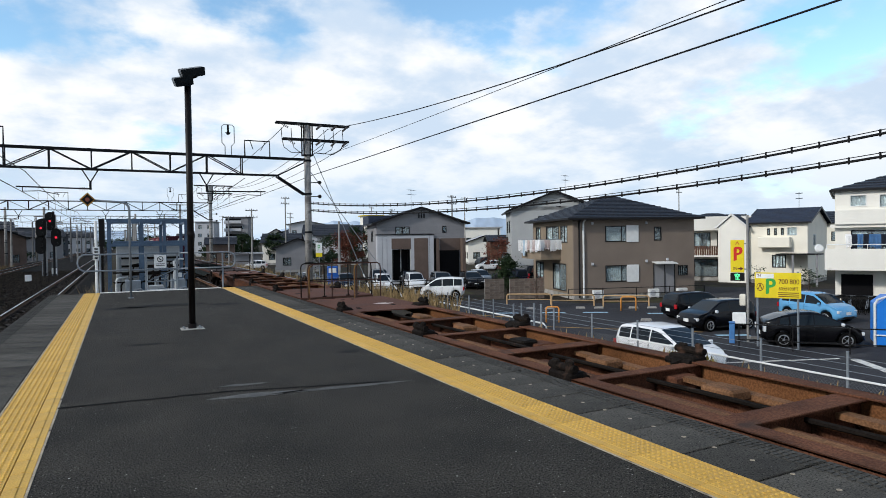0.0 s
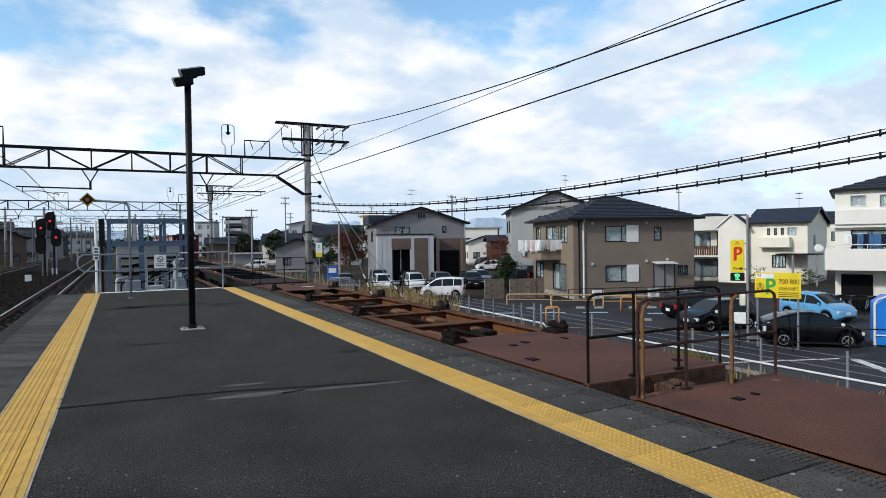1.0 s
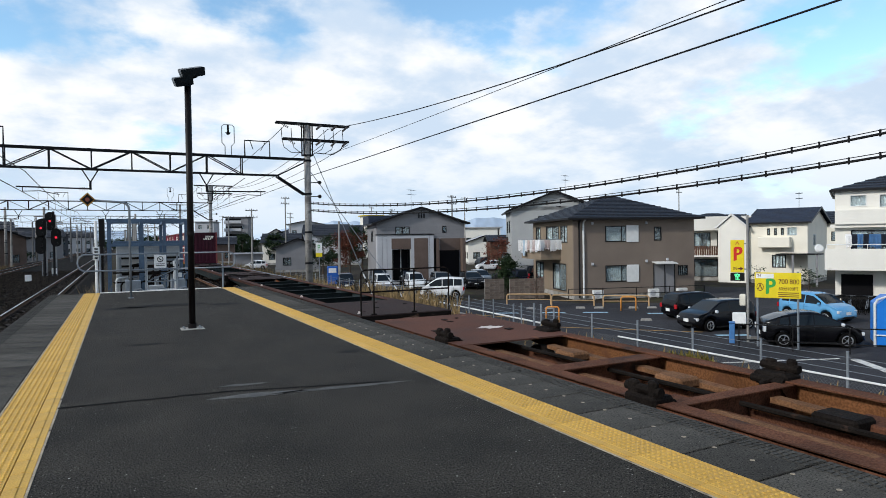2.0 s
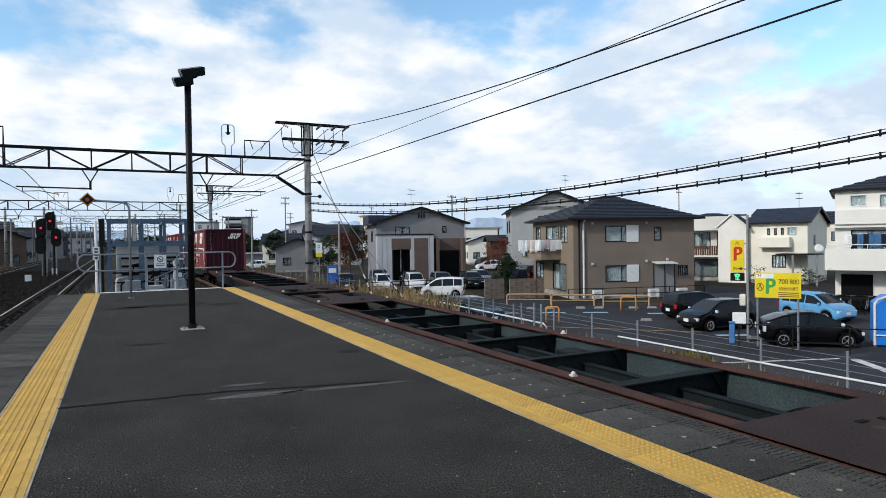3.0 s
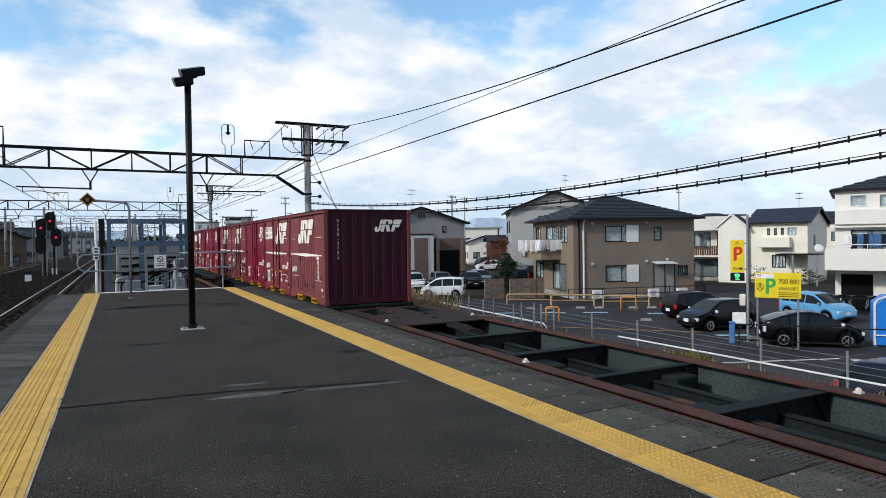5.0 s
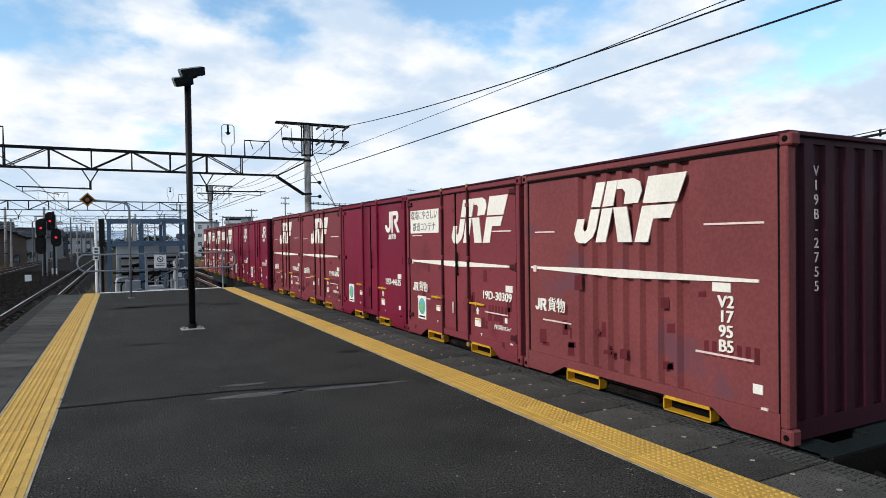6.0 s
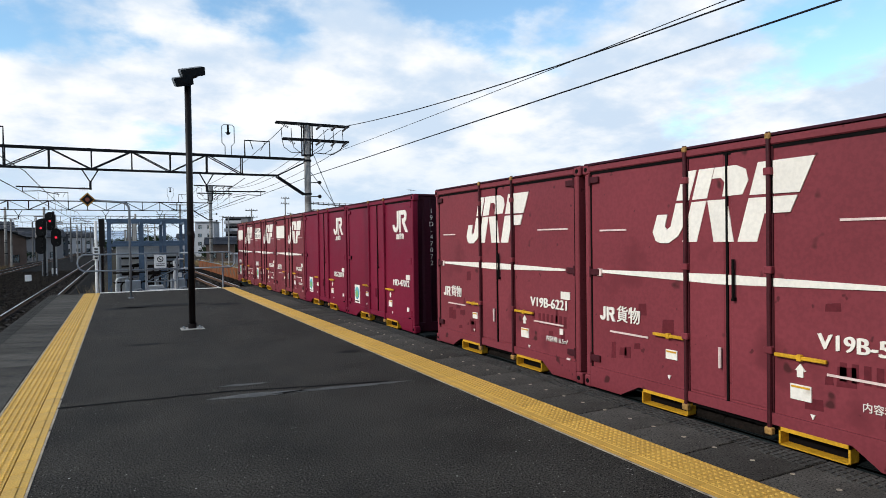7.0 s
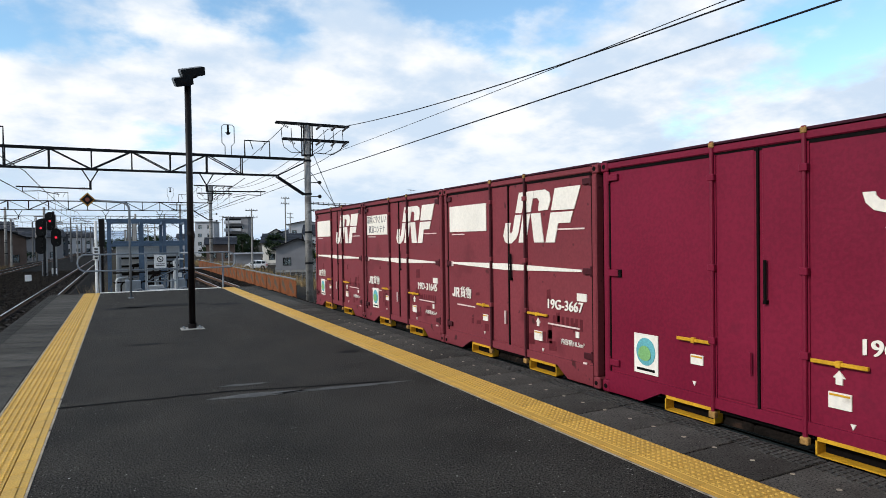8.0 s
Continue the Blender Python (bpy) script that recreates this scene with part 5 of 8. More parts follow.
        for j in range(4):
            rod(bm, (x + s * (0.12 + 0.09 * j), 0, 4.06), (x + s * (0.15 + 0.09 * j), 0, 4.06), 0.075, 8)
        part("insulator", bm, PORCELAIN, dp)


for i, y in enumerate((32.3, 71.0, 108.0, 146.0, 186.0, 230.0, 280.0)):
    gantry(y, i < 2)


def wire_thing(name, label, pts_fn, r, n=24, seg=5):
    bm = B()
    pipe(bm, [pts_fn(i / n) for i in range(n + 1)], r, seg)
    return solid(name, bm, WIRE, label, "cable")


def along(x, y0, y1, z0, z1, sag, x1=None):
    xe = x if x1 is None else x1
    return lambda s: (x + (xe - x) * s, y0 + (y1 - y0) * s, z0 + (z1 - z0) * s - sag * 4 * s * (1 - s))


for cx in (-3.5, -10.6, TRACK - 0.3):
    supports = (-22.0, 32.3, 71.0, 108.0, 146.0, 186.0, 230.0, 280.0)
    for a, b in zip(supports, supports[1:]):
        if cx > 0 and a < 30:
            continue
        wire_thing("contact_wire", "thin black overhead contact wire above the track", along(cx, a, b, 3.80, 3.80, 0.02), 0.017, 6)
        wire_thing("messenger_wire", "thin black overhead messenger wire above the track", along(cx, a, b, 4.75, 4.75, 0.35), 0.019, 12)
        bm = B()
        for k in range(1, 8):
            s = k / 8
            y = a + (b - a) * s
            rod(bm, (cx, y, 3.80), (cx, y, 4.75 - 0.35 * 4 * s * (1 - s)), 0.006, 4)
        tagged(solid("wire_droppers", bm, WIRE, "thin droppers between the overhead wires", "cable"), kind="stuff")
# feeders on the poles
for x, z, sag in ((9.9, 7.45, 0.95), (10.6, 7.45, 0.95), (7.6, 7.45, 0.6), (11.0, 6.7, 0.6), (8.95, 4.98, 0.12)):
    supports = (-25.0, 32.3, 71.0, 108.0, 146.0, 186.0)
    for i, (a, b) in enumerate(zip(supports, supports[1:])):
        if i == 0:
            if x in (7.6, 11.0, 10.6):
                continue
            wire_thing("feeder_wire", "black feeder wire hung between the poles", along(x, 32.3, -25.0, z, 4.75 if x < 9.5 else 7.0, 0.05 if x < 9.5 else 1.55), 0.017, 30)
        else:
            wire_thing("feeder_wire", "black feeder wire hung between the poles", along(x, a, b, z, z, sag), 0.016, 16)
wire_thing("feeder_wire", "black feeder wire hung between the poles", along(9.9, 32.3, -25.0, 6.1, 6.1, 0.25), 0.010, 30)


def hung_cable(z0, z1, sag, ext):
    """A thick cable lashed to its carrier wire, with clips."""
    f = along(8.9, 32.2, 7.09 - 25.2 * ext, z0, z1, sag, 13.5 + 4.6 * ext)
    t = thing("hung_cable", "thick black cable clipped under a carrier wire", "cable", group="hung cables")
    n = 50
    bm = B()
    pipe(bm, [f(i / n) for i in range(n + 1)], 0.027, 6)
    part("cable", bm, WIRE, t)
    bm = B()
    pipe(bm, [Vector(f(i / n)) + Vector((0, 0, 0.075)) for i in range(n + 1)], 0.010, 5)
    part("carrier", bm, WIRE, t)
    bm = B()
    k = 64
    for i in range(k):
        a = Vector(f((i + 0.5) / k))
        rod(bm, a - Vector((0, 0, 0.05)), a + Vector((0, 0, 0.095)), 0.022, 5)
    tagged(part("clips", bm, WIRE, t), kind="stuff")


hung_cable(3.54, 4.92, 1.18, 0.4)
hung_cable(3.17, 4.26, 1.03, 0.4)

# ---- houses ----
TAUPE = M("render_taupe", (0.175, 0.142, 0.118), 0.85, 0, 0.08, 0.7, 40, 0.15)
# lighter copy of the taupe: sun on the left side is in the colour
TAUPE_LIT = M("render_taupe_lit", (0.215, 0.172, 0.128), 0.85, 0, 0.08, 0.7, 40, 0.15)
TILE_DARK = M("roof_tile_dark", (0.016, 0.019, 0.027), 0.55, 0, 0.35, 1.5, 25, 0.3)
TILE_BLUE = M("roof_slate_blue", (0.022, 0.030, 0.050), 0.6, 0, 0.25, 1.5, 25, 0.3)
SIDING_GREY = M("siding_grey", (0.21, 0.21, 0.22), 0.8, 0, 0.08, 0.8, 30, 0.1)
SIDING_SEAM = M("siding_seam", (0.12, 0.12, 0.125), 0.85)
SIDING_PALE = M("siding_pale", (0.40, 0.41, 0.43), 0.8, 0, 0.08, 0.8, 30, 0.1)
SIDING_BROWN = M("siding_brown", (0.115, 0.085, 0.072), 0.8, 0, 0.12, 1.2, 30, 0.2)
WALL_WHITE = M("render_white", (0.68, 0.66, 0.60), 0.85, 0, 0.06, 0.6, 40, 0.1, (0.50, 0.48, 0.43), -0.06, 0.8)
WALL_CREAM = M("render_cream", (0.70, 0.665, 0.57), 0.85, 0, 0.06, 0.6, 40, 0.1)
WALL_GREYGREEN = M("render_grey", (0.34, 0.35, 0.35), 0.85, 0, 0.07, 0.6, 40, 0.1)
FRAME_BLACK = M("window_frame_dark", (0.013, 0.0125, 0.013), 0.4, 0.3, 0.1, 3, 30, 0.02)
FRAME_WHITE = M("window_frame_white", (0.60, 0.60, 0.58), 0.5, 0, 0.08, 3, 30, 0.02)
CURTAIN = M("curtain", (0.45, 0.46, 0.46), 0.9, 0, 0.2, 3, 30, 0.1)
SHUTTER = M("shutter_white", (0.62, 0.63, 0.62), 0.5, 0, 0.06, 3, 30, 0.05)
# near-black that paints the shade inside rooms and recesses
ROOM_SHADE = M("painted_room_shade", (0.007, 0.007, 0.008), 0.9)
PANE = glass("window_pane", (0.55, 0.65, 0.68))
WOOD_RED = M("balcony_timber", (0.095, 0.050, 0.034), 0.7, 0, 0.2, 2, 30, 0.2)


def slope(bm, la, lb, ha, hb, rows, step=0.055):
    """A roof face in overlapping courses from the eave (la, lb) to the top (ha, hb)."""
    la, lb, ha, hb = (Vector(q) for q in (la, lb, ha, hb))
    for i in range(rows):
        t0, t1 = i / rows, (i + 1) / rows
        a, b, c, d = la.lerp(ha, t0), lb.lerp(hb, t0), lb.lerp(hb, t1), la.lerp(ha, t1)
        up = Vector((0, 0, step))
        v = [bm.verts.new(q) for q in (a + up, b + up, c, d, a, b)]
        if (c - d).length > 1e-3:
            bm.faces.new((v[0], v[1], v[2], v[3]))
        else:
            bm.faces.new((v[0], v[1], v[2]))
        bm.faces.new((v[4], v[5], v[1], v[0]))


def wall_with_holes(bm, length, z0, z1, th, holes):
    """A wall along x from 0 to length, its outer face at y = 0, with openings."""
    xs = sorted({0.0, length, *(v for h in holes for v in h[:2])})
    zs = sorted({z0, z1, *(v for h in holes for v in h[2:4])})
    for a, b in zip(xs, xs[1:]):
        for c, d in zip(zs, zs[1:]):
            mx, mz = (a + b) / 2, (c + d) / 2
            if not any(h[0] < mx < h[1] and h[2] < mz < h[3] for h in holes):
                box(bm, a, b, 0, th, c, d)


def window(parent, m, s0, s1, z0, z1, style=""):
    w, h = s1 - s0, z1 - z0
    m = m @ Matrix.Translation((s0, 0, z0))
    bm = B()
    f = 0.05 if w < 1.2 else 0.065
    for q in ((0, w, 0, f), (0, w, h - f, h)):
        box(bm, q[0], q[1], -0.03, 0.09, q[2], q[3])
    for q in ((0, f), (w - f, w)):
        box(bm, q[0], q[1], -0.03, 0.09, f, h - f)
    if w > 1.0 and style != "door":
        box(bm, w / 2 - 0.03, w / 2 + 0.03, 0.0, 0.07, f, h - f)
    if style == "grid":
        for k in range(1, 4):
            box(bm, w * k / 4 - 0.02, w * k / 4 + 0.02, -0.02, 0.05, f, h - f)
    win = part("window", bm, FRAME_WHITE if style == "white" else FRAME_BLACK, parent)
    win.matrix_basis = m
    bm = B()
    box(bm, f, w - f, 0.045, 0.055, f, h - f)
    p = part("pane", bm, PANE, win)
    p.visible_shadow = False
    if style != "dark":
        bm = B()
        k = max(6, int(w / 0.08))
        top = [bm.verts.new((f + (w - 2 * f) * i / k, 0.20 + 0.03 * (i % 2), h - f)) for i in range(k + 1)]
        lo = [bm.verts.new((f + (w - 2 * f) * i / k, 0.20 + 0.03 * (i % 2), f)) for i in range(k + 1)]
        for i in range(k):
            if style != "half" or i < k * 0.35 or i > k * 0.8:
                bm.faces.new((lo[i], lo[i + 1], top[i + 1], top[i]))
        part("curtain", bm, CURTAIN, win)
    if style == "shutter":
        bm = B()
        box(bm, w * 0.64, w + 0.02, -0.07, -0.032, -0.02, h + 0.02, 0.01)
        sh = part("shutter", bm, SHUTTER, win, "white sliding storm shutter")
        bm = B()
        for k in range(1, 9):
            box(bm, w * 0.66, w, -0.076, -0.071, h * k / 9 - 0.01, h * k / 9 + 0.01)
        part("shutter_rib", bm, SHUTTER, sh)
    return win


def house(label, x, y, turn, w, d, h, wall_m, roof="hip", roof_m=None, rise=1.8, over=0.45, front=(), left=(), right=(), base=0.35, rows=12, frame_name="house", z=None, left_m=None):
    t = thing(frame_name, label, "house", pose(x, y, GROUND if z is None else z, 0, 0, -turn))
    roof_m = roof_m or TILE_DARK
    sides = ((Matrix.Identity(4), w, front, wall_m), (Matrix.Translation((0, d, 0)) @ Matrix.Rotation(radians(-90), 4, "Z"), d, [(d - q[1], d - q[0], *q[2:]) for q in left], left_m or wall_m), (Matrix.Translation((w, 0, 0)) @ Matrix.Rotation(radians(90), 4, "Z"), d, right, wall_m), (Matrix.Translation((w, d, 0)) @ Matrix.Rotation(radians(180), 4, "Z"), w, (), wall_m))
    for k, (m, ln, wins, mat) in enumerate(sides):
        bm = B()
        a, b = (0.0, ln) if k in (0, 3) else (0.16, ln - 0.16)
        inner = [(q[0] - a, q[1] - a, q[2], q[3]) for q in wins]
        wall_with_holes(bm, b - a, base, h, 0.16, inner)
        weld(bm)
        wl = part("wall", bm, mat, t)
        wl.matrix_basis = m @ Matrix.Translation((a, 0, 0))
        for q in wins:
            window(t, m, *q)
    bm = B()
    box(bm, 0.03, w - 0.03, 0.03, d - 0.03, -0.1, base)
    part("foundation", bm, CONCRETE, t)
    # near-black walls paint the unlit rooms behind the windows
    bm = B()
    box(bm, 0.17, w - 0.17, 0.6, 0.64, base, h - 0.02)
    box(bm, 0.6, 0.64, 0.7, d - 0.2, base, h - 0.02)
    part("inner_wall", bm, ROOM_SHADE, t)
    o = over
    bm = B()
    if roof == "hip":
        r = min(w, d) / 2
        if w >= d:
            ra, rb = (r, d / 2, h + rise), (w - r, d / 2, h + rise)
        else:
            ra, rb = (w / 2, r, h + rise), (w / 2, d - r, h + rise)
        c = [(-o, -o, h), (w + o, -o, h), (w + o, d + o, h), (-o, d + o, h)]
        if w >= d:
            quads = ((c[0], c[1], ra, rb), (c[1], c[2], rb, rb), (c[2], c[3], rb, ra), (c[3], c[0], ra, ra))
        else:
            quads = ((c[0], c[1], ra, ra), (c[1], c[2], ra, rb), (c[2], c[3], rb, rb), (c[3], c[0], rb, ra))
        for q in quads:
            slope(bm, *q, rows)
    elif roof in ("gable_x", "gable_y"):
        # gable_x: the ridge runs along x
        if roof == "gable_x":
            e = [(-o, -o, h), (w + o, -o, h), (w + o, d + o, h), (-o, d + o, h)]
            ra, rb = (-o, d / 2, h + rise), (w + o, d / 2, h + rise)
            slope(bm, e[0], e[1], ra, rb, rows)
            slope(bm, e[2], e[3], rb, ra, rows)
        else:
            e = [(-o, -o, h), (-o, d + o, h), (w + o, d + o, h), (w + o, -o, h)]
            ra, rb = (w / 2, -o, h + rise), (w / 2, d + o, h + rise)
            slope(bm, e[1], e[0], rb, ra, rows)
            slope(bm, e[3], e[2], ra, rb, rows)
    else:
        box(bm, -o, w + o, -o, d + o, h, h + 0.2)
    weld(bm)
    rf = part("roof", bm, roof_m, t)
    if roof in ("gable_x", "gable_y"):
        for k in (0, 1):
            bm = B()
            g = 0.02
            if roof == "gable_y":
                yy = 0.0 if k == 0 else d - 0.16
                prism(bm, [(0, h), (w, h), (w / 2, h + rise * (1 - 0.06))], "y", yy, yy + 0.16)
            else:
                xx = 0.0 if k == 0 else w - 0.16
                prism(bm, [(0, h), (d, h), (d / 2, h + rise * (1 - 0.06))], "x", xx, xx + 0.16)
            part("gable", bm, wall_m, t)
            bm = B()
            for s in (0, 1):
                if roof == "gable_y":
                    yy = -o if k == 0 else d + o
                    beam(bm, ((-o, w + o)[s], yy, h - 0.06), (w / 2, yy, h + rise - 0.06), 0.04, 0.2)
                else:
                    xx = -o if k == 0 else w + o
                    beam(bm, (xx, (-o, d + o)[s], h - 0.06), (xx, d / 2, h + rise - 0.06), 0.04, 0.2)
            parts_of("barge_board", bm, FRAME_BLACK, rf)
    if roof != "flat":
        bm = B()
        ox, oy = (o - 0.02 if roof != "gable_x" else -0.02), (o - 0.02 if roof != "gable_y" else -0.02)
        box(bm, -ox, w + ox, -oy, d + oy, h - 0.07, h - 0.03)
        part("soffit", bm, SIDING_PALE, rf)
        if roof in ("hip", "gable_x"):
            for yy in (-o - 0.09, d + o):
                bm = B()
                box(bm, -o, w + o, yy, yy + 0.09, h - 0.12, h + 0.0)
                part("gutter", bm, FRAME_BLACK, rf)
        if roof in ("hip", "gable_y"):
            for xx in (-o - 0.09, w + o):
                bm = B()
                box(bm, xx, xx + 0.09, -o, d + o, h - 0.12, h + 0.0)
                part("gutter", bm, FRAME_BLACK, rf)
    return t


def antenna(x, y, z, hgt, n=5):
    t = thing("tv_antenna", "thin metal television aerial on a roof", "aerial", pose(x, y, z, 0, 0, 35))
    bm = B()
    rod(bm, (0, 0, 0), (0, 0, hgt), 0.02, 6)
    part("mast", bm, GALV, t)
    bm = B()
    for zz in (hgt - 0.1, hgt - 0.6):
        rod(bm, (-0.7, 0, zz), (0.7, 0, zz), 0.012, 5)
        for k in range(n):
            xx = -0.65 + 1.3 * k / (n - 1)
            rod(bm, (xx, -0.3, zz), (xx, 0.3, zz), 0.009, 4)
    parts_of("element", bm, GALV, t)


DARK_BLOCK = M("dark_siding", (0.06, 0.066, 0.075), 0.8, 0, 0.1, 0.8, 30, 0.1)
FAR_HOUSES = [
    (33.0, 228, 20, 7.5, 10, 13.2, SIDING_GREY, "flat", SIDING_GREY, 0.3, "grey apartment block far behind the tracks"),
    (22.5, 222, 20, 6, 8, 11.4, SIDING_PALE, "flat", SIDING_PALE, 0.3, "pale apartment block far behind the tracks"),
    (20.8, 95, 15, 6.5, 7, 3.6, SIDING_GREY, "gable_y", TILE_DARK, 1.5, "low grey gabled house beside the railway"),
    (40.8, 170, 15, 9, 9, 9.2, SIDING_PALE, "gable_y", TILE_DARK, 1.0, "tall grey house with a roof turret"),
    (36.5, 138, 20, 9.5, 8, 6.2, SIDING_PALE, "gable_x", TILE_DARK, 2.2, "traditional house with dark tiled roof"),
    (30.0, 150, 10, 6, 8, 5.6, WALL_WHITE, "gable_y", TILE_DARK, 2.0, "traditional white house with dark tiled roof"),
    (33.0, 116, 25, 8, 7, 5.6, SIDING_PALE, "gable_x", TILE_DARK, 2.0, "traditional grey house with dark tiled roof"),
    (55.0, 150, 10, 4.5, 6, 10.8, WALL_WHITE, "flat", SIGN_YELLOW, 0.4, "narrow white tower with a yellow top"),
    (55.5, 172, 15, 9, 8, 7.8, WALL_WHITE, "flat", SIDING_PALE, 0.4, "long white low office building"),
    (64.5, 165, 20, 12, 8, 7.6, WALL_WHITE, "flat", SIDING_PALE, 0.4, "long white low office building"),
    (72.0, 130, 25, 9, 8, 7.2, WALL_WHITE, "flat", SIDING_PALE, 0.4, "white flat-roofed building behind the houses"),
    (56.0, 99, 25, 6, 7, 4.0, WALL_WHITE, "gable_y", SIDING_PALE, 1.2, "small white gabled house behind the car park"),
    (51.5, 84, 25, 4.5, 6, 4.2, WOOD_RED, "gable_x", TILE_DARK, 1.0, "small brown timber house behind the car park"),
    (66.5, 57, 25, 7, 6, 6.2, WALL_CREAM, "gable_x", TILE_DARK, 1.2, "cream house behind the taupe house"),
    (86.0, 75, 25, 10, 8, 7.0, SIDING_GREY, "hip", TILE_DARK, 1.5, "grey house with a dark hipped roof"),
    (76.0, 54.0, 50, 9, 8, 6.0, WALL_CREAM, "gable_x", TILE_DARK, 1.6, "cream house up the side street"),
    (88.0, 52.0, 50, 9, 8, 6.2, SIDING_PALE, "hip", TILE_DARK, 1.6, "pale house up the side street"),
    (-24.5, 92, -10, 9.5, 9, 6.6, DARK_BLOCK, "gable_x", TILE_DARK, 1.5, "dark grey house on the far side of the tracks", -2.0),
    (-18.2, 112, -10, 6.0, 8, 4.6, SIDING_BROWN, "gable_y", TILE_DARK, 1.4, "brown gabled house beyond the tracks", -2.0),
    (-17.0, 150, -10, 7.0, 8, 5.2, SIDING_GREY, "gable_x", TILE_DARK, 1.6, "grey house beyond the tracks", -2.0),
    (-19.5, 190, -10, 8.0, 8, 6.2, DARK_BLOCK, "hip", TILE_DARK, 1.6, "dark house beyond the tracks", -2.0),
    (-16.5, 245, -10, 9.0, 8, 6.0, SIDING_PALE, "gable_x", TILE_DARK, 1.8, "pale far house beyond the tracks", -2.0),
    (-19.0, 78, -10, 7.5, 9, 2.6, DARK_BLOCK, "gable_x", TILE_BLUE, 1.4, "low house with a blue roof beyond the tracks", -2.0),
    (-26.0, 128, -10, 10, 9, 6.0, SIDING_BROWN, "gable_x", TILE_DARK, 1.8, "brown house on the far side of the tracks", -2.0),
    (-27.0, 165, -10, 12, 9, 6.5, DARK_BLOCK, "flat", DARK_BLOCK, 0.3, "long grey building on the far side of the tracks", -2.0),
    (-32.0, 215, -10, 14, 10, 8.5, DARK_BLOCK, "flat", SIDING_GREY, 0.3, "pale block on the far side of the tracks", -2.0),
    (20.0, 262, 10, 10, 9, 6.5, SIDING_PALE, "gable_x", TILE_DARK, 1.8, "far pale house beyond the curve"),
    (25.5, 128, 20, 7, 7, 4.4, WALL_WHITE, "gable_x", TILE_DARK, 1.9, "old white house with dark tiled roof beside the railway"),
    (28.5, 140, 10, 6, 7, 5.0, SIDING_GREY, "gable_y", TILE_DARK, 1.8, "old grey house with dark tiled roof beside the railway"),
    (18.5, 120, 10, 5, 3.5, 2.4, SIDING_GREY, "flat", SIDING_PALE, 0.2, "low carport shed beside the railway"),
    (17.5, 150, 10, 6, 6, 4.2, SIDING_BROWN, "gable_x", TILE_DARK, 1.6, "small brown house beside the railway"),
    (45.0, 205, 15, 11, 9, 7.0, SIDING_GREY, "hip", TILE_DARK, 1.8, "far grey house behind the railway"),
    (80.0, 170, 25, 14, 10, 8.0, WALL_WHITE, "flat", SIDING_PALE, 0.3, "far white block above the roofs"),
    (100.0, 120, 35, 12, 10, 7.5, SIDING_PALE, "hip", TILE_DARK, 1.6, "far pale house above the roofs"),
]

# the taupe house beside the car park
HX, HY, HT_DEG = 29.75, 36.88, 17.0
brown = house("taupe rendered two-storey house with dark hipped tile roof", HX, HY, HT_DEG, 9.7, 9.3, 6.0, TAUPE, "hip", TILE_DARK, 2.0, 0.55,
              front=[(2.48, 5.1, 4.22, 5.42, "shutter"), (6.4, 6.98, 4.27, 5.32, "dark"), (2.48, 5.1, 1.24, 2.48, "shutter"), (8.35, 9.14, 1.6, 2.38, "grid")],
              left=[(1.2, 2.6, 4.2, 5.5, ""), (3.0, 5.9, 4.2, 5.5, "half"), (7.3, 8.5, 4.2, 5.5, ""), (1.5, 4.4, 0.5, 2.6, "half"), (6.6, 8.6, 0.5, 2.6, "")], left_m=TAUPE_LIT, rows=16)


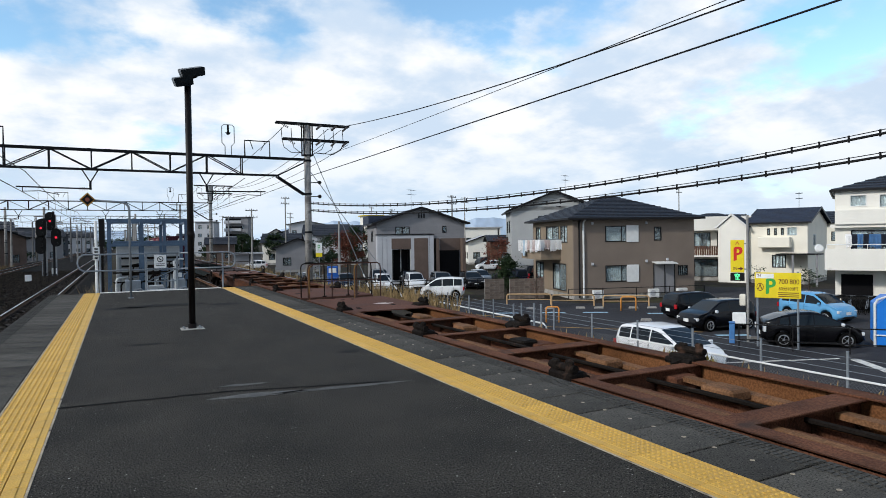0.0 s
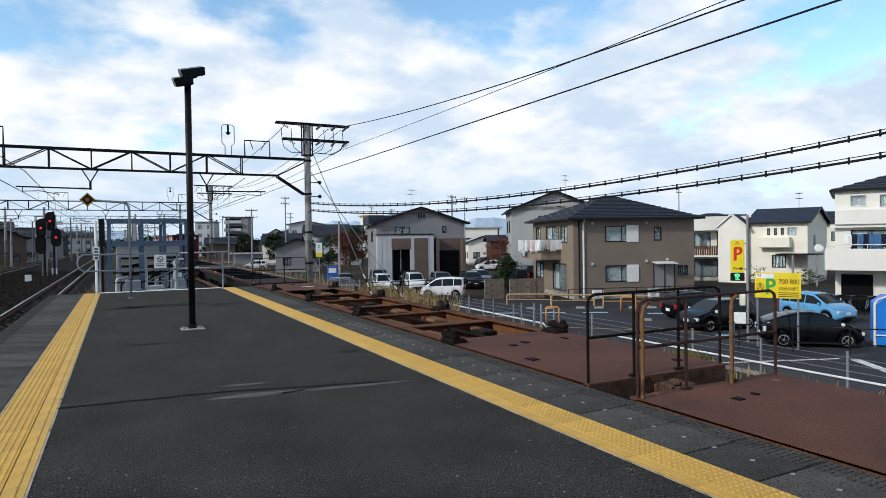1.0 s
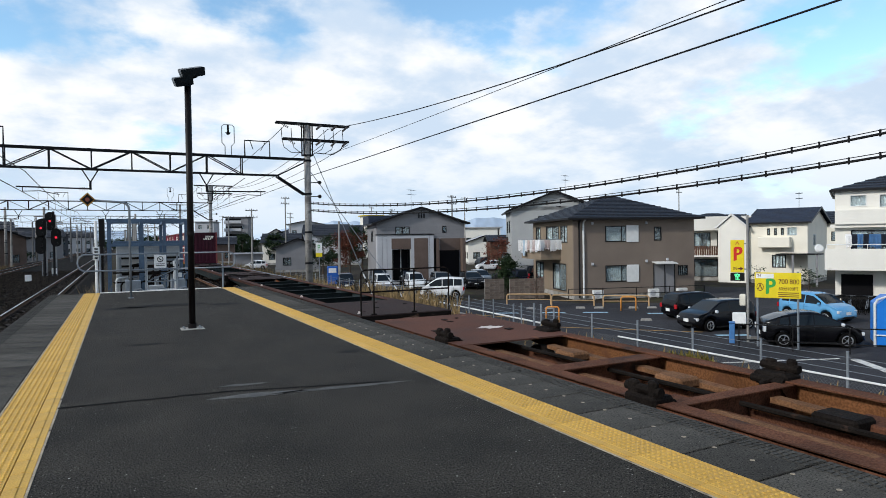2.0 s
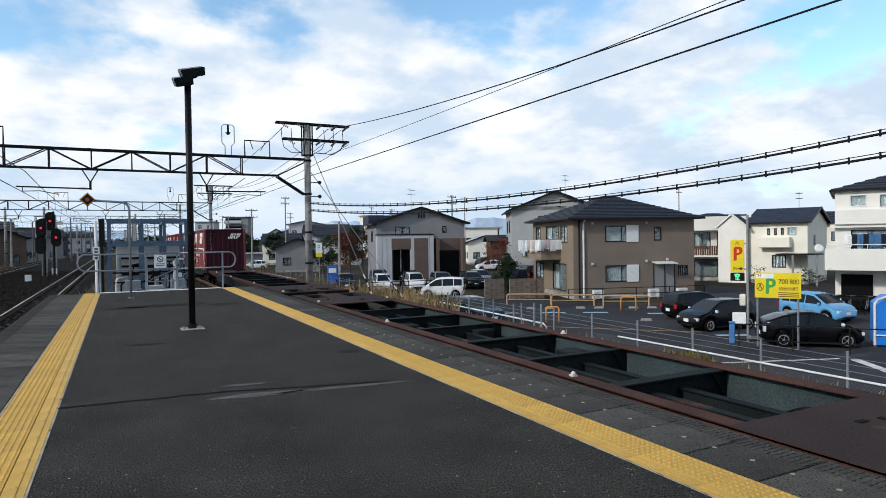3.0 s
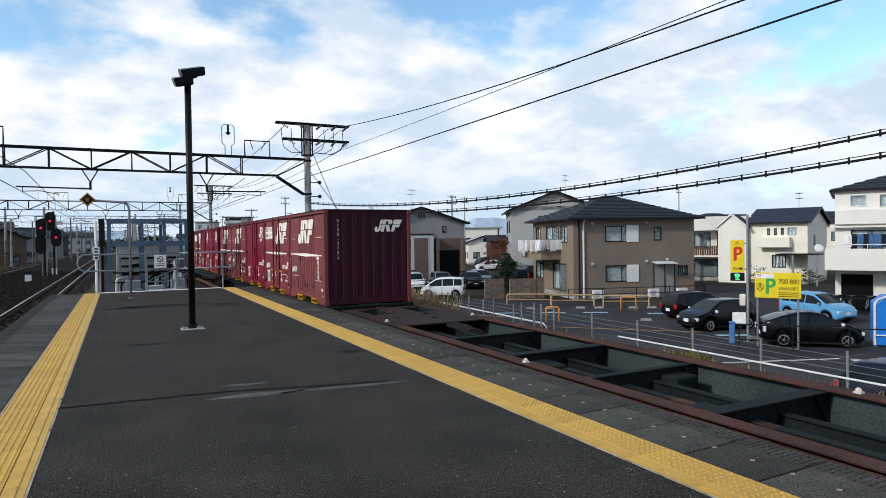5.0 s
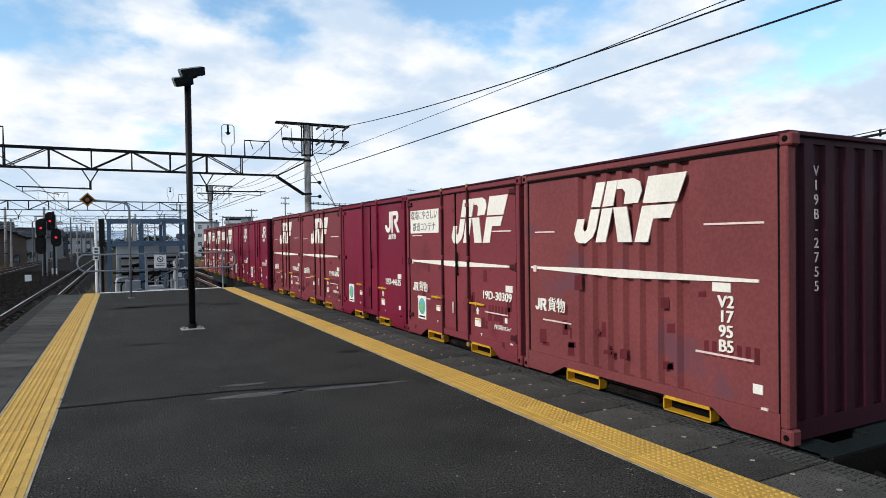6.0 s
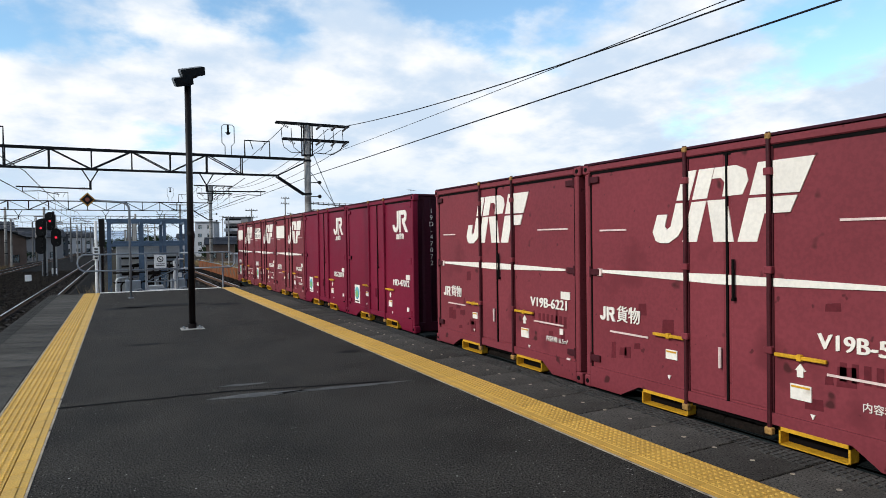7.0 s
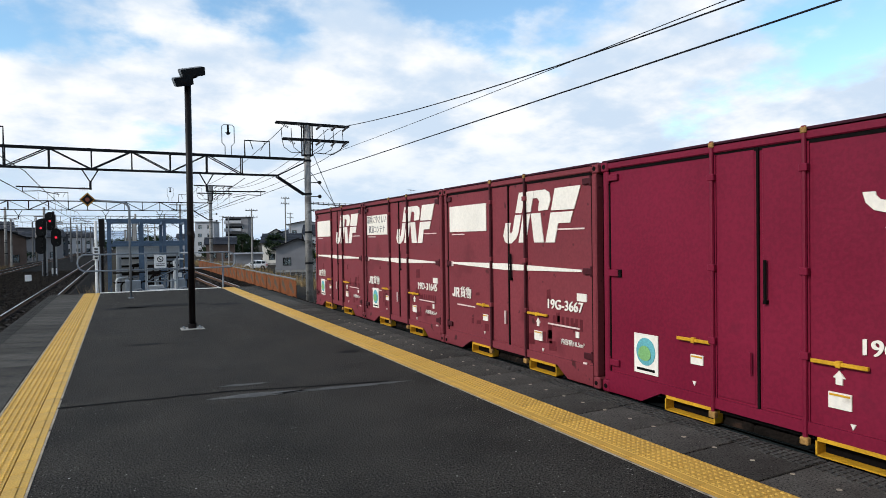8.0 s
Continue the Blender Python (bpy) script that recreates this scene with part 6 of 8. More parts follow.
def brown_house_extras():
    bm = B()
    box(bm, 6.3, 8.05, -0.03, 0.0, 0.30, 2.5, 0.01)
    dr = part("side_door", bm, SIDING_GREY, brown, "grey service door with screen")
    bm = B()
    for x in (6.3, 7.2, 8.0):
        box(bm, x, x + 0.06, -0.06, -0.03, 0.3, 2.5)
    part("door_frame", bm, FRAME_BLACK, dr)
    bm = B()
    prism(bm, [(-0.8, 2.58), (0.0, 2.70), (0.0, 2.64), (-0.8, 2.52)], "x", 6.2, 7.9)
    part("door_canopy", bm, FRAME_WHITE, brown)
    bm = B()
    pipe(bm, [(0.75, -0.5, 5.92), (0.75, -0.1, 5.7), (0.75, -0.06, 5.5), (0.75, -0.06, 0.1)], 0.07, 8)
    part("downpipe", bm, SHUTTER, brown, "white downpipe")
    bm = B()
    pipe(bm, [(0.42, -0.5, 5.92), (0.42, -0.1, 5.7), (0.42, -0.06, 5.5), (0.42, -0.06, 0.1)], 0.06, 8)
    part("downpipe", bm, FRAME_BLACK, brown)
    for x, z in ((1.45, 5.62), (5.75, 5.62), (1.45, 2.6), (5.75, 2.75), (7.45, 2.85)):
        bm = B()
        box(bm, x - 0.09, x + 0.09, -0.12, 0.0, z - 0.1, z + 0.1, 0.03)
        part("vent_hood", bm, SIDING_PALE, brown)
    # balcony on the lit side, in the lighter lit taupe
    bm = B()
    box(bm, -1.6, -1.5, 2.6, 7.6, 2.9, 3.85)
    box(bm, -1.5, 0.0, 2.6, 2.7, 2.9, 3.85)
    box(bm, -1.5, 0.0, 7.5, 7.6, 2.9, 3.85)
    box(bm, -1.5, 0.0, 2.7, 7.5, 2.9, 3.02)
    weld(bm)
    bal = part("balcony", bm, TAUPE_LIT, brown, "balcony parapet in the lit taupe")
    bm = B()
    box(bm, -1.63, -1.47, 2.57, 7.63, 3.86, 3.90)
    part("coping", bm, FRAME_WHITE, bal)
    bm = B()
    rod(bm, (-1.8, 2.4, 4.45), (-1.8, 7.8, 4.45), 0.02, 6)
    for y in (2.7, 7.0):
        rod(bm, (-1.8, y, 3.88), (-1.8, y, 4.48), 0.015, 6)
        rod(bm, (-1.8, y, 3.88), (-1.55, y, 3.88), 0.015, 6)
    part("drying_pole", bm, GALV, bal)
    bm = B()
    rod(bm, (-1.8, 2.4, 4.45), (-0.05, 2.4, 4.45), 0.02, 6)
    part("drying_pole", bm, GALV, bal)


brown_house_extras()
HM = pose(HX, HY, GROUND, 0, 0, -HT_DEG)
CLOTH = [M("cloth_white", (0.84, 0.84, 0.84), 0.9), M("cloth_blue", (0.50, 0.62, 0.72), 0.9), M("cloth_pink", (0.66, 0.56, 0.54), 0.9), M("cloth_dark", (0.03, 0.035, 0.05), 0.9), M("cloth_denim", (0.10, 0.22, 0.42), 0.9)]


def hung_cloth(m, w, h, mat, label, seed):
    rnd = random.Random(seed)
    bm = B()
    k, rows = 10, 6
    grid = []
    for j in range(rows + 1):
        row = []
        for i in range(k + 1):
            u = i / k - 0.5
            sag = 0.05 * math.sin(i * 1.9 + seed) * j / rows
            flare = 1 + 0.12 * math.sin(seed + j * 0.5)
            row.append(bm.verts.new((u * w * flare, sag + 0.02, -h * j / rows + (0.04 * math.sin(i * 1.3 + seed) if j == rows else 0))))
        grid.append(row)
    for a, b in zip(grid, grid[1:]):
        for i in range(k):
            bm.faces.new((a[i], a[i + 1], b[i + 1], b[i]))
    r = bmesh.ops.solidify(bm, geom=bm.faces[:], thickness=0.015)
    return solid("laundry", bm, mat, label, "laundry", group="laundry on the balcony", m=m, smooth=True)


for i in range(9):
    y = 2.5 + i * 0.63
    hung_cloth(HM @ Matrix.Translation((-1.83, y, 4.46)) @ Matrix.Rotation(radians(-90), 4, "Z"), 0.64, (0.85, 0.95, 0.9, 1.0, 0.85, 0.95, 1.3, 1.05, 0.9)[i], CLOTH[(0, 0, 2, 0, 2, 0, 1, 0, 0)[i]], "pale washing hung over a house balcony", i)
for i in range(4):
    hung_cloth(HM @ Matrix.Translation((-1.62 + i * 0.46, 2.38, 4.46)), 0.48, (0.85, 0.75, 0.9, 0.8)[i], CLOTH[(0, 2, 0, 0)[i]], "pale washing hung at the balcony end", 20 + i)

# the grey gabled house behind the small car park
gray = house("grey sided two-storey house with dark gabled roof", 24.3, 62.6, 13.9, 9.6, 8.5, 6.35, SIDING_GREY, "gable_y", TILE_BLUE, 1.75, 0.5,
             front=[(2.0, 3.55, 5.08, 6.0, "half"), (7.15, 7.6, 5.3, 6.05, "dark")], left=[(3, 4.5, 4.4, 5.6, "")])


def gray_extras():
    for k in range(17):
        bm = B()
        z = 0.5 + 0.34 * k
        box(bm, 0.004, 9.596, -0.012, 0.001, z, z + 0.012)
        part("siding_course", bm, SIDING_SEAM, gray)
    bm = B()
    wall_with_holes(bm, 6.0, 0.0, 5.1, 0.25, [(1.55, 3.5, 0.3, 3.6)])
    box(bm, 0, 0.25, 0.25, 1.2, 0, 5.1)
    box(bm, 5.75, 6.0, 0.25, 1.2, 0, 5.1)
    f = part("porch_front", bm, SIDING_PALE, gray, "pale grey projecting front")
    f.matrix_basis = Matrix.Translation((-0.1, -1.2, 0))
    # board joints of the pale siding
    for x in (0.5, 1.0, 5.55):
        bm = B()
        box(bm, x, x + 0.03, -0.012, -0.003, 0.1, 5.05)
        part("siding_joint", bm, SIDING_GREY, f)
    bm = B()
    box(bm, 1.5, 3.55, -0.02, 0.0, 3.62, 4.75)
    box(bm, 3.9, 5.4, -0.02, 0.0, 0.2, 4.75)
    pn = parts_of("brown_panel", bm, SIDING_BROWN, f, "brown board panels")
    bm = B()
    box(bm, -0.08, 6.08, -0.08, 1.2, 5.1, 5.2)
    part("coping", bm, FRAME_BLACK, f)
    bm = B()
    box(bm, 6.9, 9.4, -0.06, -0.004, 3.4, 4.7)
    part("brown_band", bm, SIDING_BROWN, gray)
    # flat near-black sheet paints the entrance's shade
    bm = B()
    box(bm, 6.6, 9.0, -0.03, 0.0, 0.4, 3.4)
    part("entrance_recess", bm, ROOM_SHADE, gray)
    bm = B()
    for x in (6.2, 9.1):
        box(bm, x, x + 0.35, -1.1, -0.1, 0.0, 4.7)
    parts_of("entrance_pier", bm, SIDING_BROWN, gray)
    # near-black sheet paints the dark behind the glazing
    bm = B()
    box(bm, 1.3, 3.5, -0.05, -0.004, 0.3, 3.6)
    pc = part("french_window", bm, ROOM_SHADE, gray)
    for x in (1.7, 2.5, 3.3):
        bm = B()
        box(bm, x, x + 0.08, -0.10, -0.055, 0.3, 3.55)
        part("window_stile", bm, FRAME_WHITE if x == 2.5 else FRAME_BLACK, pc)
    bm = B()
    box(bm, -0.6, 2.0, 2.0, 7.5, 6.4, 7.3)
    prism(bm, [(-0.6, 6.45), (2.2, 6.45), (2.2, 7.35)], "y", 2.0, 7.5)
    part("side_roof", bm, TILE_BLUE, gray)
    bm = B()
    for k in range(3):
        box(bm, 4.5 + k * 0.28, 4.66 + k * 0.28, -0.05, -0.004, 6.9, 7.4)
    parts_of("gable_vent", bm, FRAME_BLACK, gray)


gray_extras()
antenna(29.0, 64.0, GROUND + 8.0, 2.2)
# houses behind and beside
gray2 = house("tall grey rendered house with dark gabled roof", 38.2, 57.9, 29.4, 9.5, 9.0, 7.6, WALL_GREYGREEN, "gable_y", TILE_DARK, 2.1, 0.5, front=[(2.9, 4.2, 6.0, 7.0, ""), (4.9, 5.4, 8.0, 8.01, "dark")], left=[(2, 4, 5.2, 6.6, "half"), (5.5, 7.5, 5.2, 6.6, ""), (3, 6, 1.0, 2.8, "")])
bm = B()
for z in (2.9, 4.75):
    for k in range(14):
        box(bm, -1.1, -1.05, 5.5 + k * 0.24, 5.55 + k * 0.24, z, z + 1.0)
    box(bm, -1.12, -1.03, 5.4, 9.0, z + 1.0, z + 1.07)
    box(bm, -1.12, 0.0, 5.4, 9.0, z - 0.1, z)
part("balcony_rail", bm, FRAME_BLACK, gray2, "black balcony railing")
antenna(44.5, 56.5, GROUND + 9.4, 2.2)
white2 = house("white rendered house with dark slate gabled roof", 54.2, 40.7, 70.0, 5.0, 7.5, 5.75, WALL_CREAM, "gable_x", TILE_BLUE, 1.45, 0.35,
               front=[(1.6, 1.85, 4.55, 5.2, "dark"), (2.2, 2.45, 4.55, 5.2, "dark"), (2.78, 3.03, 4.55, 5.2, "dark"), (3.3, 4.15, 4.5, 5.3, "white"), (2.0, 3.2, 1.5, 2.7, "grid")], right=[(2, 3, 3.5, 4.6, "white")], left_m=WALL_WHITE)
bm = B()
prism(bm, [(0, 0), (2.6, 0), (2.6, 5.4), (1.3, 6.5), (0, 5.4)], "y", -1.2, 1.4)
wing = part("front_wing", bm, WALL_WHITE, white2)
wing.matrix_basis = Matrix.Translation((-2.65, 0.4, 0))
bm = B()
for a, b in (((-0.25, 5.22), (1.3, 6.55)), ((2.85, 5.22), (1.3, 6.55))):
    beam(bm, (a[0], -1.35, a[1] + 0.1), (b[0], -1.35, b[1] + 0.1), 0.06, 0.18)
parts_of("barge_board", bm, FRAME_WHITE, wing)
bm = B()
slope(bm, (-0.25, -1.3, 5.36), (-0.25, 1.4, 5.36), (1.3, -1.3, 6.68), (1.3, 1.4, 6.68), 8)
slope(bm, (2.85, 1.4, 5.36), (2.85, -1.3, 5.36), (1.3, 1.4, 6.68), (1.3, -1.3, 6.68), 8)
weld(bm)
part("wing_roof", bm, TILE_BLUE, wing)
bm = B()
box(bm, 1.0, 3.7, -0.8, 0.0, 3.4, 4.35, 0.03)
part("bay", bm, WALL_CREAM, white2)
bm = B()
box(bm, 2.9, 6.3, -2.2, 0.0, 2.75, 2.86)
cp = part("carport_roof", bm, FRAME_BLACK, white2, "grey carport roof on posts")
for x in (4.2, 6.1):
    bm = B()
    box(bm, x, x + 0.16, -2.15, -2.0, 0.0, 2.75)
    part("carport_post", bm, SIDING_GREY, cp)
white3 = house("white three-storey house with balconies and a garage", 38.7, 23.2, 60.0, 9.0, 9.0, 7.25, WALL_WHITE, "hip", TILE_DARK, 1.5, 0.2, front=[(0.75, 1.6, 6.2, 6.9, "white"), (2.2, 3.2, 6.1, 6.9, "white"), (0.8, 2.9, 3.0, 4.8, "half"), (2.5, 3.3, 0.6, 1.9, "white")], rows=8)
bm = B()
box(bm, -0.5, 8.0, -1.6, -1.48, 2.45, 3.7)
box(bm, -0.5, -0.38, -1.48, 0.6, 2.45, 3.7)
box(bm, -0.38, 8.0, -1.48, 0.0, 2.45, 2.6)
b3 = part("balcony", bm, WALL_WHITE, white3, "white balcony parapet")
bm = B()
rod(bm, (-0.4, -1.54, 3.95), (8.0, -1.54, 3.95), 0.03, 6)
for k in range(9):
    rod(bm, (-0.4 + k, -1.54, 3.7), (-0.4 + k, -1.54, 3.95), 0.02, 6)
part("balcony_rail", bm, STEEL_WHITE, b3)
bm = B()
box(bm, -0.25, 6.0, -0.35, 0.0, 4.95, 5.15)
box(bm, 0.0, 6.0, -0.5, 0.0, 5.15, 6.0)
part("upper_balcony", bm, WALL_WHITE, white3)
# no opening is cut: a near-black sheet paints the garage's shade
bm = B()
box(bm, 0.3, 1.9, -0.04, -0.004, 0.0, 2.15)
part("garage_opening", bm, ROOM_SHADE, white3, "near-black sheet painted as the shade of an open garage")
bm = B()
bmesh.ops.create_cone(bm, cap_ends=True, segments=18, radius1=0.27, radius2=0.20, depth=0.08, matrix=Matrix.Translation((-0.75, -1.7, 3.75)) @ Matrix.Rotation(radians(70), 4, "X") @ Matrix.Rotation(radians(25), 4, "Y"))
part("satellite_dish", bm, FRAME_WHITE, white3, "white satellite dish")
W3 = pose(38.7, 23.2, GROUND, 0, 0, -60)
for i in range(7):
    hung_cloth(W3 @ Matrix.Translation((0.7 + i * 0.28, -1.3, 4.55)), 0.3, 0.75 + 0.1 * (i % 2), CLOTH[(0, 3, 4, 3, 4, 4, 3)[i]], "dark clothes drying on a white balcony", i + 20)
timber = house("white flat-roofed house with timber balcony behind the taupe house", 52.3, 46.2, 45.0, 5.6, 6.0, 6.1, WALL_WHITE, "flat", SIDING_PALE, 0.4, 0.3, front=[(0.4, 2.0, 3.2, 4.9, "half"), (2.6, 4.6, 3.2, 4.9, ""), (0.4, 4.8, 0.4, 2.2, "dark")])
bm = B()
box(bm, 0.2, 5.6, -1.3, -1.2, 5.1, 6.5, 0.02)
box(bm, 0.2, 0.3, -1.2, 0.0, 5.1, 6.5)
box(bm, 0.3, 5.6, -1.2, 0.0, 5.1, 5.2)
part("upper_parapet", bm, WALL_WHITE, timber, "white roof terrace parapet")
bm = B()
box(bm, 0.0, 5.6, -1.3, 0.0, 2.45, 2.62)
tb = part("balcony_slab", bm, WALL_WHITE, timber)
for i in range(26):
    bm = B()
    box(bm, 0.02 + i * 0.215, 0.19 + i * 0.215, -1.28, -1.24, 2.62, 3.5)
    part("balcony_slat", bm, WOOD_RED, tb, "brown timber slat")
bm = B()
box(bm, 0.0, 5.6, -1.31, -1.21, 3.505, 3.57)
part("balcony_rail", bm, WOOD_RED, tb)
for x in (0.1, 2.7, 5.4):
    bm = B()
    box(bm, x, x + 0.14, -1.25, -1.11, 0.0, 2.45)
    part("balcony_post", bm, SIDING_PALE, tb)


# ---- the town further off ----
def far_house(x, y, turn, w, d, h, mat, roof, rm, rise, label, z=None):
    wins = []
    k = max(1, int(w / 2.6))
    for s in range(k):
        for f in range(int(h / 2.8)):
            c = w * (s + 0.5) / k
            wins.append((c - 0.6, c + 0.6, 1.0 + 2.7 * f, 2.2 + 2.7 * f, "dark"))
    k = max(1, int(d / 3))
    lw = [(d * (s + 0.5) / k - 0.6, d * (s + 0.5) / k + 0.6, 1.0 + 2.7 * f, 2.2 + 2.7 * f, "dark") for s in range(k) for f in range(int(h / 2.8))]
    return house(label, x, y, turn, w, d, h, mat, roof, rm, rise, 0.5, front=wins, left=lw, rows=6, z=z)


def far_balconies(t, w, floors):
    for f in range(1, floors):
        bm = B()
        box(bm, -0.2, w * 0.72, -1.3, -1.15, 2.7 * f + 0.3, 2.7 * f + 1.3)
        box(bm, -0.2, w * 0.72, -1.15, 0.0, 2.7 * f + 0.2, 2.7 * f + 0.32)
        part("balcony", bm, SIDING_PALE, t)
        # flat near-black strip painted for the shade at the back of the balcony
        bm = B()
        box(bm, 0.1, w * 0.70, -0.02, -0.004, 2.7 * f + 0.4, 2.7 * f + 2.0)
        part("balcony_recess", bm, ROOM_SHADE, t)


for row in FAR_HOUSES:
    far = far_house(*row)
    if "grey apartment" in row[10]:
        far_balconies(far, row[3], int(row[5] / 2.8) + 1)

# ---- vehicles ----
TYRE = M("tyre", (0.006, 0.006, 0.006), 0.9, 0, 0.2, 6, 60, 0.1)
RIM = M("alloy_rim", (0.42, 0.43, 0.45), 0.35, 0.8, 0.1, 6, 60, 0.02)
CAR_GLASS = M("car_glass", (0.010, 0.014, 0.018), 0.06, 0, 0.1, 2, 30, 0.0)
CAR_GLASS.node_tree.nodes["Principled BSDF"].inputs["Specular IOR Level"].default_value = 0.14
TAIL = M("tail_lamp", (0.35, 0.01, 0.015), 0.2, 0, 0.1, 6, 30, 0.0)
HEAD = M("head_lamp", (0.70, 0.72, 0.74), 0.12, 0.2, 0.1, 6, 30, 0.0)
CAR_STYLES = {
    # belt, roof line (along the length, height), windscreen, rear window, side windows
    "hatch": (0.61, [(-0.5, 0.38), (-0.495, 0.58), (-0.475, 0.72), (-0.43, 0.91), (-0.38, 0.965), (-0.2, 1.0), (0.0, 0.995), (0.10, 0.955), (0.30, 0.66), (0.35, 0.63), (0.44, 0.56), (0.485, 0.46), (0.5, 0.30)], (0.09, 0.30), (-0.475, -0.42), ((-0.41, -0.28), (-0.265, -0.03), (-0.015, 0.235))),
    "van": (0.57, [(-0.5, 0.34), (-0.497, 0.60), (-0.482, 0.88), (-0.45, 0.965), (-0.2, 1.0), (0.03, 0.985), (0.14, 0.94), (0.37, 0.62), (0.45, 0.54), (0.488, 0.45), (0.5, 0.30)], (0.13, 0.37), (-0.497, -0.475), ((-0.45, -0.27), (-0.255, -0.01), (0.005, 0.29))),
    "wagon": (0.61, [(-0.5, 0.38), (-0.495, 0.58), (-0.46, 0.80), (-0.41, 0.94), (-0.2, 1.0), (0.0, 0.985), (0.08, 0.95), (0.28, 0.66), (0.42, 0.58), (0.485, 0.46), (0.5, 0.30)], (0.07, 0.28), (-0.485, -0.42), ((-0.42, -0.27), (-0.255, -0.04), (-0.025, 0.215))),
    "fastback": (0.62, [(-0.5, 0.44), (-0.492, 0.66), (-0.465, 0.735), (-0.30, 0.90), (-0.12, 0.985), (-0.02, 1.0), (0.07, 0.97), (0.34, 0.64), (0.44, 0.54), (0.485, 0.44), (0.5, 0.30)], (0.06, 0.33), (-0.45, -0.25), ((-0.34, -0.25), (-0.235, -0.01), (0.005, 0.26))),
    "minivan": (0.60, [(-0.5, 0.36), (-0.495, 0.60), (-0.47, 0.82), (-0.42, 0.94), (-0.2, 1.0), (0.0, 0.985), (0.08, 0.95), (0.34, 0.62), (0.44, 0.54), (0.488, 0.45), (0.5, 0.30)], (0.075, 0.335), (-0.49, -0.44), ((-0.42, -0.27), (-0.255, -0.03), (-0.015, 0.255))),
    "kei": (0.55, [(-0.5, 0.34), (-0.497, 0.58), (-0.486, 0.90), (-0.46, 0.97), (-0.2, 1.0), (0.1, 0.985), (0.19, 0.95), (0.34, 0.62), (0.44, 0.56), (0.488, 0.46), (0.5, 0.30)], (0.18, 0.34), (-0.497, -0.48), ((-0.46, -0.28), (-0.265, 0.0), (0.015, 0.27))),
}


def car_paint(name, c):
    m = M(name, c, 0.16, 0.0, 0.05, 1.0, 60, 0.0)
    m.node_tree.nodes["Principled BSDF"].inputs["Specular IOR Level"].default_value = 0.22 if max(c) < 0.1 else 0.45
    return m


PAINT = {"white": car_paint("paint_white", (0.66, 0.67, 0.68)), "black": car_paint("paint_black", (0.004, 0.004, 0.005)), "navy": car_paint("paint_navy", (0.006, 0.010, 0.022)), "blue": car_paint("paint_light_blue", (0.10, 0.30, 0.52)), "silver": car_paint("paint_silver", (0.40, 0.41, 0.43)), "grey": car_paint("paint_grey", (0.12, 0.13, 0.14))}


def ease_line(pts, f):
    """Height at f on a line of points with softened corners."""
    def lin(q):
        q = min(max(q, pts[0][0]), pts[-1][0])
        for (a, za), (b, zb) in zip(pts, pts[1:]):
            if q <= b:
                return za + (zb - za) * (q - a) / (b - a)
        return pts[-1][1]
    if abs(f) > 0.47:
        return lin(f)
    return (lin(f - 0.022) + 2 * lin(f) + lin(f + 0.022)) / 4


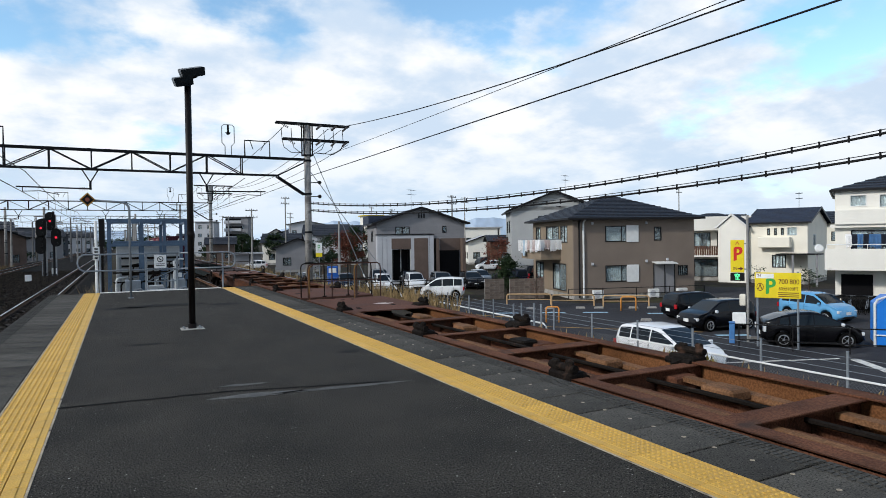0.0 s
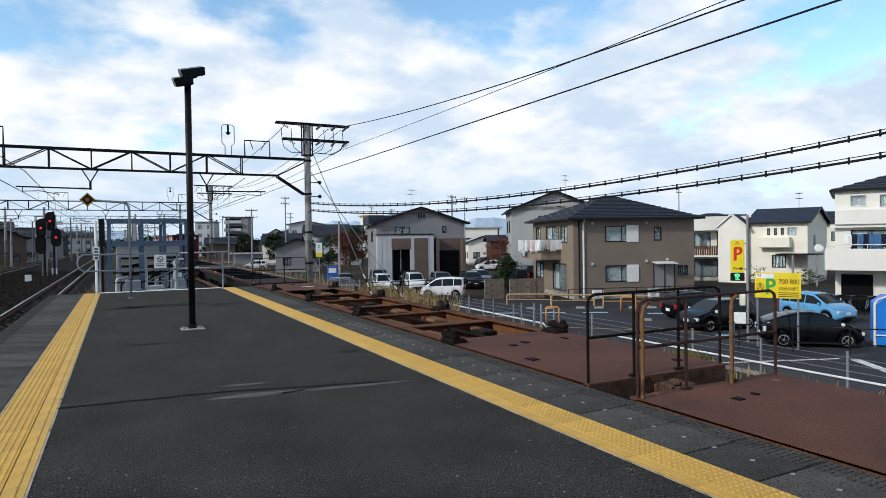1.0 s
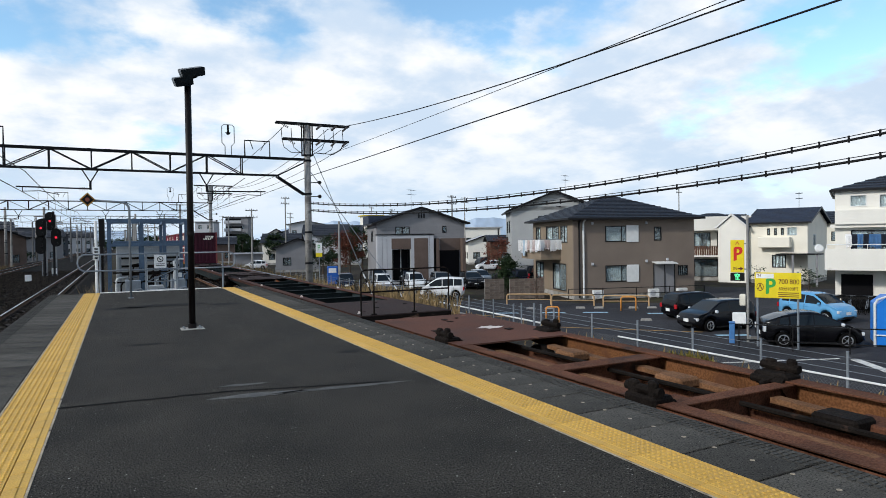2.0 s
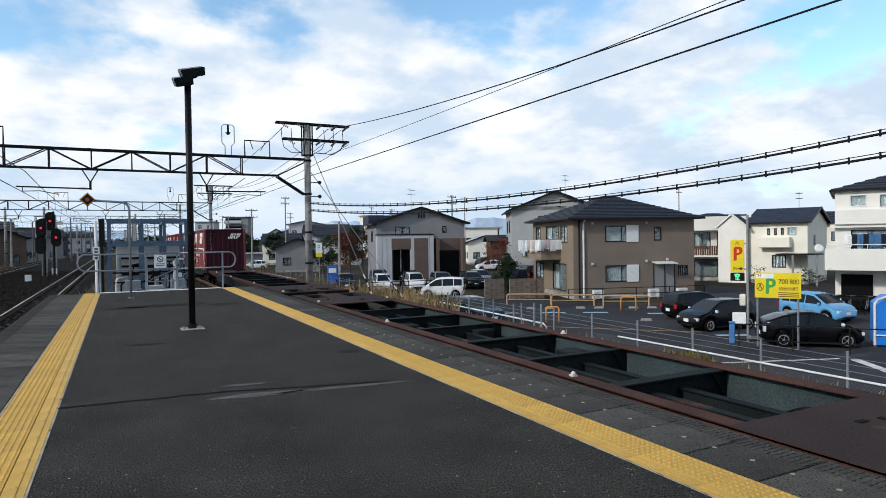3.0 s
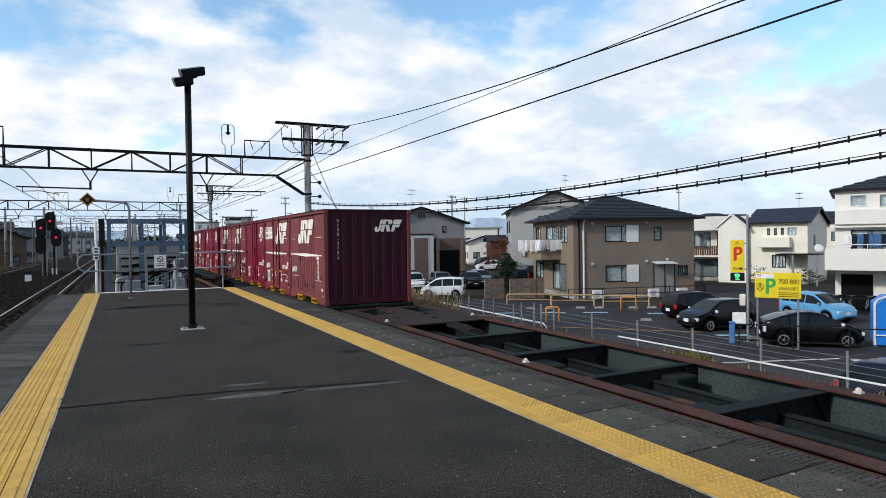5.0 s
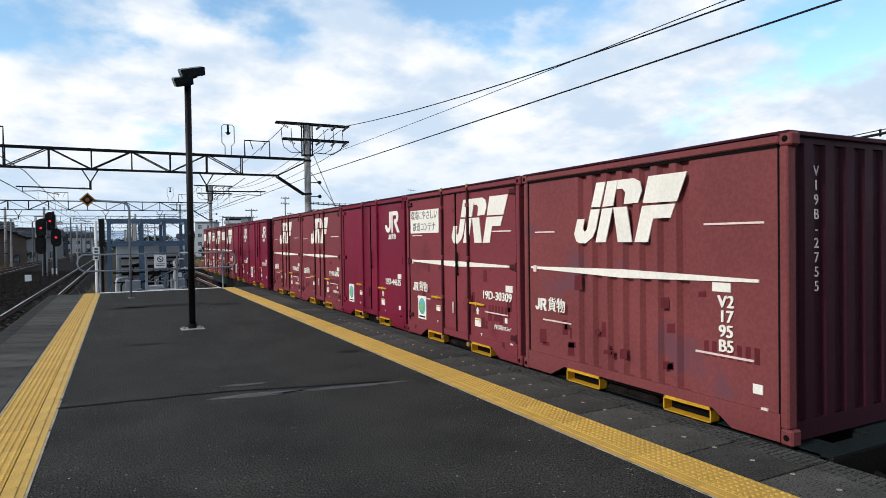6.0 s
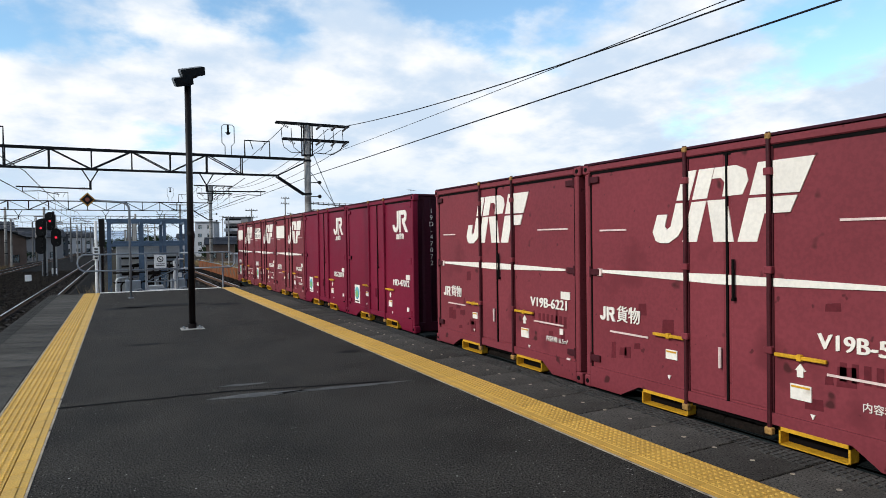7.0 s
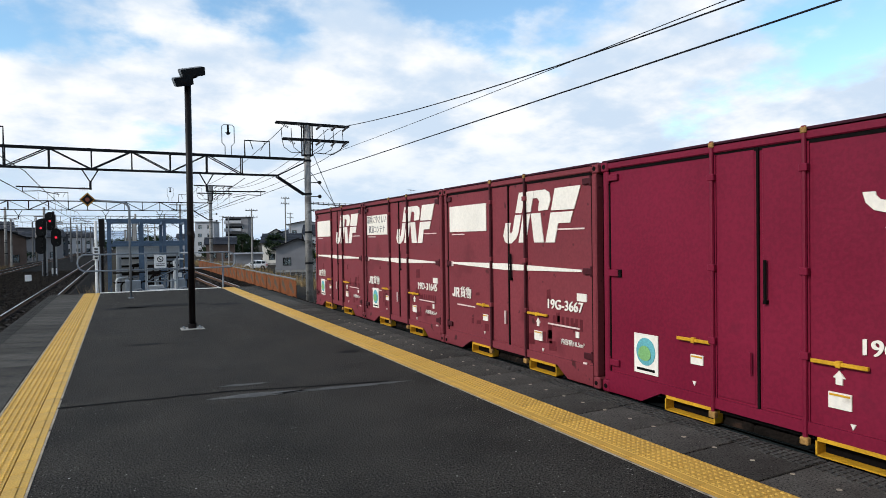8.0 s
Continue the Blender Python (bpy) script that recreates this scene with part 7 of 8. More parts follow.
def car(label, colour, style, ln, wd, ht, m, group="parked cars"):
    t = thing("car", label, "car", m, group=group)
    belt, line, screen, rear, sides = CAR_STYLES[style]
    nose, cb1 = 0.46, screen[1]
    paint = PAINT[colour]
    hw, zb = wd / 2, belt * ht
    r = 0.30 if ht < 1.7 else 0.32
    arch = r + 0.055
    stations = sorted({round(q, 4) for q in [-0.5 + i / 60 for i in range(61)] + [p[0] for p in line] + list(screen) + list(rear) + [v for w in sides for v in w]})
    rings = []
    for f in stations:
        x = f * ln
        w = hw * (1.0 - 0.26 * max(0.0, (abs(f) - 0.34) / 0.16) ** 2.4)
        top = ease_line(line, f) * ht
        low = (0.13 + 0.09 * max(0.0, (abs(f) - 0.44) / 0.06)) * ht
        for fx in (-0.31, 0.31):
            dx = abs(x - fx * ln)
            if dx < arch:
                low = max(low, r + math.sqrt(arch * arch - dx * dx))
        low = min(low, top - 0.12)
        zs = min(zb + 0.03 * ht * max(0.0, -f), top - 0.05)
        zr = top - 0.05 if top - zs > 0.12 else top - 0.02
        wr = w * (0.95 - 0.21 * min(1.0, max(0.0, (zr - zb) / (ht - zb))))
        h = zs - low
        half = [(0.0, low), (w * 0.88, low), (w * 0.985, low + 0.10 * h), (w, low + 0.45 * h), (w * 0.99, low + 0.80 * h), (w * 0.95, zs)]
        for g in (0.07, 0.5, 0.88, 1.0):
            half.append((w * 0.95 + (wr - w * 0.95) * g + 0.012 * math.sin(math.pi * g), zs + (zr - zs) * g))
        half += [(wr * 0.90, top - 0.012), (wr * 0.5, top), (0.0, top + 0.006)]
        rings.append([Vector((x, y, z)) for y, z in half] + [Vector((x, -y, z)) for y, z in half[-2:0:-1]])
    k = len(rings[0])
    groups = {}
    for i in range(len(rings) - 1):
        fm = (stations[i] + stations[i + 1]) / 2
        for j in range(k):
            jj = min(j, k - 1 - j)
            key = ("body", 0)
            if jj in (6, 7):
                for n, (a, b) in enumerate(sides):
                    if a < fm < b:
                        key = ("side_window", n * 2 + (j == jj))
            elif jj in (10, 11):
                if screen[0] < fm < screen[1]:
                    key = ("windscreen", 0)
                elif rear[0] < fm < rear[1]:
                    key = ("rear_window", 0)
            groups.setdefault(key, []).append((rings[i][j], rings[i][(j + 1) % k], rings[i + 1][(j + 1) % k], rings[i + 1][j]))
    body = None
    for key in sorted(groups):
        bm = B()
        seen = {}
        for quad in groups[key]:
            vs = []
            for v in quad:
                q = tuple(round(c, 5) for c in v)
                if q not in seen:
                    seen[q] = bm.verts.new(v)
                if seen[q] not in vs:
                    vs.append(seen[q])
            if len(vs) > 2:
                bm.faces.new(vs[::-1])
        if key[0] == "body":
            for ring in (rings[0], rings[-1]):
                vs = [seen[q] for q in dict.fromkeys(tuple(round(c, 5) for c in v) for v in ring)]
                bm.faces.new(vs)
            bmesh.ops.recalc_face_normals(bm, faces=bm.faces[:])
        ob = part(key[0], bm, paint if key[0] == "body" else CAR_GLASS, body or t, smooth=True)
        body = body or ob
    # door seams, handles and the dark sill between the wheels
    for kk in (1, -1):
        for fx in (sides[0][1] + 0.007, sides[1][1] + 0.007):
            bm = B()
            box(bm, fx * ln - 0.006, fx * ln + 0.006, kk * (hw * 0.955), kk * (hw + 0.003), 0.19 * ht, zb - 0.01)
            part("door_seam", bm, SIGN_BLACK, body)
            bm = B()
            box(bm, fx * ln + 0.05, fx * ln + 0.22, kk * hw * 0.97, kk * (hw + 0.022), zb - 0.13, zb - 0.10, 0.008)
            part("door_handle", bm, paint, body)
        bm = B()
        box(bm, -0.31 * ln + arch + 0.02, 0.31 * ln - arch - 0.02, kk * hw * 0.86, kk * hw * 0.992, 0.11 * ht, 0.17 * ht, 0.01)
        part("sill", bm, SIGN_BLACK, body)
    # lamps, plates, mirrors
    for k in (1, -1):
        bm = B()
        box(bm, 0.455 * ln, 0.488 * ln, k * hw * 0.56, k * hw * 0.86, (nose - 0.11) * ht, (nose - 0.01) * ht, 0.02)
        part("headlight", bm, HEAD, t, "clear headlight")
        bm = B()
        box(bm, -0.5 * ln - 0.008, -0.475 * ln, k * hw * 0.66, k * hw * 0.90, (belt - 0.20) * ht, (belt - 0.04) * ht, 0.02)
        part("tail_light", bm, TAIL if style != "fastback" else HEAD, t)
        bm = B()
        box(bm, cb1 * ln - 0.32, cb1 * ln - 0.20, k * (hw + 0.02), k * (hw + 0.17), zb + 0.0, zb + 0.13, 0.03)
        part("mirror", bm, paint if colour != "black" else HEAD, t)
    for x, s in ((0.5 * ln - 0.01, 1), (-0.5 * ln + 0.005, -1)):
        bm = B()
        box(bm, min(x, x + s * 0.015), max(x, x + s * 0.015), -0.17, 0.17, 0.30 * ht, 0.30 * ht + 0.16)
        part("plate", bm, SIGN_WHITE, t)
    bm = B()
    box(bm, 0.485 * ln, 0.5 * ln + 0.005, -hw * 0.5, hw * 0.5, 0.17 * ht, 0.25 * ht, 0.01)
    part("grille", bm, SIGN_BLACK, t)
    wheels = []
    for fx in (-0.31, 0.31):
        for k in (1, -1):
            bm = B()
            rod(bm, (0, -0.10, 0), (0, 0.10, 0), r, 22)
            tyre = part("wheel", bm, TYRE, t)
            tyre.matrix_basis = pose(fx * ln, k * (hw - 0.09), r)
            bm = B()
            rod(bm, (0, k * 0.10, 0), (0, k * 0.116, 0), r * 0.16, 10)
            pipe(bm, [(r * 0.64 * math.cos(q), k * 0.108, r * 0.64 * math.sin(q)) for q in [j * math.tau / 18 for j in range(19)]], 0.02, 5)
            for a in range(5):
                c, s = math.cos(a * math.tau / 5), math.sin(a * math.tau / 5)
                beam(bm, (0.02 * c, k * 0.112, 0.02 * s), (r * 0.62 * c, k * 0.112, r * 0.62 * s), 0.055, 0.012)
            part("rim", bm, RIM, tyre)
            wheels.append((tyre, tyre.matrix_basis.copy(), r))
    return t, wheels


ROADZ = GROUND + 0.010


def park(label, colour, style, ln, wd, ht, x, y, rz):
    car(label, colour, style, ln, wd, ht, pose(x, y, ROADZ, 0, 0, rz))


park("black compact hatchback parked in the car park", "black", "hatch", 3.7, 1.66, 1.50, 28.7, 24.9, -12)
park("black crossover hatchback parked facing the street", "black", "hatch", 3.75, 1.68, 1.46, 26.2, 21.5, 172)
park("black fastback hybrid car parked beside the sign", "black", "fastback", 3.75, 1.66, 1.42, 25.4, 16.35, -40)
park("light blue hatchback parked in the car park", "blue", "hatch", 3.6, 1.64, 1.50, 33.0, 20.8, -95)
park("white compact van parked beside dry weeds", "white", "van", 3.4, 1.48, 1.65, 22.5, 43.9, 148)
for x, y, c, s, rz, lab in ((20.9, 52.5, "white", "kei", -105, "white small car in a row of parked cars"), (24.0, 52.5, "white", "kei", -105, "white small car in a row of parked cars"), (27.0, 53.0, "grey", "hatch", -105, "grey hatchback in a row of parked cars"), (29.4, 51.5, "black", "hatch", -105, "black hatchback in a row of parked cars"), (31.8, 54.0, "grey", "wagon", -105, "grey estate car in a row of parked cars"), (35.2, 52.5, "navy", "kei", 75, "dark blue small car in a row of parked cars"), (38.4, 55.0, "black", "van", 75, "black minivan in a row of parked cars"),
                        (18.6, 56.0, "navy", "kei", -105, "dark small car parked by the vending machine"), (47.5, 78.0, "white", "hatch", 160, "white car parked before a white house"), (50.0, 84.0, "black", "van", 75, "black van parked before a white house"), (20.3, 108.0, "white", "wagon", 165, "white estate car parked beside the railway"), (26.0, 58.0, "black", "hatch", -105, "black hatchback parked before the grey house"), (22.6, 57.8, "grey", "van", -105, "grey van parked before the grey house"), (44.5, 42.0, "white", "hatch", 70, "white car parked behind the taupe house")):
    car(lab, c, s, 3.5 if s == "kei" else 3.8, 1.5 if s == "kei" else 1.7, 1.62 if s == "kei" else 1.55 if s != "van" else 1.8, pose(x, y, GROUND + 0.004, 0, 0, rz))
VAN, VAN_WHEELS = car("white minivan driving along the street", "white", "minivan", 3.8, 1.7, 1.48, pose(17, 16.0, ROADZ, 0, 0, -90), group="moving cars")
NAVY, NAVY_WHEELS = car("dark blue estate car driving along the street", "navy", "wagon", 4.5, 1.72, 1.46, pose(17, 65, ROADZ, 0, 0, -90), group="moving cars")


# ---- street furniture ----
def street_fence():
    t = thing("railway_fence", "galvanised post and wire fence above the street", "fence")
    ys = [8.31 - 2.12 * 6 + 2.12 * i for i in range(34)]
    for y in ys:
        bm = B()
        rod(bm, (14.3, y, -2.05), (14.3, y, -1.04), 0.030, 8)
        rod(bm, (14.3, y, -1.04), (14.3, y, -1.02), 0.034, 8)
        part("post", bm, GALV, t)
    for z, r in ((-1.62, 0.026), (-1.15, 0.006), (-1.30, 0.006), (-1.45, 0.006)):
        bm = B()
        rod(bm, (14.27, ys[0], z), (14.27, 15.5 if r > 0.02 else ys[-1], z), r, 6)
        part("top_rail" if r > 0.02 else "wire", bm, STEEL_WHITE if r > 0.02 else GALV, t)
    bm = B()
    y = -4.0
    while y < 17.0:
        rod(bm, (14.33, y, -2.03), (14.33, y + 0.40, -1.63), 0.004, 3)
        rod(bm, (14.335, y + 0.40, -2.03), (14.335, y, -1.63), 0.004, 3)
        y += 0.085
    tagged(part("chain_link", bm, MESH_GREY, t, "diamond wire mesh"), kind="stuff")
    bm = B()
    box(bm, 14.42, 14.58, -40, 120, GROUND - 0.1, -1.93)
    solid("retaining_wall", bm, CONCRETE, "low concrete retaining wall below the railway fence", "wall", kind="structure")
    # white guard pipe further along
    g = thing("guard_pipe", "white steel pipe guard rail beside the street", "guard rail")
    bm = B()
    pipe(bm, [(14.9, 20.2, GROUND), (14.9, 20.2, -1.9), (14.9, 20.4, -1.80), (14.9, 33.0, -1.65)], 0.035, 8)
    part("rail", bm, STEEL_WHITE, g)
    for y in (22.5, 25, 27.5, 30, 32.5):
        bm = B()
        rod(bm, (14.9, y, GROUND), (14.9, y, -1.2), 0.035, 8)
        part("post", bm, GALV, g)
    for y in (20.16, 19.7):
        bm = B()
        rod(bm, (14.3, y, -2.05), (14.3, y, -0.94), 0.04, 8)
        solid("steel_post", bm, GALV, "bare galvanised post at the fence gap", "post")


ORANGE_INK = M("sign_orange_ink", (0.45, 0.14, 0.02), 0.6)


def parking_sign():
    t = thing("parking_board", "yellow parking price board on two steel posts", "sign", pose(23.22, 17.14, GROUND, 0, 0, -61) @ Matrix.Diagonal((0.77, 1, 0.94, 1)))
    # local x runs along the board
    for x in (0.06, 1.95):
        bm = B()
        rod(bm, (x, 0.05, 0), (x, 0.05, 3.30), 0.055, 10)
        part("post", bm, GALV, t)
    bm = B()
    box(bm, -0.06, 2.10, -0.03, 0.0, 2.15, 3.25, 0.01)
    bd = part("board", bm, SIGN_YELLOW, t, "yellow price board")
    bm = B()
    box(bm, 0.0, 0.85, -0.038, -0.032, 3.0, 3.2)
    part("white_strip", bm, SIGN_WHITE, bd)
    ink = M("sign_brown_ink", (0.10, 0.03, 0.02), 0.6)
    on = Matrix.Rotation(radians(90), 4, "X")
    lettering("lettering", "24", 0.2, bd, Matrix.Translation((0.16, -0.040, 3.1)) @ on, ink, 0.002)
    lettering("lettering", "P", 0.95, bd, Matrix.Translation((0.68, -0.036, 2.62)) @ on, SIGN_GREEN, 0.003, bold=0.03)
    lettering("lettering", "700", 0.30, bd, Matrix.Translation((1.28, -0.036, 2.86)) @ on, ink, 0.003)
    lettering("lettering", "800", 0.30, bd, Matrix.Translation((1.80, -0.036, 2.86)) @ on, ink, 0.003)
    lettering("lettering", "60分100円", 0.20, bd, Matrix.Translation((1.52, -0.036, 2.56)) @ on, ink, 0.003)
    for z in (2.38, 2.30, 2.22):
        bm = B()
        box(bm, 1.05, 2.0, -0.036, -0.031, z, z + 0.03)
        part("text_bar", bm, ink, bd)
    bm = B()
    ring = [(0.20 + 0.17 * math.cos(a), 2.62 + 0.17 * math.sin(a)) for a in [i * math.tau / 24 for i in range(24)]]
    prism(bm, ring, "y", -0.037, -0.031)
    r = part("mark_ring", bm, ink, bd)
    bm = B()
    prism(bm, [(0.20 + 0.14 * math.cos(a), 2.62 + 0.14 * math.sin(a)) for a in [i * math.tau / 24 for i in range(24)]], "y", -0.042, -0.0375)
    part("mark_field", bm, SIGN_YELLOW, r)
    bm = B()
    prism(bm, [(0.10, 2.53), (0.14, 2.53), (0.20, 2.68), (0.26, 2.53), (0.30, 2.53), (0.22, 2.74), (0.18, 2.74)], "y", -0.047, -0.0425)
    part("mark_peak", bm, ink, r)
    # tall pylon sign
    p = thing("parking_pylon", "tall pole with vertical parking sign and lit vacancy panel", "sign", pose(23.97, 18.09, GROUND, 0, 0, -55) @ Matrix.Diagonal((0.80, 1, 1, 1)))
    bm = B()
    rod(bm, (0, 0, 0), (0, 0, 5.45), 0.07, 10)
    part("pole", bm, POLE_CONC, p)
    bm = B()
    box(bm, -0.83, -0.16, -0.10, 0.10, 2.98, 4.38, 0.015)
    sg = part("sign_box", bm, SIGN_YELLOW, p, "yellow vertical sign box")
    lettering("lettering", "P", 0.85, sg, Matrix.Translation((-0.48, -0.104, 3.75)) @ on, SIGN_RED, 0.003, bold=0.035)
    lettering("lettering", "IN", 0.20, sg, Matrix.Translation((-0.60, -0.104, 3.15)) @ on, ink, 0.003)
    bm = B()
    prism(bm, [(-0.48, 3.12), (-0.35, 3.12), (-0.35, 3.06), (-0.20, 3.15), (-0.35, 3.24), (-0.35, 3.18), (-0.48, 3.18)], "y", -0.106, -0.101)
    part("arrow", bm, ink, sg)
    bm = B()
    prism(bm, [(-0.60, 4.18), (-0.55, 4.18), (-0.49, 4.27), (-0.43, 4.18), (-0.38, 4.18), (-0.47, 4.32), (-0.51, 4.32)], "y", -0.106, -0.101)
    part("mark_peak", bm, ORANGE_INK, sg)
    bm = B()
    box(bm, -0.84, -0.15, -0.10, 0.10, 2.62, 2.96, 0.01)
    vp = part("vacancy_panel", bm, SIGN_BLACK, p)
    lettering("lettering", "空", 0.30, vp, Matrix.Translation((-0.50, -0.104, 2.79)) @ on, GREEN_LAMP, 0.003)
    bm = B()
    box(bm, -0.40, -0.08, -0.14, 0.12, 1.55, 2.05, 0.05)
    part("light_box", bm, CREAM, p, "cream control box")
    bm = B()
    box(bm, -0.75, -0.08, -0.16, 0.14, 0.78, 1.25, 0.02)
    part("meter_box", bm, SIGN_WHITE, p, "white meter box")
    bm = B()
    for z in (3.1, 4.2):
        box(bm, -0.18, 0.0, -0.04, 0.04, z, z + 0.05)
    parts_of("arm", bm, GALV, p)


def hoop(x, y, rz, w, h, label="orange steel pipe barrier hoop"):
    bm = B()
    k = 0.12
    pipe(bm, [(0, 0, 0), (0, 0, h - k), (k * 0.3, 0, h - k * 0.3), (k, 0, h), (w - k, 0, h), (w - k * 0.3, 0, h - k * 0.3), (w, 0, h - k), (w, 0, 0)], 0.045, 8)
    solid("barrier_hoop", bm, ORANGE, label, "barrier", group="car park barriers", smooth=True, m=pose(x, y, GROUND, 0, 0, rz))


BIN_BLUE = M("bin_blue", (0.06, 0.17, 0.38), 0.5, 0, 0.1, 3, 40, 0.03)
ORANGE = M("orange_paint", (0.62, 0.27, 0.06), 0.5, 0, 0.12, 4, 40, 0.05, (0.40, 0.25, 0.15), -0.05, 5)
TAN_PIPE = M("tan_pipe", (0.42, 0.28, 0.15), 0.6, 0, 0.12, 4, 40, 0.05)
LINE_BLUE = M("line_blue", (0.30, 0.45, 0.55), 0.8, 0, 0.2, 4, 60, 0.1)
LINE_ORANGE = M("line_orange", (0.34, 0.20, 0.07), 0.8, 0, 0.25, 4, 60, 0.1)
BLOCK = M("grey_block", (0.15, 0.12, 0.10), 0.9, 0, 0.2, 3, 40, 0.3, each=0.2)


def strip(name, x0, y0, x1, y1, w, mat, label):
    bm = B()
    beam(bm, (x0, y0, GROUND + 0.014), (x1, y1, GROUND + 0.014), w, 0.006)
    solid(name, bm, mat, label, "road marking", kind="structure")


street_fence()
parking_sign()
hoop(20.55, 27.85, -33, 0.68, 0.85)
hoop(27.7, 29.8, -33, 0.9, 0.85)
for x, y, w in ((28.4, 32.2, 2.9), (23.9, 36.9, 3.0), (26.0, 34.6, 2.8)):
    bm = B()
    pipe(bm, [(0, 0, 0), (0, 0, 0.6), (0.05, 0, 0.68), (0.15, 0, 0.72), (w - 0.15, 0, 0.72), (w - 0.05, 0, 0.68), (w, 0, 0.6), (w, 0, 0)], 0.05, 8)
    rod(bm, (0, 0, 0.36), (w, 0, 0.36), 0.03, 6)
    solid("barrier_hoop", bm, TAN_PIPE, "faded tan pipe barrier at the car park edge", "barrier", group="car park barriers", m=pose(x, y, GROUND, 0, 0, -36))
strip("bay_line", 19.2, 15.54, 23.4, 13.9, 0.12, LINE_WHITE, "white painted parking bay line")
strip("bay_line", 23.7, 13.5, 21.5, 10.2, 0.35, LINE_WHITE, "broad white painted line")
strip("road_line", 14.95, 12, 14.95, 70, 0.15, LINE_WHITE, "white edge line along the street")
strip("road_line", 19.5, 26.5, 24.6, 21.0, 0.12, LINE_ORANGE, "worn orange line across the car park")
strip("road_line", 20.5, 30.0, 19.0, 33.0, 0.12, LINE_ORANGE, "worn orange line across the car park")
for x, y in ((25.1, 30.3), (27.9, 27.8), (30.6, 27.2), (24.3, 20.0), (22.9, 31.6), (20.4, 33.0)):
    strip("bay_mark", x, y, x + 1.3, y - 0.75, 0.35, LINE_BLUE, "pale blue painted bay marking")
for x, y in ((23.6, 33.6), (24.6, 33.0), (26.4, 32.1), (27.4, 31.5), (29.2, 30.3), (30.2, 29.7), (25.5, 25.5), (24.9, 18.4)):
    bm = B()
    prism(bm, [(-0.3, 0), (0.3, 0), (0.24, 0.12), (-0.24, 0.12)], "y", -0.08, 0.08)
    solid("wheel_stop", bm, CONCRETE, "small grey concrete wheel stop", "wheel stop", group="wheel stops", m=pose(x, y, GROUND + 0.01, 0, 0, -30))


def block_wall(x, y, turn, n, rows, mat, label, plank=False):
    t = thing("garden_wall", label, "wall", pose(x, y, GROUND, 0, 0, -turn))
    bm = B()
    box(bm, 0.003, 0.387, 0, 0.12, 0.003, 0.187, 0.008)
    me = mesh_of("block", bm, mat)
    bm = B()
    box(bm, 0.0, n * 0.39, 0.012, 0.108, 0.0, rows * 0.19 - 0.004)
    part("mortar", bm, CONCRETE, t)
    for j in range(rows):
        for i in range(n):
            piece("block", me, t, pose(i * 0.39, random.uniform(-0.004, 0.004), j * 0.19))


block_wall(24.6, 41.0, 12, 4, 8, BLOCK, "low brown block wall beside the car park")
block_wall(26.3, 40.2, 18, 7, 8, BLOCK, "low grey block wall beside the car park")
# black fence and air conditioners before the taupe house
t = thing("garden_fence", "low black steel fence before the taupe house", "fence", HM @ pose(-1.0, -1.4, 0))
for x in (0.0, 2.6, 5.2, 7.8, 10.6):
    bm = B()
    box(bm, x, x + 0.05, -0.025, 0.025, 0, 0.95)
    part("post", bm, FRAME_BLACK, t)
for z in (0.45, 0.88):
    bm = B()
    box(bm, 0, 10.65, 0.026, 0.06, z, z + 0.05)
    part("rail", bm, FRAME_BLACK, t)
for x in (1.3, 5.7, 8.0):
    a = thing("air_conditioner", "white outdoor air conditioner unit beside a house wall", "air conditioner", HM @ pose(x, -0.55, 0), group="air conditioners")
    bm = B()
    box(bm, 0, 0.8, 0, 0.3, 0.08, 0.68, 0.02)
    part("case", bm, SHUTTER, a)
    bm = B()
    rod(bm, (0.3, -0.012, 0.38), (0.3, 0.0, 0.38), 0.22, 18)
    part("fan_grille", bm, SIDING_PALE, a)
    for xx in (0.06, 0.66):
        bm = B()
        box(bm, xx, xx + 0.08, 0, 0.3, 0, 0.08)
        part("foot", bm, CONCRETE, a)
t = thing("car_park_fence", "long low black fence before the row of parked cars", "fence", pose(17.5, 50.6, GROUND, 0, 0, -8))
for i in range(12):
    bm = B()
    box(bm, i * 1.6, i * 1.6 + 0.06, -0.03, 0.03, 0, 1.05)
    part("post", bm, FRAME_BLACK, t)
for z in (0.3, 0.62, 0.98):
    bm = B()
    box(bm, 0, 17.66, 0.031, 0.06, z, z + 0.06)
    part("rail", bm, FRAME_BLACK, t)
t = thing("car_park_fence", "low black steel rail fence at the car park edge", "fence", pose(22.2, 17.2, GROUND, 0, 0, -52))
for i in range(5):
    bm = B()
    box(bm, i * 1.9, i * 1.9 + 0.05, -0.025, 0.025, 0, 1.0)
    part("post", bm, FRAME_BLACK, t)
for z in (0.35, 0.97):
    bm = B()
    box(bm, 0, 7.65, 0.026, 0.06, z, z + 0.045)
    part("rail", bm, FRAME_BLACK, t)
t = thing("litter_bin", "small blue plastic bin beside the sign pole", "bin", pose(23.1, 18.2, GROUND, 0, 0, -50))
bm = B()
box(bm, -0.11, 0.11, -0.11, 0.11, 0.0, 0.85, 0.03)
part("body", bm, BIN_BLUE, t)
bm = B()
box(bm, -0.13, 0.13, -0.13, 0.13, 0.85, 0.93, 0.03)
part("lid", bm, BIN_BLUE, t)
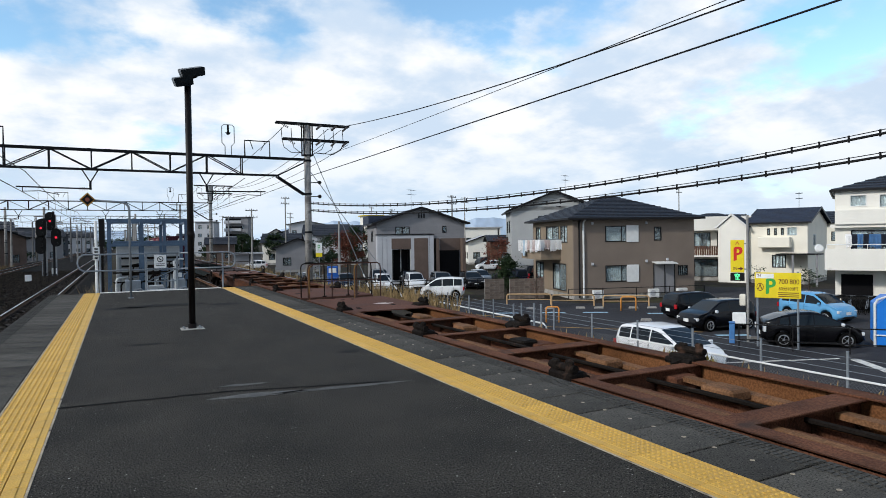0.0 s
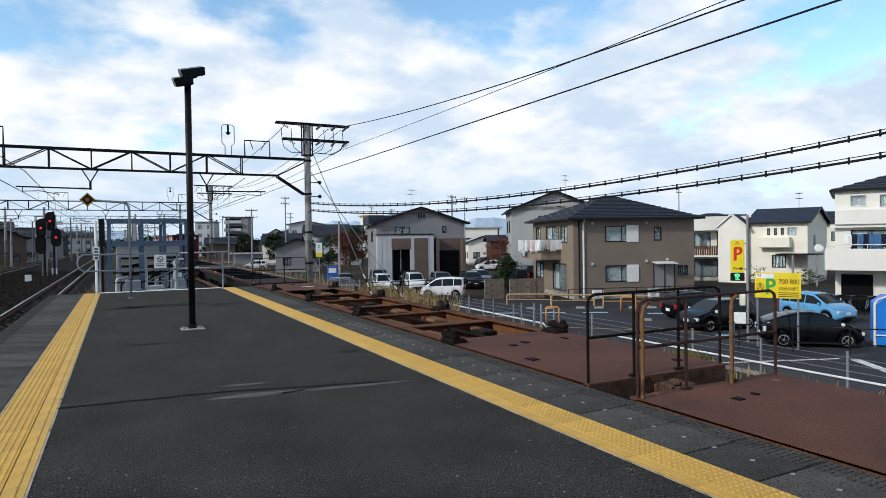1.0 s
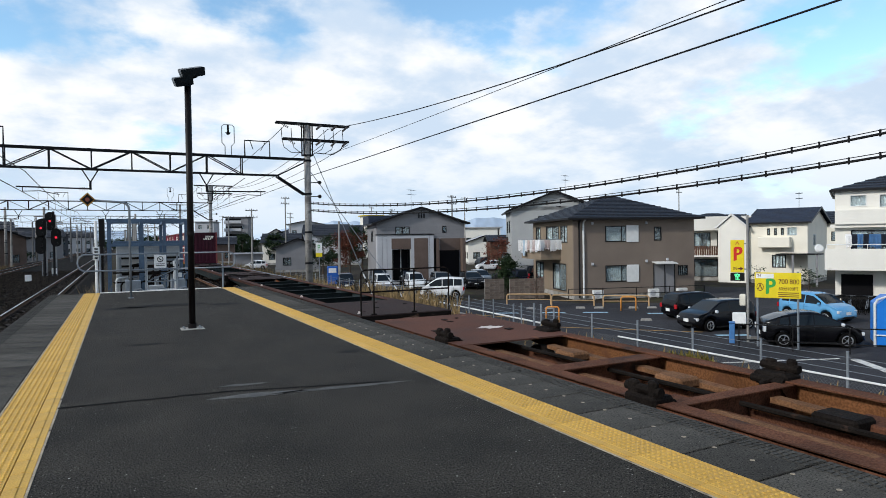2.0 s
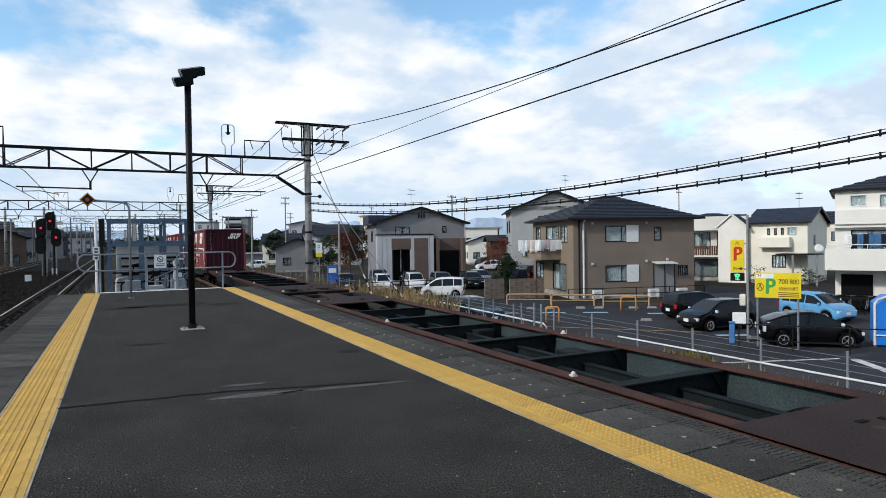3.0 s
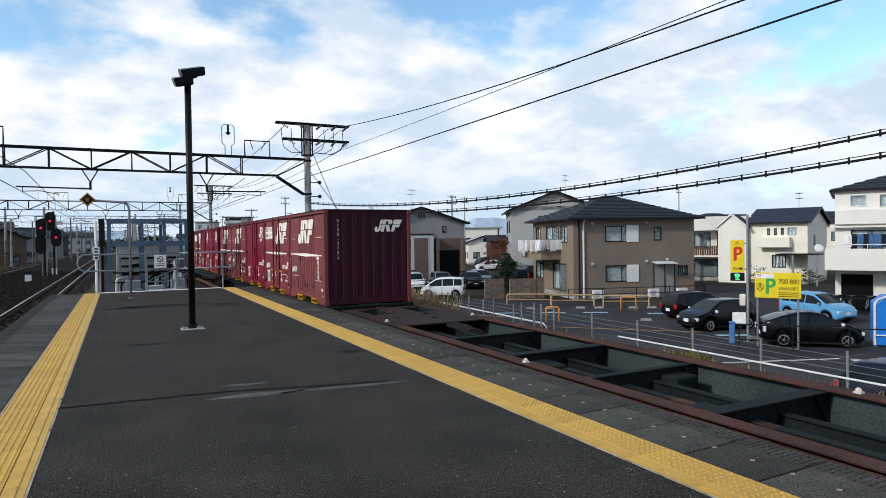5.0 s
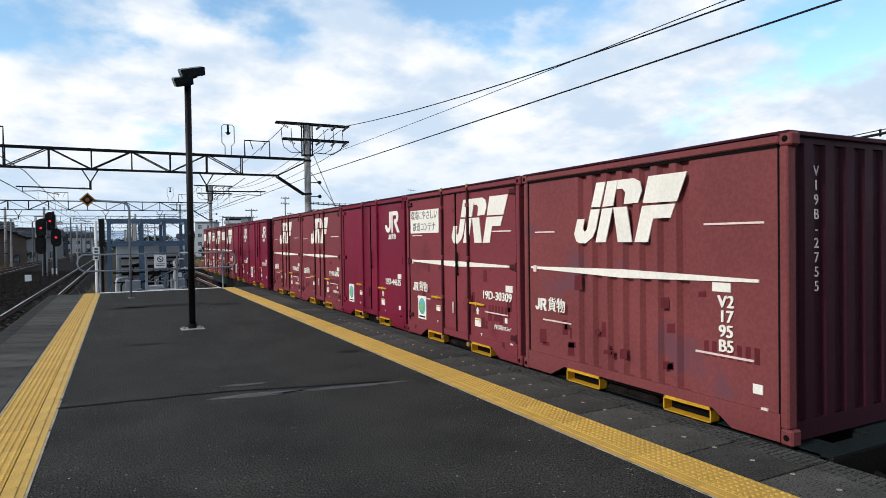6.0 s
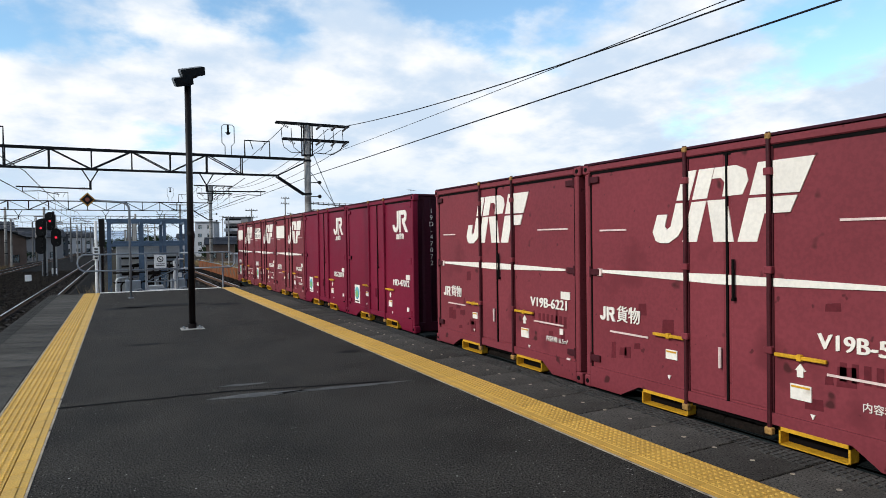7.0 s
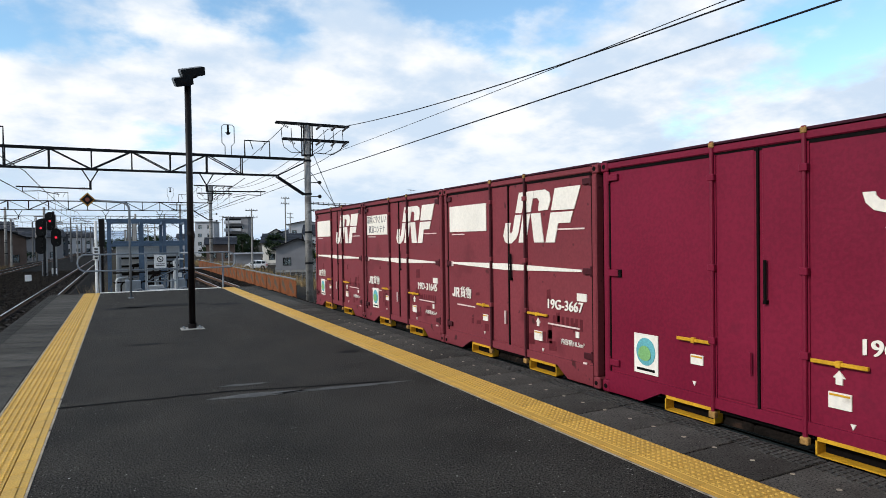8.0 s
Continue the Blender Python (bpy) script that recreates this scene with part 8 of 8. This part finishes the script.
# blue cabin with white frame at the car park
t = thing("blue_cabin", "bright blue plastic site cabin with a white frame", "cabin", pose(27.1, 14.62, GROUND, 0, 0, -55) @ Matrix.Diagonal((1, 1, 0.87, 1)))
bm = B()
prism(bm, [(0, 0.1), (2.2, 0.1), (2.2, 2.3), (0.35, 2.3), (0, 1.95)], "y", 0, 1.8)
part("body", bm, M("blue_plastic", (0.015, 0.16, 0.55), 0.4, 0, 0.08, 2, 40, 0.03), t)
bm = B()
pipe(bm, [(-0.05, -0.03, 0.0), (-0.05, -0.03, 2.0), (0.05, -0.03, 2.2), (0.35, -0.03, 2.36), (2.2, -0.03, 2.36)], 0.05, 8)
pipe(bm, [(-0.05, -0.03, 0.55), (2.2, -0.03, 0.55)], 0.035, 8)
part("frame", bm, STEEL_WHITE, t)


def bicycle(m, i):
    t = thing("bicycle", "dark bicycle parked before a white house", "bicycle", m, group="parked bicycles")
    for x in (0.0, 1.05):
        bm = B()
        pipe(bm, [(x + 0.33 * math.cos(a), 0, 0.33 + 0.33 * math.sin(a)) for a in [k * math.tau / 16 for k in range(17)]], 0.018, 5)
        part("wheel", bm, TYRE, t)
    bm = B()
    for a, b in (((0, 0.33), (0.35, 0.75)), ((0.35, 0.75), (0.45, 0.30)), ((0.45, 0.30), (0, 0.33)), ((0.45, 0.30), (0.88, 0.72)), ((0.36, 0.70), (0.86, 0.76)), ((1.05, 0.33), (0.85, 0.95))):
        rod(bm, (a[0], 0, a[1]), (b[0], 0, b[1]), 0.018, 5)
    rod(bm, (0.80, -0.25, 0.98), (0.80, 0.25, 0.98), 0.015, 5)
    part("frame", bm, SIGN_BLACK if i % 3 else GALV, t)
    bm = B()
    box(bm, 0.22, 0.46, -0.07, 0.07, 0.78, 0.84, 0.02)
    part("saddle", bm, SIGN_BLACK, t)
    bm = B()
    box(bm, 0.86, 1.16, -0.16, 0.16, 0.80, 1.0, 0.01)
    part("basket", bm, SIGN_BLACK, t)


for i in range(8):
    bicycle(W3 @ pose(-0.2 + i * 0.28, -2.4, 0.01, 0, 0, 80), i)


# ---- poles ----
def utility_pole(x, y, hgt, r=0.14, arms=2, z=GROUND, transformer=False):
    t = thing("utility_pole", "grey concrete utility pole with crossarms", "utility pole", pose(x, y, z, 0, 0, random.uniform(-30, 30)), group="utility poles")
    bm = B()
    rod(bm, (0, 0, 0), (0, 0, hgt), r, 10, r * 0.65)
    part("pole", bm, POLE_CONC, t)
    for k in range(arms):
        bm = B()
        zz = hgt - 0.3 - 0.9 * k
        box(bm, -0.85, 0.85, -0.05, 0.05, zz, zz + 0.09)
        ar = part("crossarm", bm, GANTRY, t)
        for xx in (-0.75, -0.3, 0.3, 0.75):
            bm = B()
            rod(bm, (xx, 0, zz + 0.09), (xx, 0, zz + 0.26), 0.04, 6)
            part("insulator", bm, PORCELAIN, ar)
    if transformer:
        bm = B()
        rod(bm, (0.35, 0, hgt - 2.6), (0.35, 0, hgt - 1.8), 0.25, 12)
        part("transformer", bm, GALV, t)


for x, y, hgt, a in ((20.0, 62, 6.6, 0), (16.5, 90, 9.2, 2), (24.7, 105, 12.0, 2), (99, 90, 14.4, 2), (61.5, 110, 13.0, 2), (14.6, 98, 8.5, 1), (57, 150, 13, 2), (34, 140, 11, 2), (50, 120, 11, 2), (-16.5, 60, 8.4, 2), (-17.5, 118, 8.4, 2), (-19, 150, 9, 2), (26, 185, 12, 2), (40, 75, 10.5, 2)):
    utility_pole(x, y, hgt, arms=a)
antenna(58.5, 38.5, GROUND + 7.15, 1.5)
for i, (x, y) in enumerate(((-7.2, 95), (-6.9, 120), (-7.2, 160), (-13.8, 110), (-14.2, 140), (-6.8, 200), (2.0, 90), (2.2, 120), (2.0, 150), (1.8, 190), (-13.4, 75), (-13.6, 92), (-6.6, 75), (-13.9, 165), (-14.0, 190), (-7.0, 140), (-7.1, 178), (-6.9, 225), (-13.8, 225), (-7.0, 255), (-13.8, 262), (2.1, 105), (2.0, 135), (2.0, 170), (1.9, 215), (2.0, 240))):
    bm = B()
    rod(bm, (0, 0, 0), (0, 0, 7.0 + 0.5 * (i % 3)), 0.16, 8, 0.11)
    box(bm, -0.9, 0.9, -0.05, 0.05, 6.0, 6.09)
    box(bm, -0.1, 1.6, -0.04, 0.04, 5.2, 5.27)
    solid("line_pole", bm, POLE_DARK if i % 3 else POLE_CONC, "grey overhead line pole between the tracks", "pole", group="overhead line poles", m=pose(x, y, -1.6))
# stay rods of the gantry pole, with striped guards
for dx in (0.0, 1.3):
    t = thing("stay_wire", "steel stay wire with a striped guard at its foot", "stay wire")
    bm = B()
    rod(bm, (9.0, 32.5, 6.5 - dx), (12.3 + dx, 32.0 - dx, -1.8), 0.018, 6)
    part("wire", bm, GALV, t)
    bm = B()
    a, b = Vector((9.0, 32.5, 6.5 - dx)), Vector((12.3 + dx, 32.0 - dx, -1.8))
    d = (a - b).normalized()
    for k in range(3):
        rod(bm, b + d * (0.2 + 0.5 * k), b + d * (0.45 + 0.5 * k), 0.035, 8)
    part("guard_band", bm, SIGN_BLACK, t)
    bm = B()
    for k in range(3):
        rod(bm, b + d * (0.45 + 0.5 * k), b + d * (0.70 + 0.5 * k), 0.035, 8)
    part("guard", bm, SIGN_WHITE, t)
# small parking sign, vending machine by the gantry pole
t = thing("parking_sign", "small white and yellow parking sign on a post", "sign", pose(19.2, 66.5, GROUND, 0, 0, -15) @ Matrix.Diagonal((0.66, 1, 1, 1)))
bm = B()
rod(bm, (0, 0, 0), (0, 0, 4.4), 0.06, 8)
part("post", bm, GALV, t)
bm = B()
box(bm, -0.55, 0.45, -0.1, 0.0, 3.3, 4.4, 0.02)
sb = part("panel", bm, SIGN_WHITE, t)
bm = B()
box(bm, -0.55, 0.45, -0.12, -0.101, 2.9, 3.3)
part("yellow_panel", bm, SIGN_YELLOW, t)
lettering("lettering", "P", 0.9, sb, Matrix.Translation((-0.05, -0.105, 3.85)) @ Matrix.Rotation(radians(90), 4, "X"), SIGN_GREEN, 0.003)
t = thing("vending_machine", "blue drinks vending machine beside the parked cars", "vending machine", pose(19.6, 65.0, GROUND, 0, 0, -15))
bm = B()
box(bm, 0, 1.1, 0, 0.75, 0, 1.9, 0.03)
part("case", bm, M("vending_blue", (0.02, 0.10, 0.38), 0.4), t)
bm = B()
box(bm, 0.15, 0.95, -0.02, 0.0, 1.2, 1.7, 0.01)
part("display", bm, SIGN_WHITE, t)


# ---- plants ----
LEAF_DARK = M("leaf_dark", (0.018, 0.030, 0.013), 0.7, 0, 0.4, 2, 30, 0.0)
LEAF_RED = M("leaf_russet", (0.10, 0.034, 0.022), 0.7, 0, 0.4, 2, 30, 0.0)
LEAF_DRY = M("dry_grass", (0.24, 0.17, 0.085), 0.9, 0, 0.35, 2, 30, 0.0)
LEAF_GOLD = M("goldenrod", (0.15, 0.12, 0.03), 0.8, 0, 0.3, 2, 30, 0.0)
BARK = M("bark", (0.07, 0.055, 0.045), 0.95, 0, 0.3, 4, 30, 0.4)


def tree(x, y, z, hgt, wide, mat, label, seed, leaves=700, cone=False, size=0.16):
    rnd = random.Random(seed)
    t = thing("tree", label, "tree", pose(x, y, z))
    bm = B()
    rod(bm, (0, 0, 0), (0.05, 0, hgt * 0.75), 0.05 * hgt ** 0.7, 8, 0.015)
    tips = []
    for i in range(9):
        a, f = rnd.uniform(0, math.tau), rnd.uniform(0.25, 0.75)
        r = wide * (1.05 - f if cone else 0.75) * rnd.uniform(0.6, 1.0)
        p0, p1 = (0.03, 0, hgt * f), (r * math.cos(a), r * math.sin(a), hgt * min(0.97, f + rnd.uniform(0.08, 0.3)))
        rod(bm, p0, p1, 0.018 * hgt ** 0.6, 5, 0.006)
        tips.append(p1)
    part("trunk", bm, BARK, t)
    bm = B()
    clumps = []
    for i in range(26):
        f = rnd.uniform(0.18 if cone else 0.35, 0.97)
        r = wide * ((1.08 - f) if cone else math.sqrt(max(0.05, 1 - ((f - 0.62) / 0.42) ** 2))) * rnd.uniform(0.35, 1.0)
        a = rnd.uniform(0, math.tau)
        clumps.append((r * math.cos(a), r * math.sin(a), hgt * f, rnd.uniform(0.18, 0.36) * wide))
    for i in range(leaves):
        c = clumps[i % len(clumps)]
        p = Vector((c[0] + rnd.gauss(0, c[3] * 0.6), c[1] + rnd.gauss(0, c[3] * 0.6), c[2] + rnd.gauss(0, c[3] * 0.5)))
        u = Vector((rnd.gauss(0, 1), rnd.gauss(0, 1), rnd.gauss(0, 1))).normalized() * size * rnd.uniform(0.6, 1.3)
        v = u.orthogonal().normalized() * size * 0.6
        bm.faces.new([bm.verts.new(q) for q in (p - u, p + v * 0.7, p + u, p - v * 0.7)])
    tagged(part("crown", bm, mat, t), kind="stuff")


def weeds(x0, x1, y0, y1, z, n, hgt, mat, label, seed):
    rnd = random.Random(seed)
    bm = B()
    for i in range(n):
        x, y = rnd.uniform(x0, x1), rnd.uniform(y0, y1)
        h = hgt * rnd.uniform(0.5, 1.2)
        lx, ly = rnd.gauss(0, 0.18) * h, rnd.gauss(0, 0.18) * h
        a = rnd.uniform(0, math.pi)
        wx, wy = 0.018 * math.cos(a), 0.018 * math.sin(a)
        v = [bm.verts.new(q) for q in ((x - wx, y - wy, z), (x + wx, y + wy, z), (x + lx * 0.5 + wx, y + ly * 0.5 + wy, z + h * 0.6), (x + lx * 0.5 - wx, y + ly * 0.5 - wy, z + h * 0.6), (x + lx, y + ly, z + h))]
        bm.faces.new((v[0], v[1], v[2], v[3]))
        bm.faces.new((v[3], v[2], v[4]))
    solid("weeds", bm, mat, label, "weeds", kind="stuff")


def make_plants():
    tree(29.0, 44.6, GROUND, 2.95, 1.45, LEAF_DARK, "dark green conifer bush beside the block wall", 1, 3200, True, 0.13)
    tree(35.3, 56.0, GROUND, 4.6, 1.4, LEAF_RED, "russet autumn tree behind the green bush", 2, 1300, False, 0.12)
    tree(24.5, 72.0, GROUND, 5.6, 2.0, LEAF_RED, "russet autumn tree behind the parked cars", 3, 2200, False, 0.14)
    tree(23.0, 78.0, GROUND, 5.2, 2.2, LEAF_DARK, "dark evergreen tree behind the parked cars", 4, 2400, False, 0.15)
    tree(27.5, 76.0, GROUND, 6.3, 2.0, LEAF_DARK, "dark evergreen tree beside the grey house", 5, 2400, False, 0.15)
    for i, (x, y, h) in enumerate(((25, 165, 5.4), (29, 172, 6.6), (33, 180, 6.0), (21, 175, 4.2), (-20, 190, 6), (28, 128, 6), (38, 112, 6), (60, 78, 6))):
        tree(x, y, GROUND, h, 2.1, LEAF_DARK, "dark evergreen tree among far houses", 10 + i, 1500, False, 0.3)
    for i, (x, y, h, w) in enumerate(((-17.5, 88, 3.2, 1.6), (-16.8, 104, 2.6, 1.5), (-19.5, 124, 4.2, 2.0), (-16.0, 135, 3.0, 1.8), (-17.5, 170, 4.5, 2.6), (-15.5, 205, 4.0, 2.6), (-14.5, 260, 5.0, 3.4), (-9.0, 330, 6.0, 5.0), (-2.0, 350, 6.0, 5.0), (5.0, 345, 6.5, 5.0), (12.0, 330, 7.0, 5.0), (19.0, 320, 7.0, 5.0))):
        tree(x, y, -2.0, h, w, LEAF_DARK, "dark evergreen tree beside the far tracks", 50 + i, 1300, False, 0.14 + y * 0.0008)
    tree(31.0, 38.0, GROUND, 1.3, 0.6, LEAF_RED, "low bare shrub before the house", 30, 200, False, 0.06)
    tree(27.6, 38.6, GROUND, 2.2, 0.7, LEAF_RED, "bare reddish shrub before the house", 31, 150, False, 0.06)
    tree(47.5, 30.5, GROUND, 1.9, 0.8, LEAF_DARK, "dark shrub before the white house", 32, 400, False, 0.09)
    tree(43.0, 31.5, GROUND, 2.2, 0.6, LEAF_DARK, "dark shrub before the white house", 33, 300, False, 0.09)
    weeds(12.5, 14.2, 26, 36, -1.95, 900, 1.0, LEAF_DRY, "tall dry brown weeds beside the tracks", 1)
    weeds(13.5, 14.25, 11.7, 12.9, -1.98, 170, 0.38, LEAF_GOLD, "yellow goldenrod weeds at the fence", 2)
    weeds(12.0, 14.2, 36, 60, -1.95, 700, 0.7, LEAF_DRY, "dry brown grass beside the tracks", 3)
    weeds(10.5, 14.2, 5, 26, -1.9, 700, 0.28, LEAF_DRY, "sparse dry grass below the fence", 4)
    weeds(9.2, 13.5, 60, 110, -1.75, 1600, 0.8, LEAF_DRY, "dry brown grass beside the goods track", 7)
    weeds(14.6, 17.0, 62, 100, GROUND, 900, 0.9, LEAF_DARK, "low dark scrub beside the street", 8)
    weeds(-13.0, -12.2, 30, 90, -1.5, 900, 0.45, LEAF_DRY, "dry grass along the far rail bed", 9)
    weeds(-16, -13.2, 45, 110, -1.7, 1500, 0.6, LEAF_DRY, "dry brown grass beyond the tracks", 5)
    weeds(-0.9, -0.4, 24.2, 26.0, -1.5, 120, 1.5, LEAF_DRY, "tall yellowed reeds at the platform end", 6)


make_plants()
# rusty low fence boards along the goods track
t = thing("lineside_fence", "rust-stained low sheet fence beside the goods track", "fence")
bm = B()
box(bm, 0, 0.03, 0, 1.9, 0, 0.95, 0.004)
sheet = mesh_of("panel", bm, M("rust_sheet", (0.17, 0.06, 0.025), 0.9, 0, 0.4, 1.2, 30, 0.3, (0.09, 0.07, 0.055), 0.06, 1.2))
for i in range(24):
    piece("panel", sheet, t, pose(8.5 + 0.02 * (i % 2), 34 + i * 1.95, -1.5))
bm = B()
rod(bm, (8.5, 34, -0.45), (8.5, 81, -0.45), 0.03, 6)
part("rail", bm, GALV, t)
# far hills
bm = B()
rnd = random.Random(8)
for x0, x1, y, hh in ((-900, 300, 2900, 75), (500, 1300, 2700, 95), (1100, 2300, 2600, 112), (2000, 3400, 2300, 90)):
    k = 24
    lo = [bm.verts.new((x0 + (x1 - x0) * i / k, y, -5)) for i in range(k + 1)]
    hi = [bm.verts.new((x0 + (x1 - x0) * i / k, y + 60, max(1.0, hh * math.sin(math.pi * i / k) ** 0.7 * rnd.uniform(0.88, 1.0)))) for i in range(k + 1)]
    for i in range(k):
        bm.faces.new((lo[i], lo[i + 1], hi[i + 1], hi[i]))
# the pale blue base colour paints the haze before the hills
HILL = M("hazed_hills", (0.50, 0.60, 0.72), 1.0, 0, 0.1, 0.002, 0.02, 0.0)
solid("backdrop_hills", bm, HILL, "hazy blue hills on the horizon", "hills", kind="structure")


# ---- added behind the camera, out of view ----
# Invented roof, columns and wall that block sky light and darken the near platform.
def added_sky_block():
    bm = B()
    box(bm, -2.2, 4.6, -60, 0.2, 3.9, 4.05)
    solid("canopy", bm, CONCRETE, "added unseen roof that blocks sky light over the platform", "canopy", kind="structure")
    for y in (-6, -18, -30):
        bm = B()
        box(bm, 1.1, 1.4, y, y + 0.3, 0.0, 3.9)
        solid("canopy_column", bm, GALV_BLUE, "added unseen column under the roof", "column", kind="structure")
    bm = B()
    box(bm, -0.4, 3.0, -40, -38, 0.0, 3.9)
    solid("wall_station", bm, CONCRETE, "added unseen wall under the roof", "wall", kind="structure")


added_sky_block()


# ---- loose ballast stones ----
def stone_material():
    m = M("ballast_stone", (0.03, 0.026, 0.022), 0.95, 0, 0.3, 3.0, 60, 0.2)
    nt = m.node_tree
    geo = nt.nodes.new("ShaderNodeNewGeometry")
    r = nt.nodes.new("ShaderNodeValToRGB")
    r.color_ramp.elements[0].color, r.color_ramp.elements[1].color = (0.003, 0.0027, 0.0024, 1), (0.036, 0.030, 0.025, 1)
    r.color_ramp.elements[1].position = 0.95
    nt.links.new(geo.outputs["Random Per Island"], r.inputs[0])
    nt.links.new(r.outputs[0], nt.nodes["Principled BSDF"].inputs["Base Color"])
    return m


def loose_stones(x0, x1, y0, y1, n, rails, label, seed, mat):
    rnd = random.Random(seed)
    verts, faces = [], []
    for i in range(n):
        x, y = rnd.uniform(x0, x1), y0 + (y1 - y0) * rnd.random() ** 1.5
        if any(abs(x - q) < 0.12 for q in rails):
            continue
        s = rnd.uniform(0.035, 0.075)
        k = len(verts)
        for j in range(4):
            a = j * math.tau / 4 + rnd.uniform(-0.5, 0.5)
            verts.append((x + s * math.cos(a), y + s * math.sin(a), -1.285 + rnd.uniform(0, 0.02)))
        for j in range(2):
            verts.append((x + rnd.uniform(-0.5, 0.5) * s, y + rnd.uniform(-0.5, 0.5) * s, -1.27 + s * rnd.uniform(0.6, 1.2)))
        faces += [(k, k + 1, k + 4), (k + 1, k + 2, k + 4), (k + 2, k + 5, k + 4), (k + 2, k + 3, k + 5), (k + 3, k, k + 5), (k, k + 4, k + 5)]
    me = bpy.data.meshes.new("ballast_stones")
    me.from_pydata(verts, [], faces)
    me.materials.append(mat)
    tagged(new("ballast_stones", me), label, "stones", kind="stuff")


STONE = stone_material()
loose_stones(-12.4, -2.6, 3, 80, 42000, [-3.5 - 0.566, -3.5 + 0.566, -10.6 - 0.566, -10.6 + 0.566], "dark brown crushed stones between the rails", 4, STONE)
loose_stones(TRACK - 1.0, TRACK + 2.0, 24, 80, 9000, [TRACK - 0.566, TRACK + 0.566], "dark crushed stones along the goods track", 5, STONE)

make_platform_pieces()


def motions():
    for ob, off, x, z in MOVERS:
        walk(ob, [(t, pose(x, y + off, z)) for t, y in FRONT])
    for ob, wheels, y0, v in ((VAN, VAN_WHEELS, 16.0, 12.0), (NAVY, NAVY_WHEELS, 62.8, 11.05)):
        walk(ob, [(t, pose(17.0, y0 - v * t, ROADZ, 0, 0, -90)) for t in (0.0, 2.0, 4.0, 6.0, 8.0)])
        for wheel, rest, r in wheels:
            walk(wheel, [(i / FPS, rest @ Matrix.Rotation(v * i / FPS / r, 4, "Y")) for i in range(int(8 * FPS) + 1)])


motions()
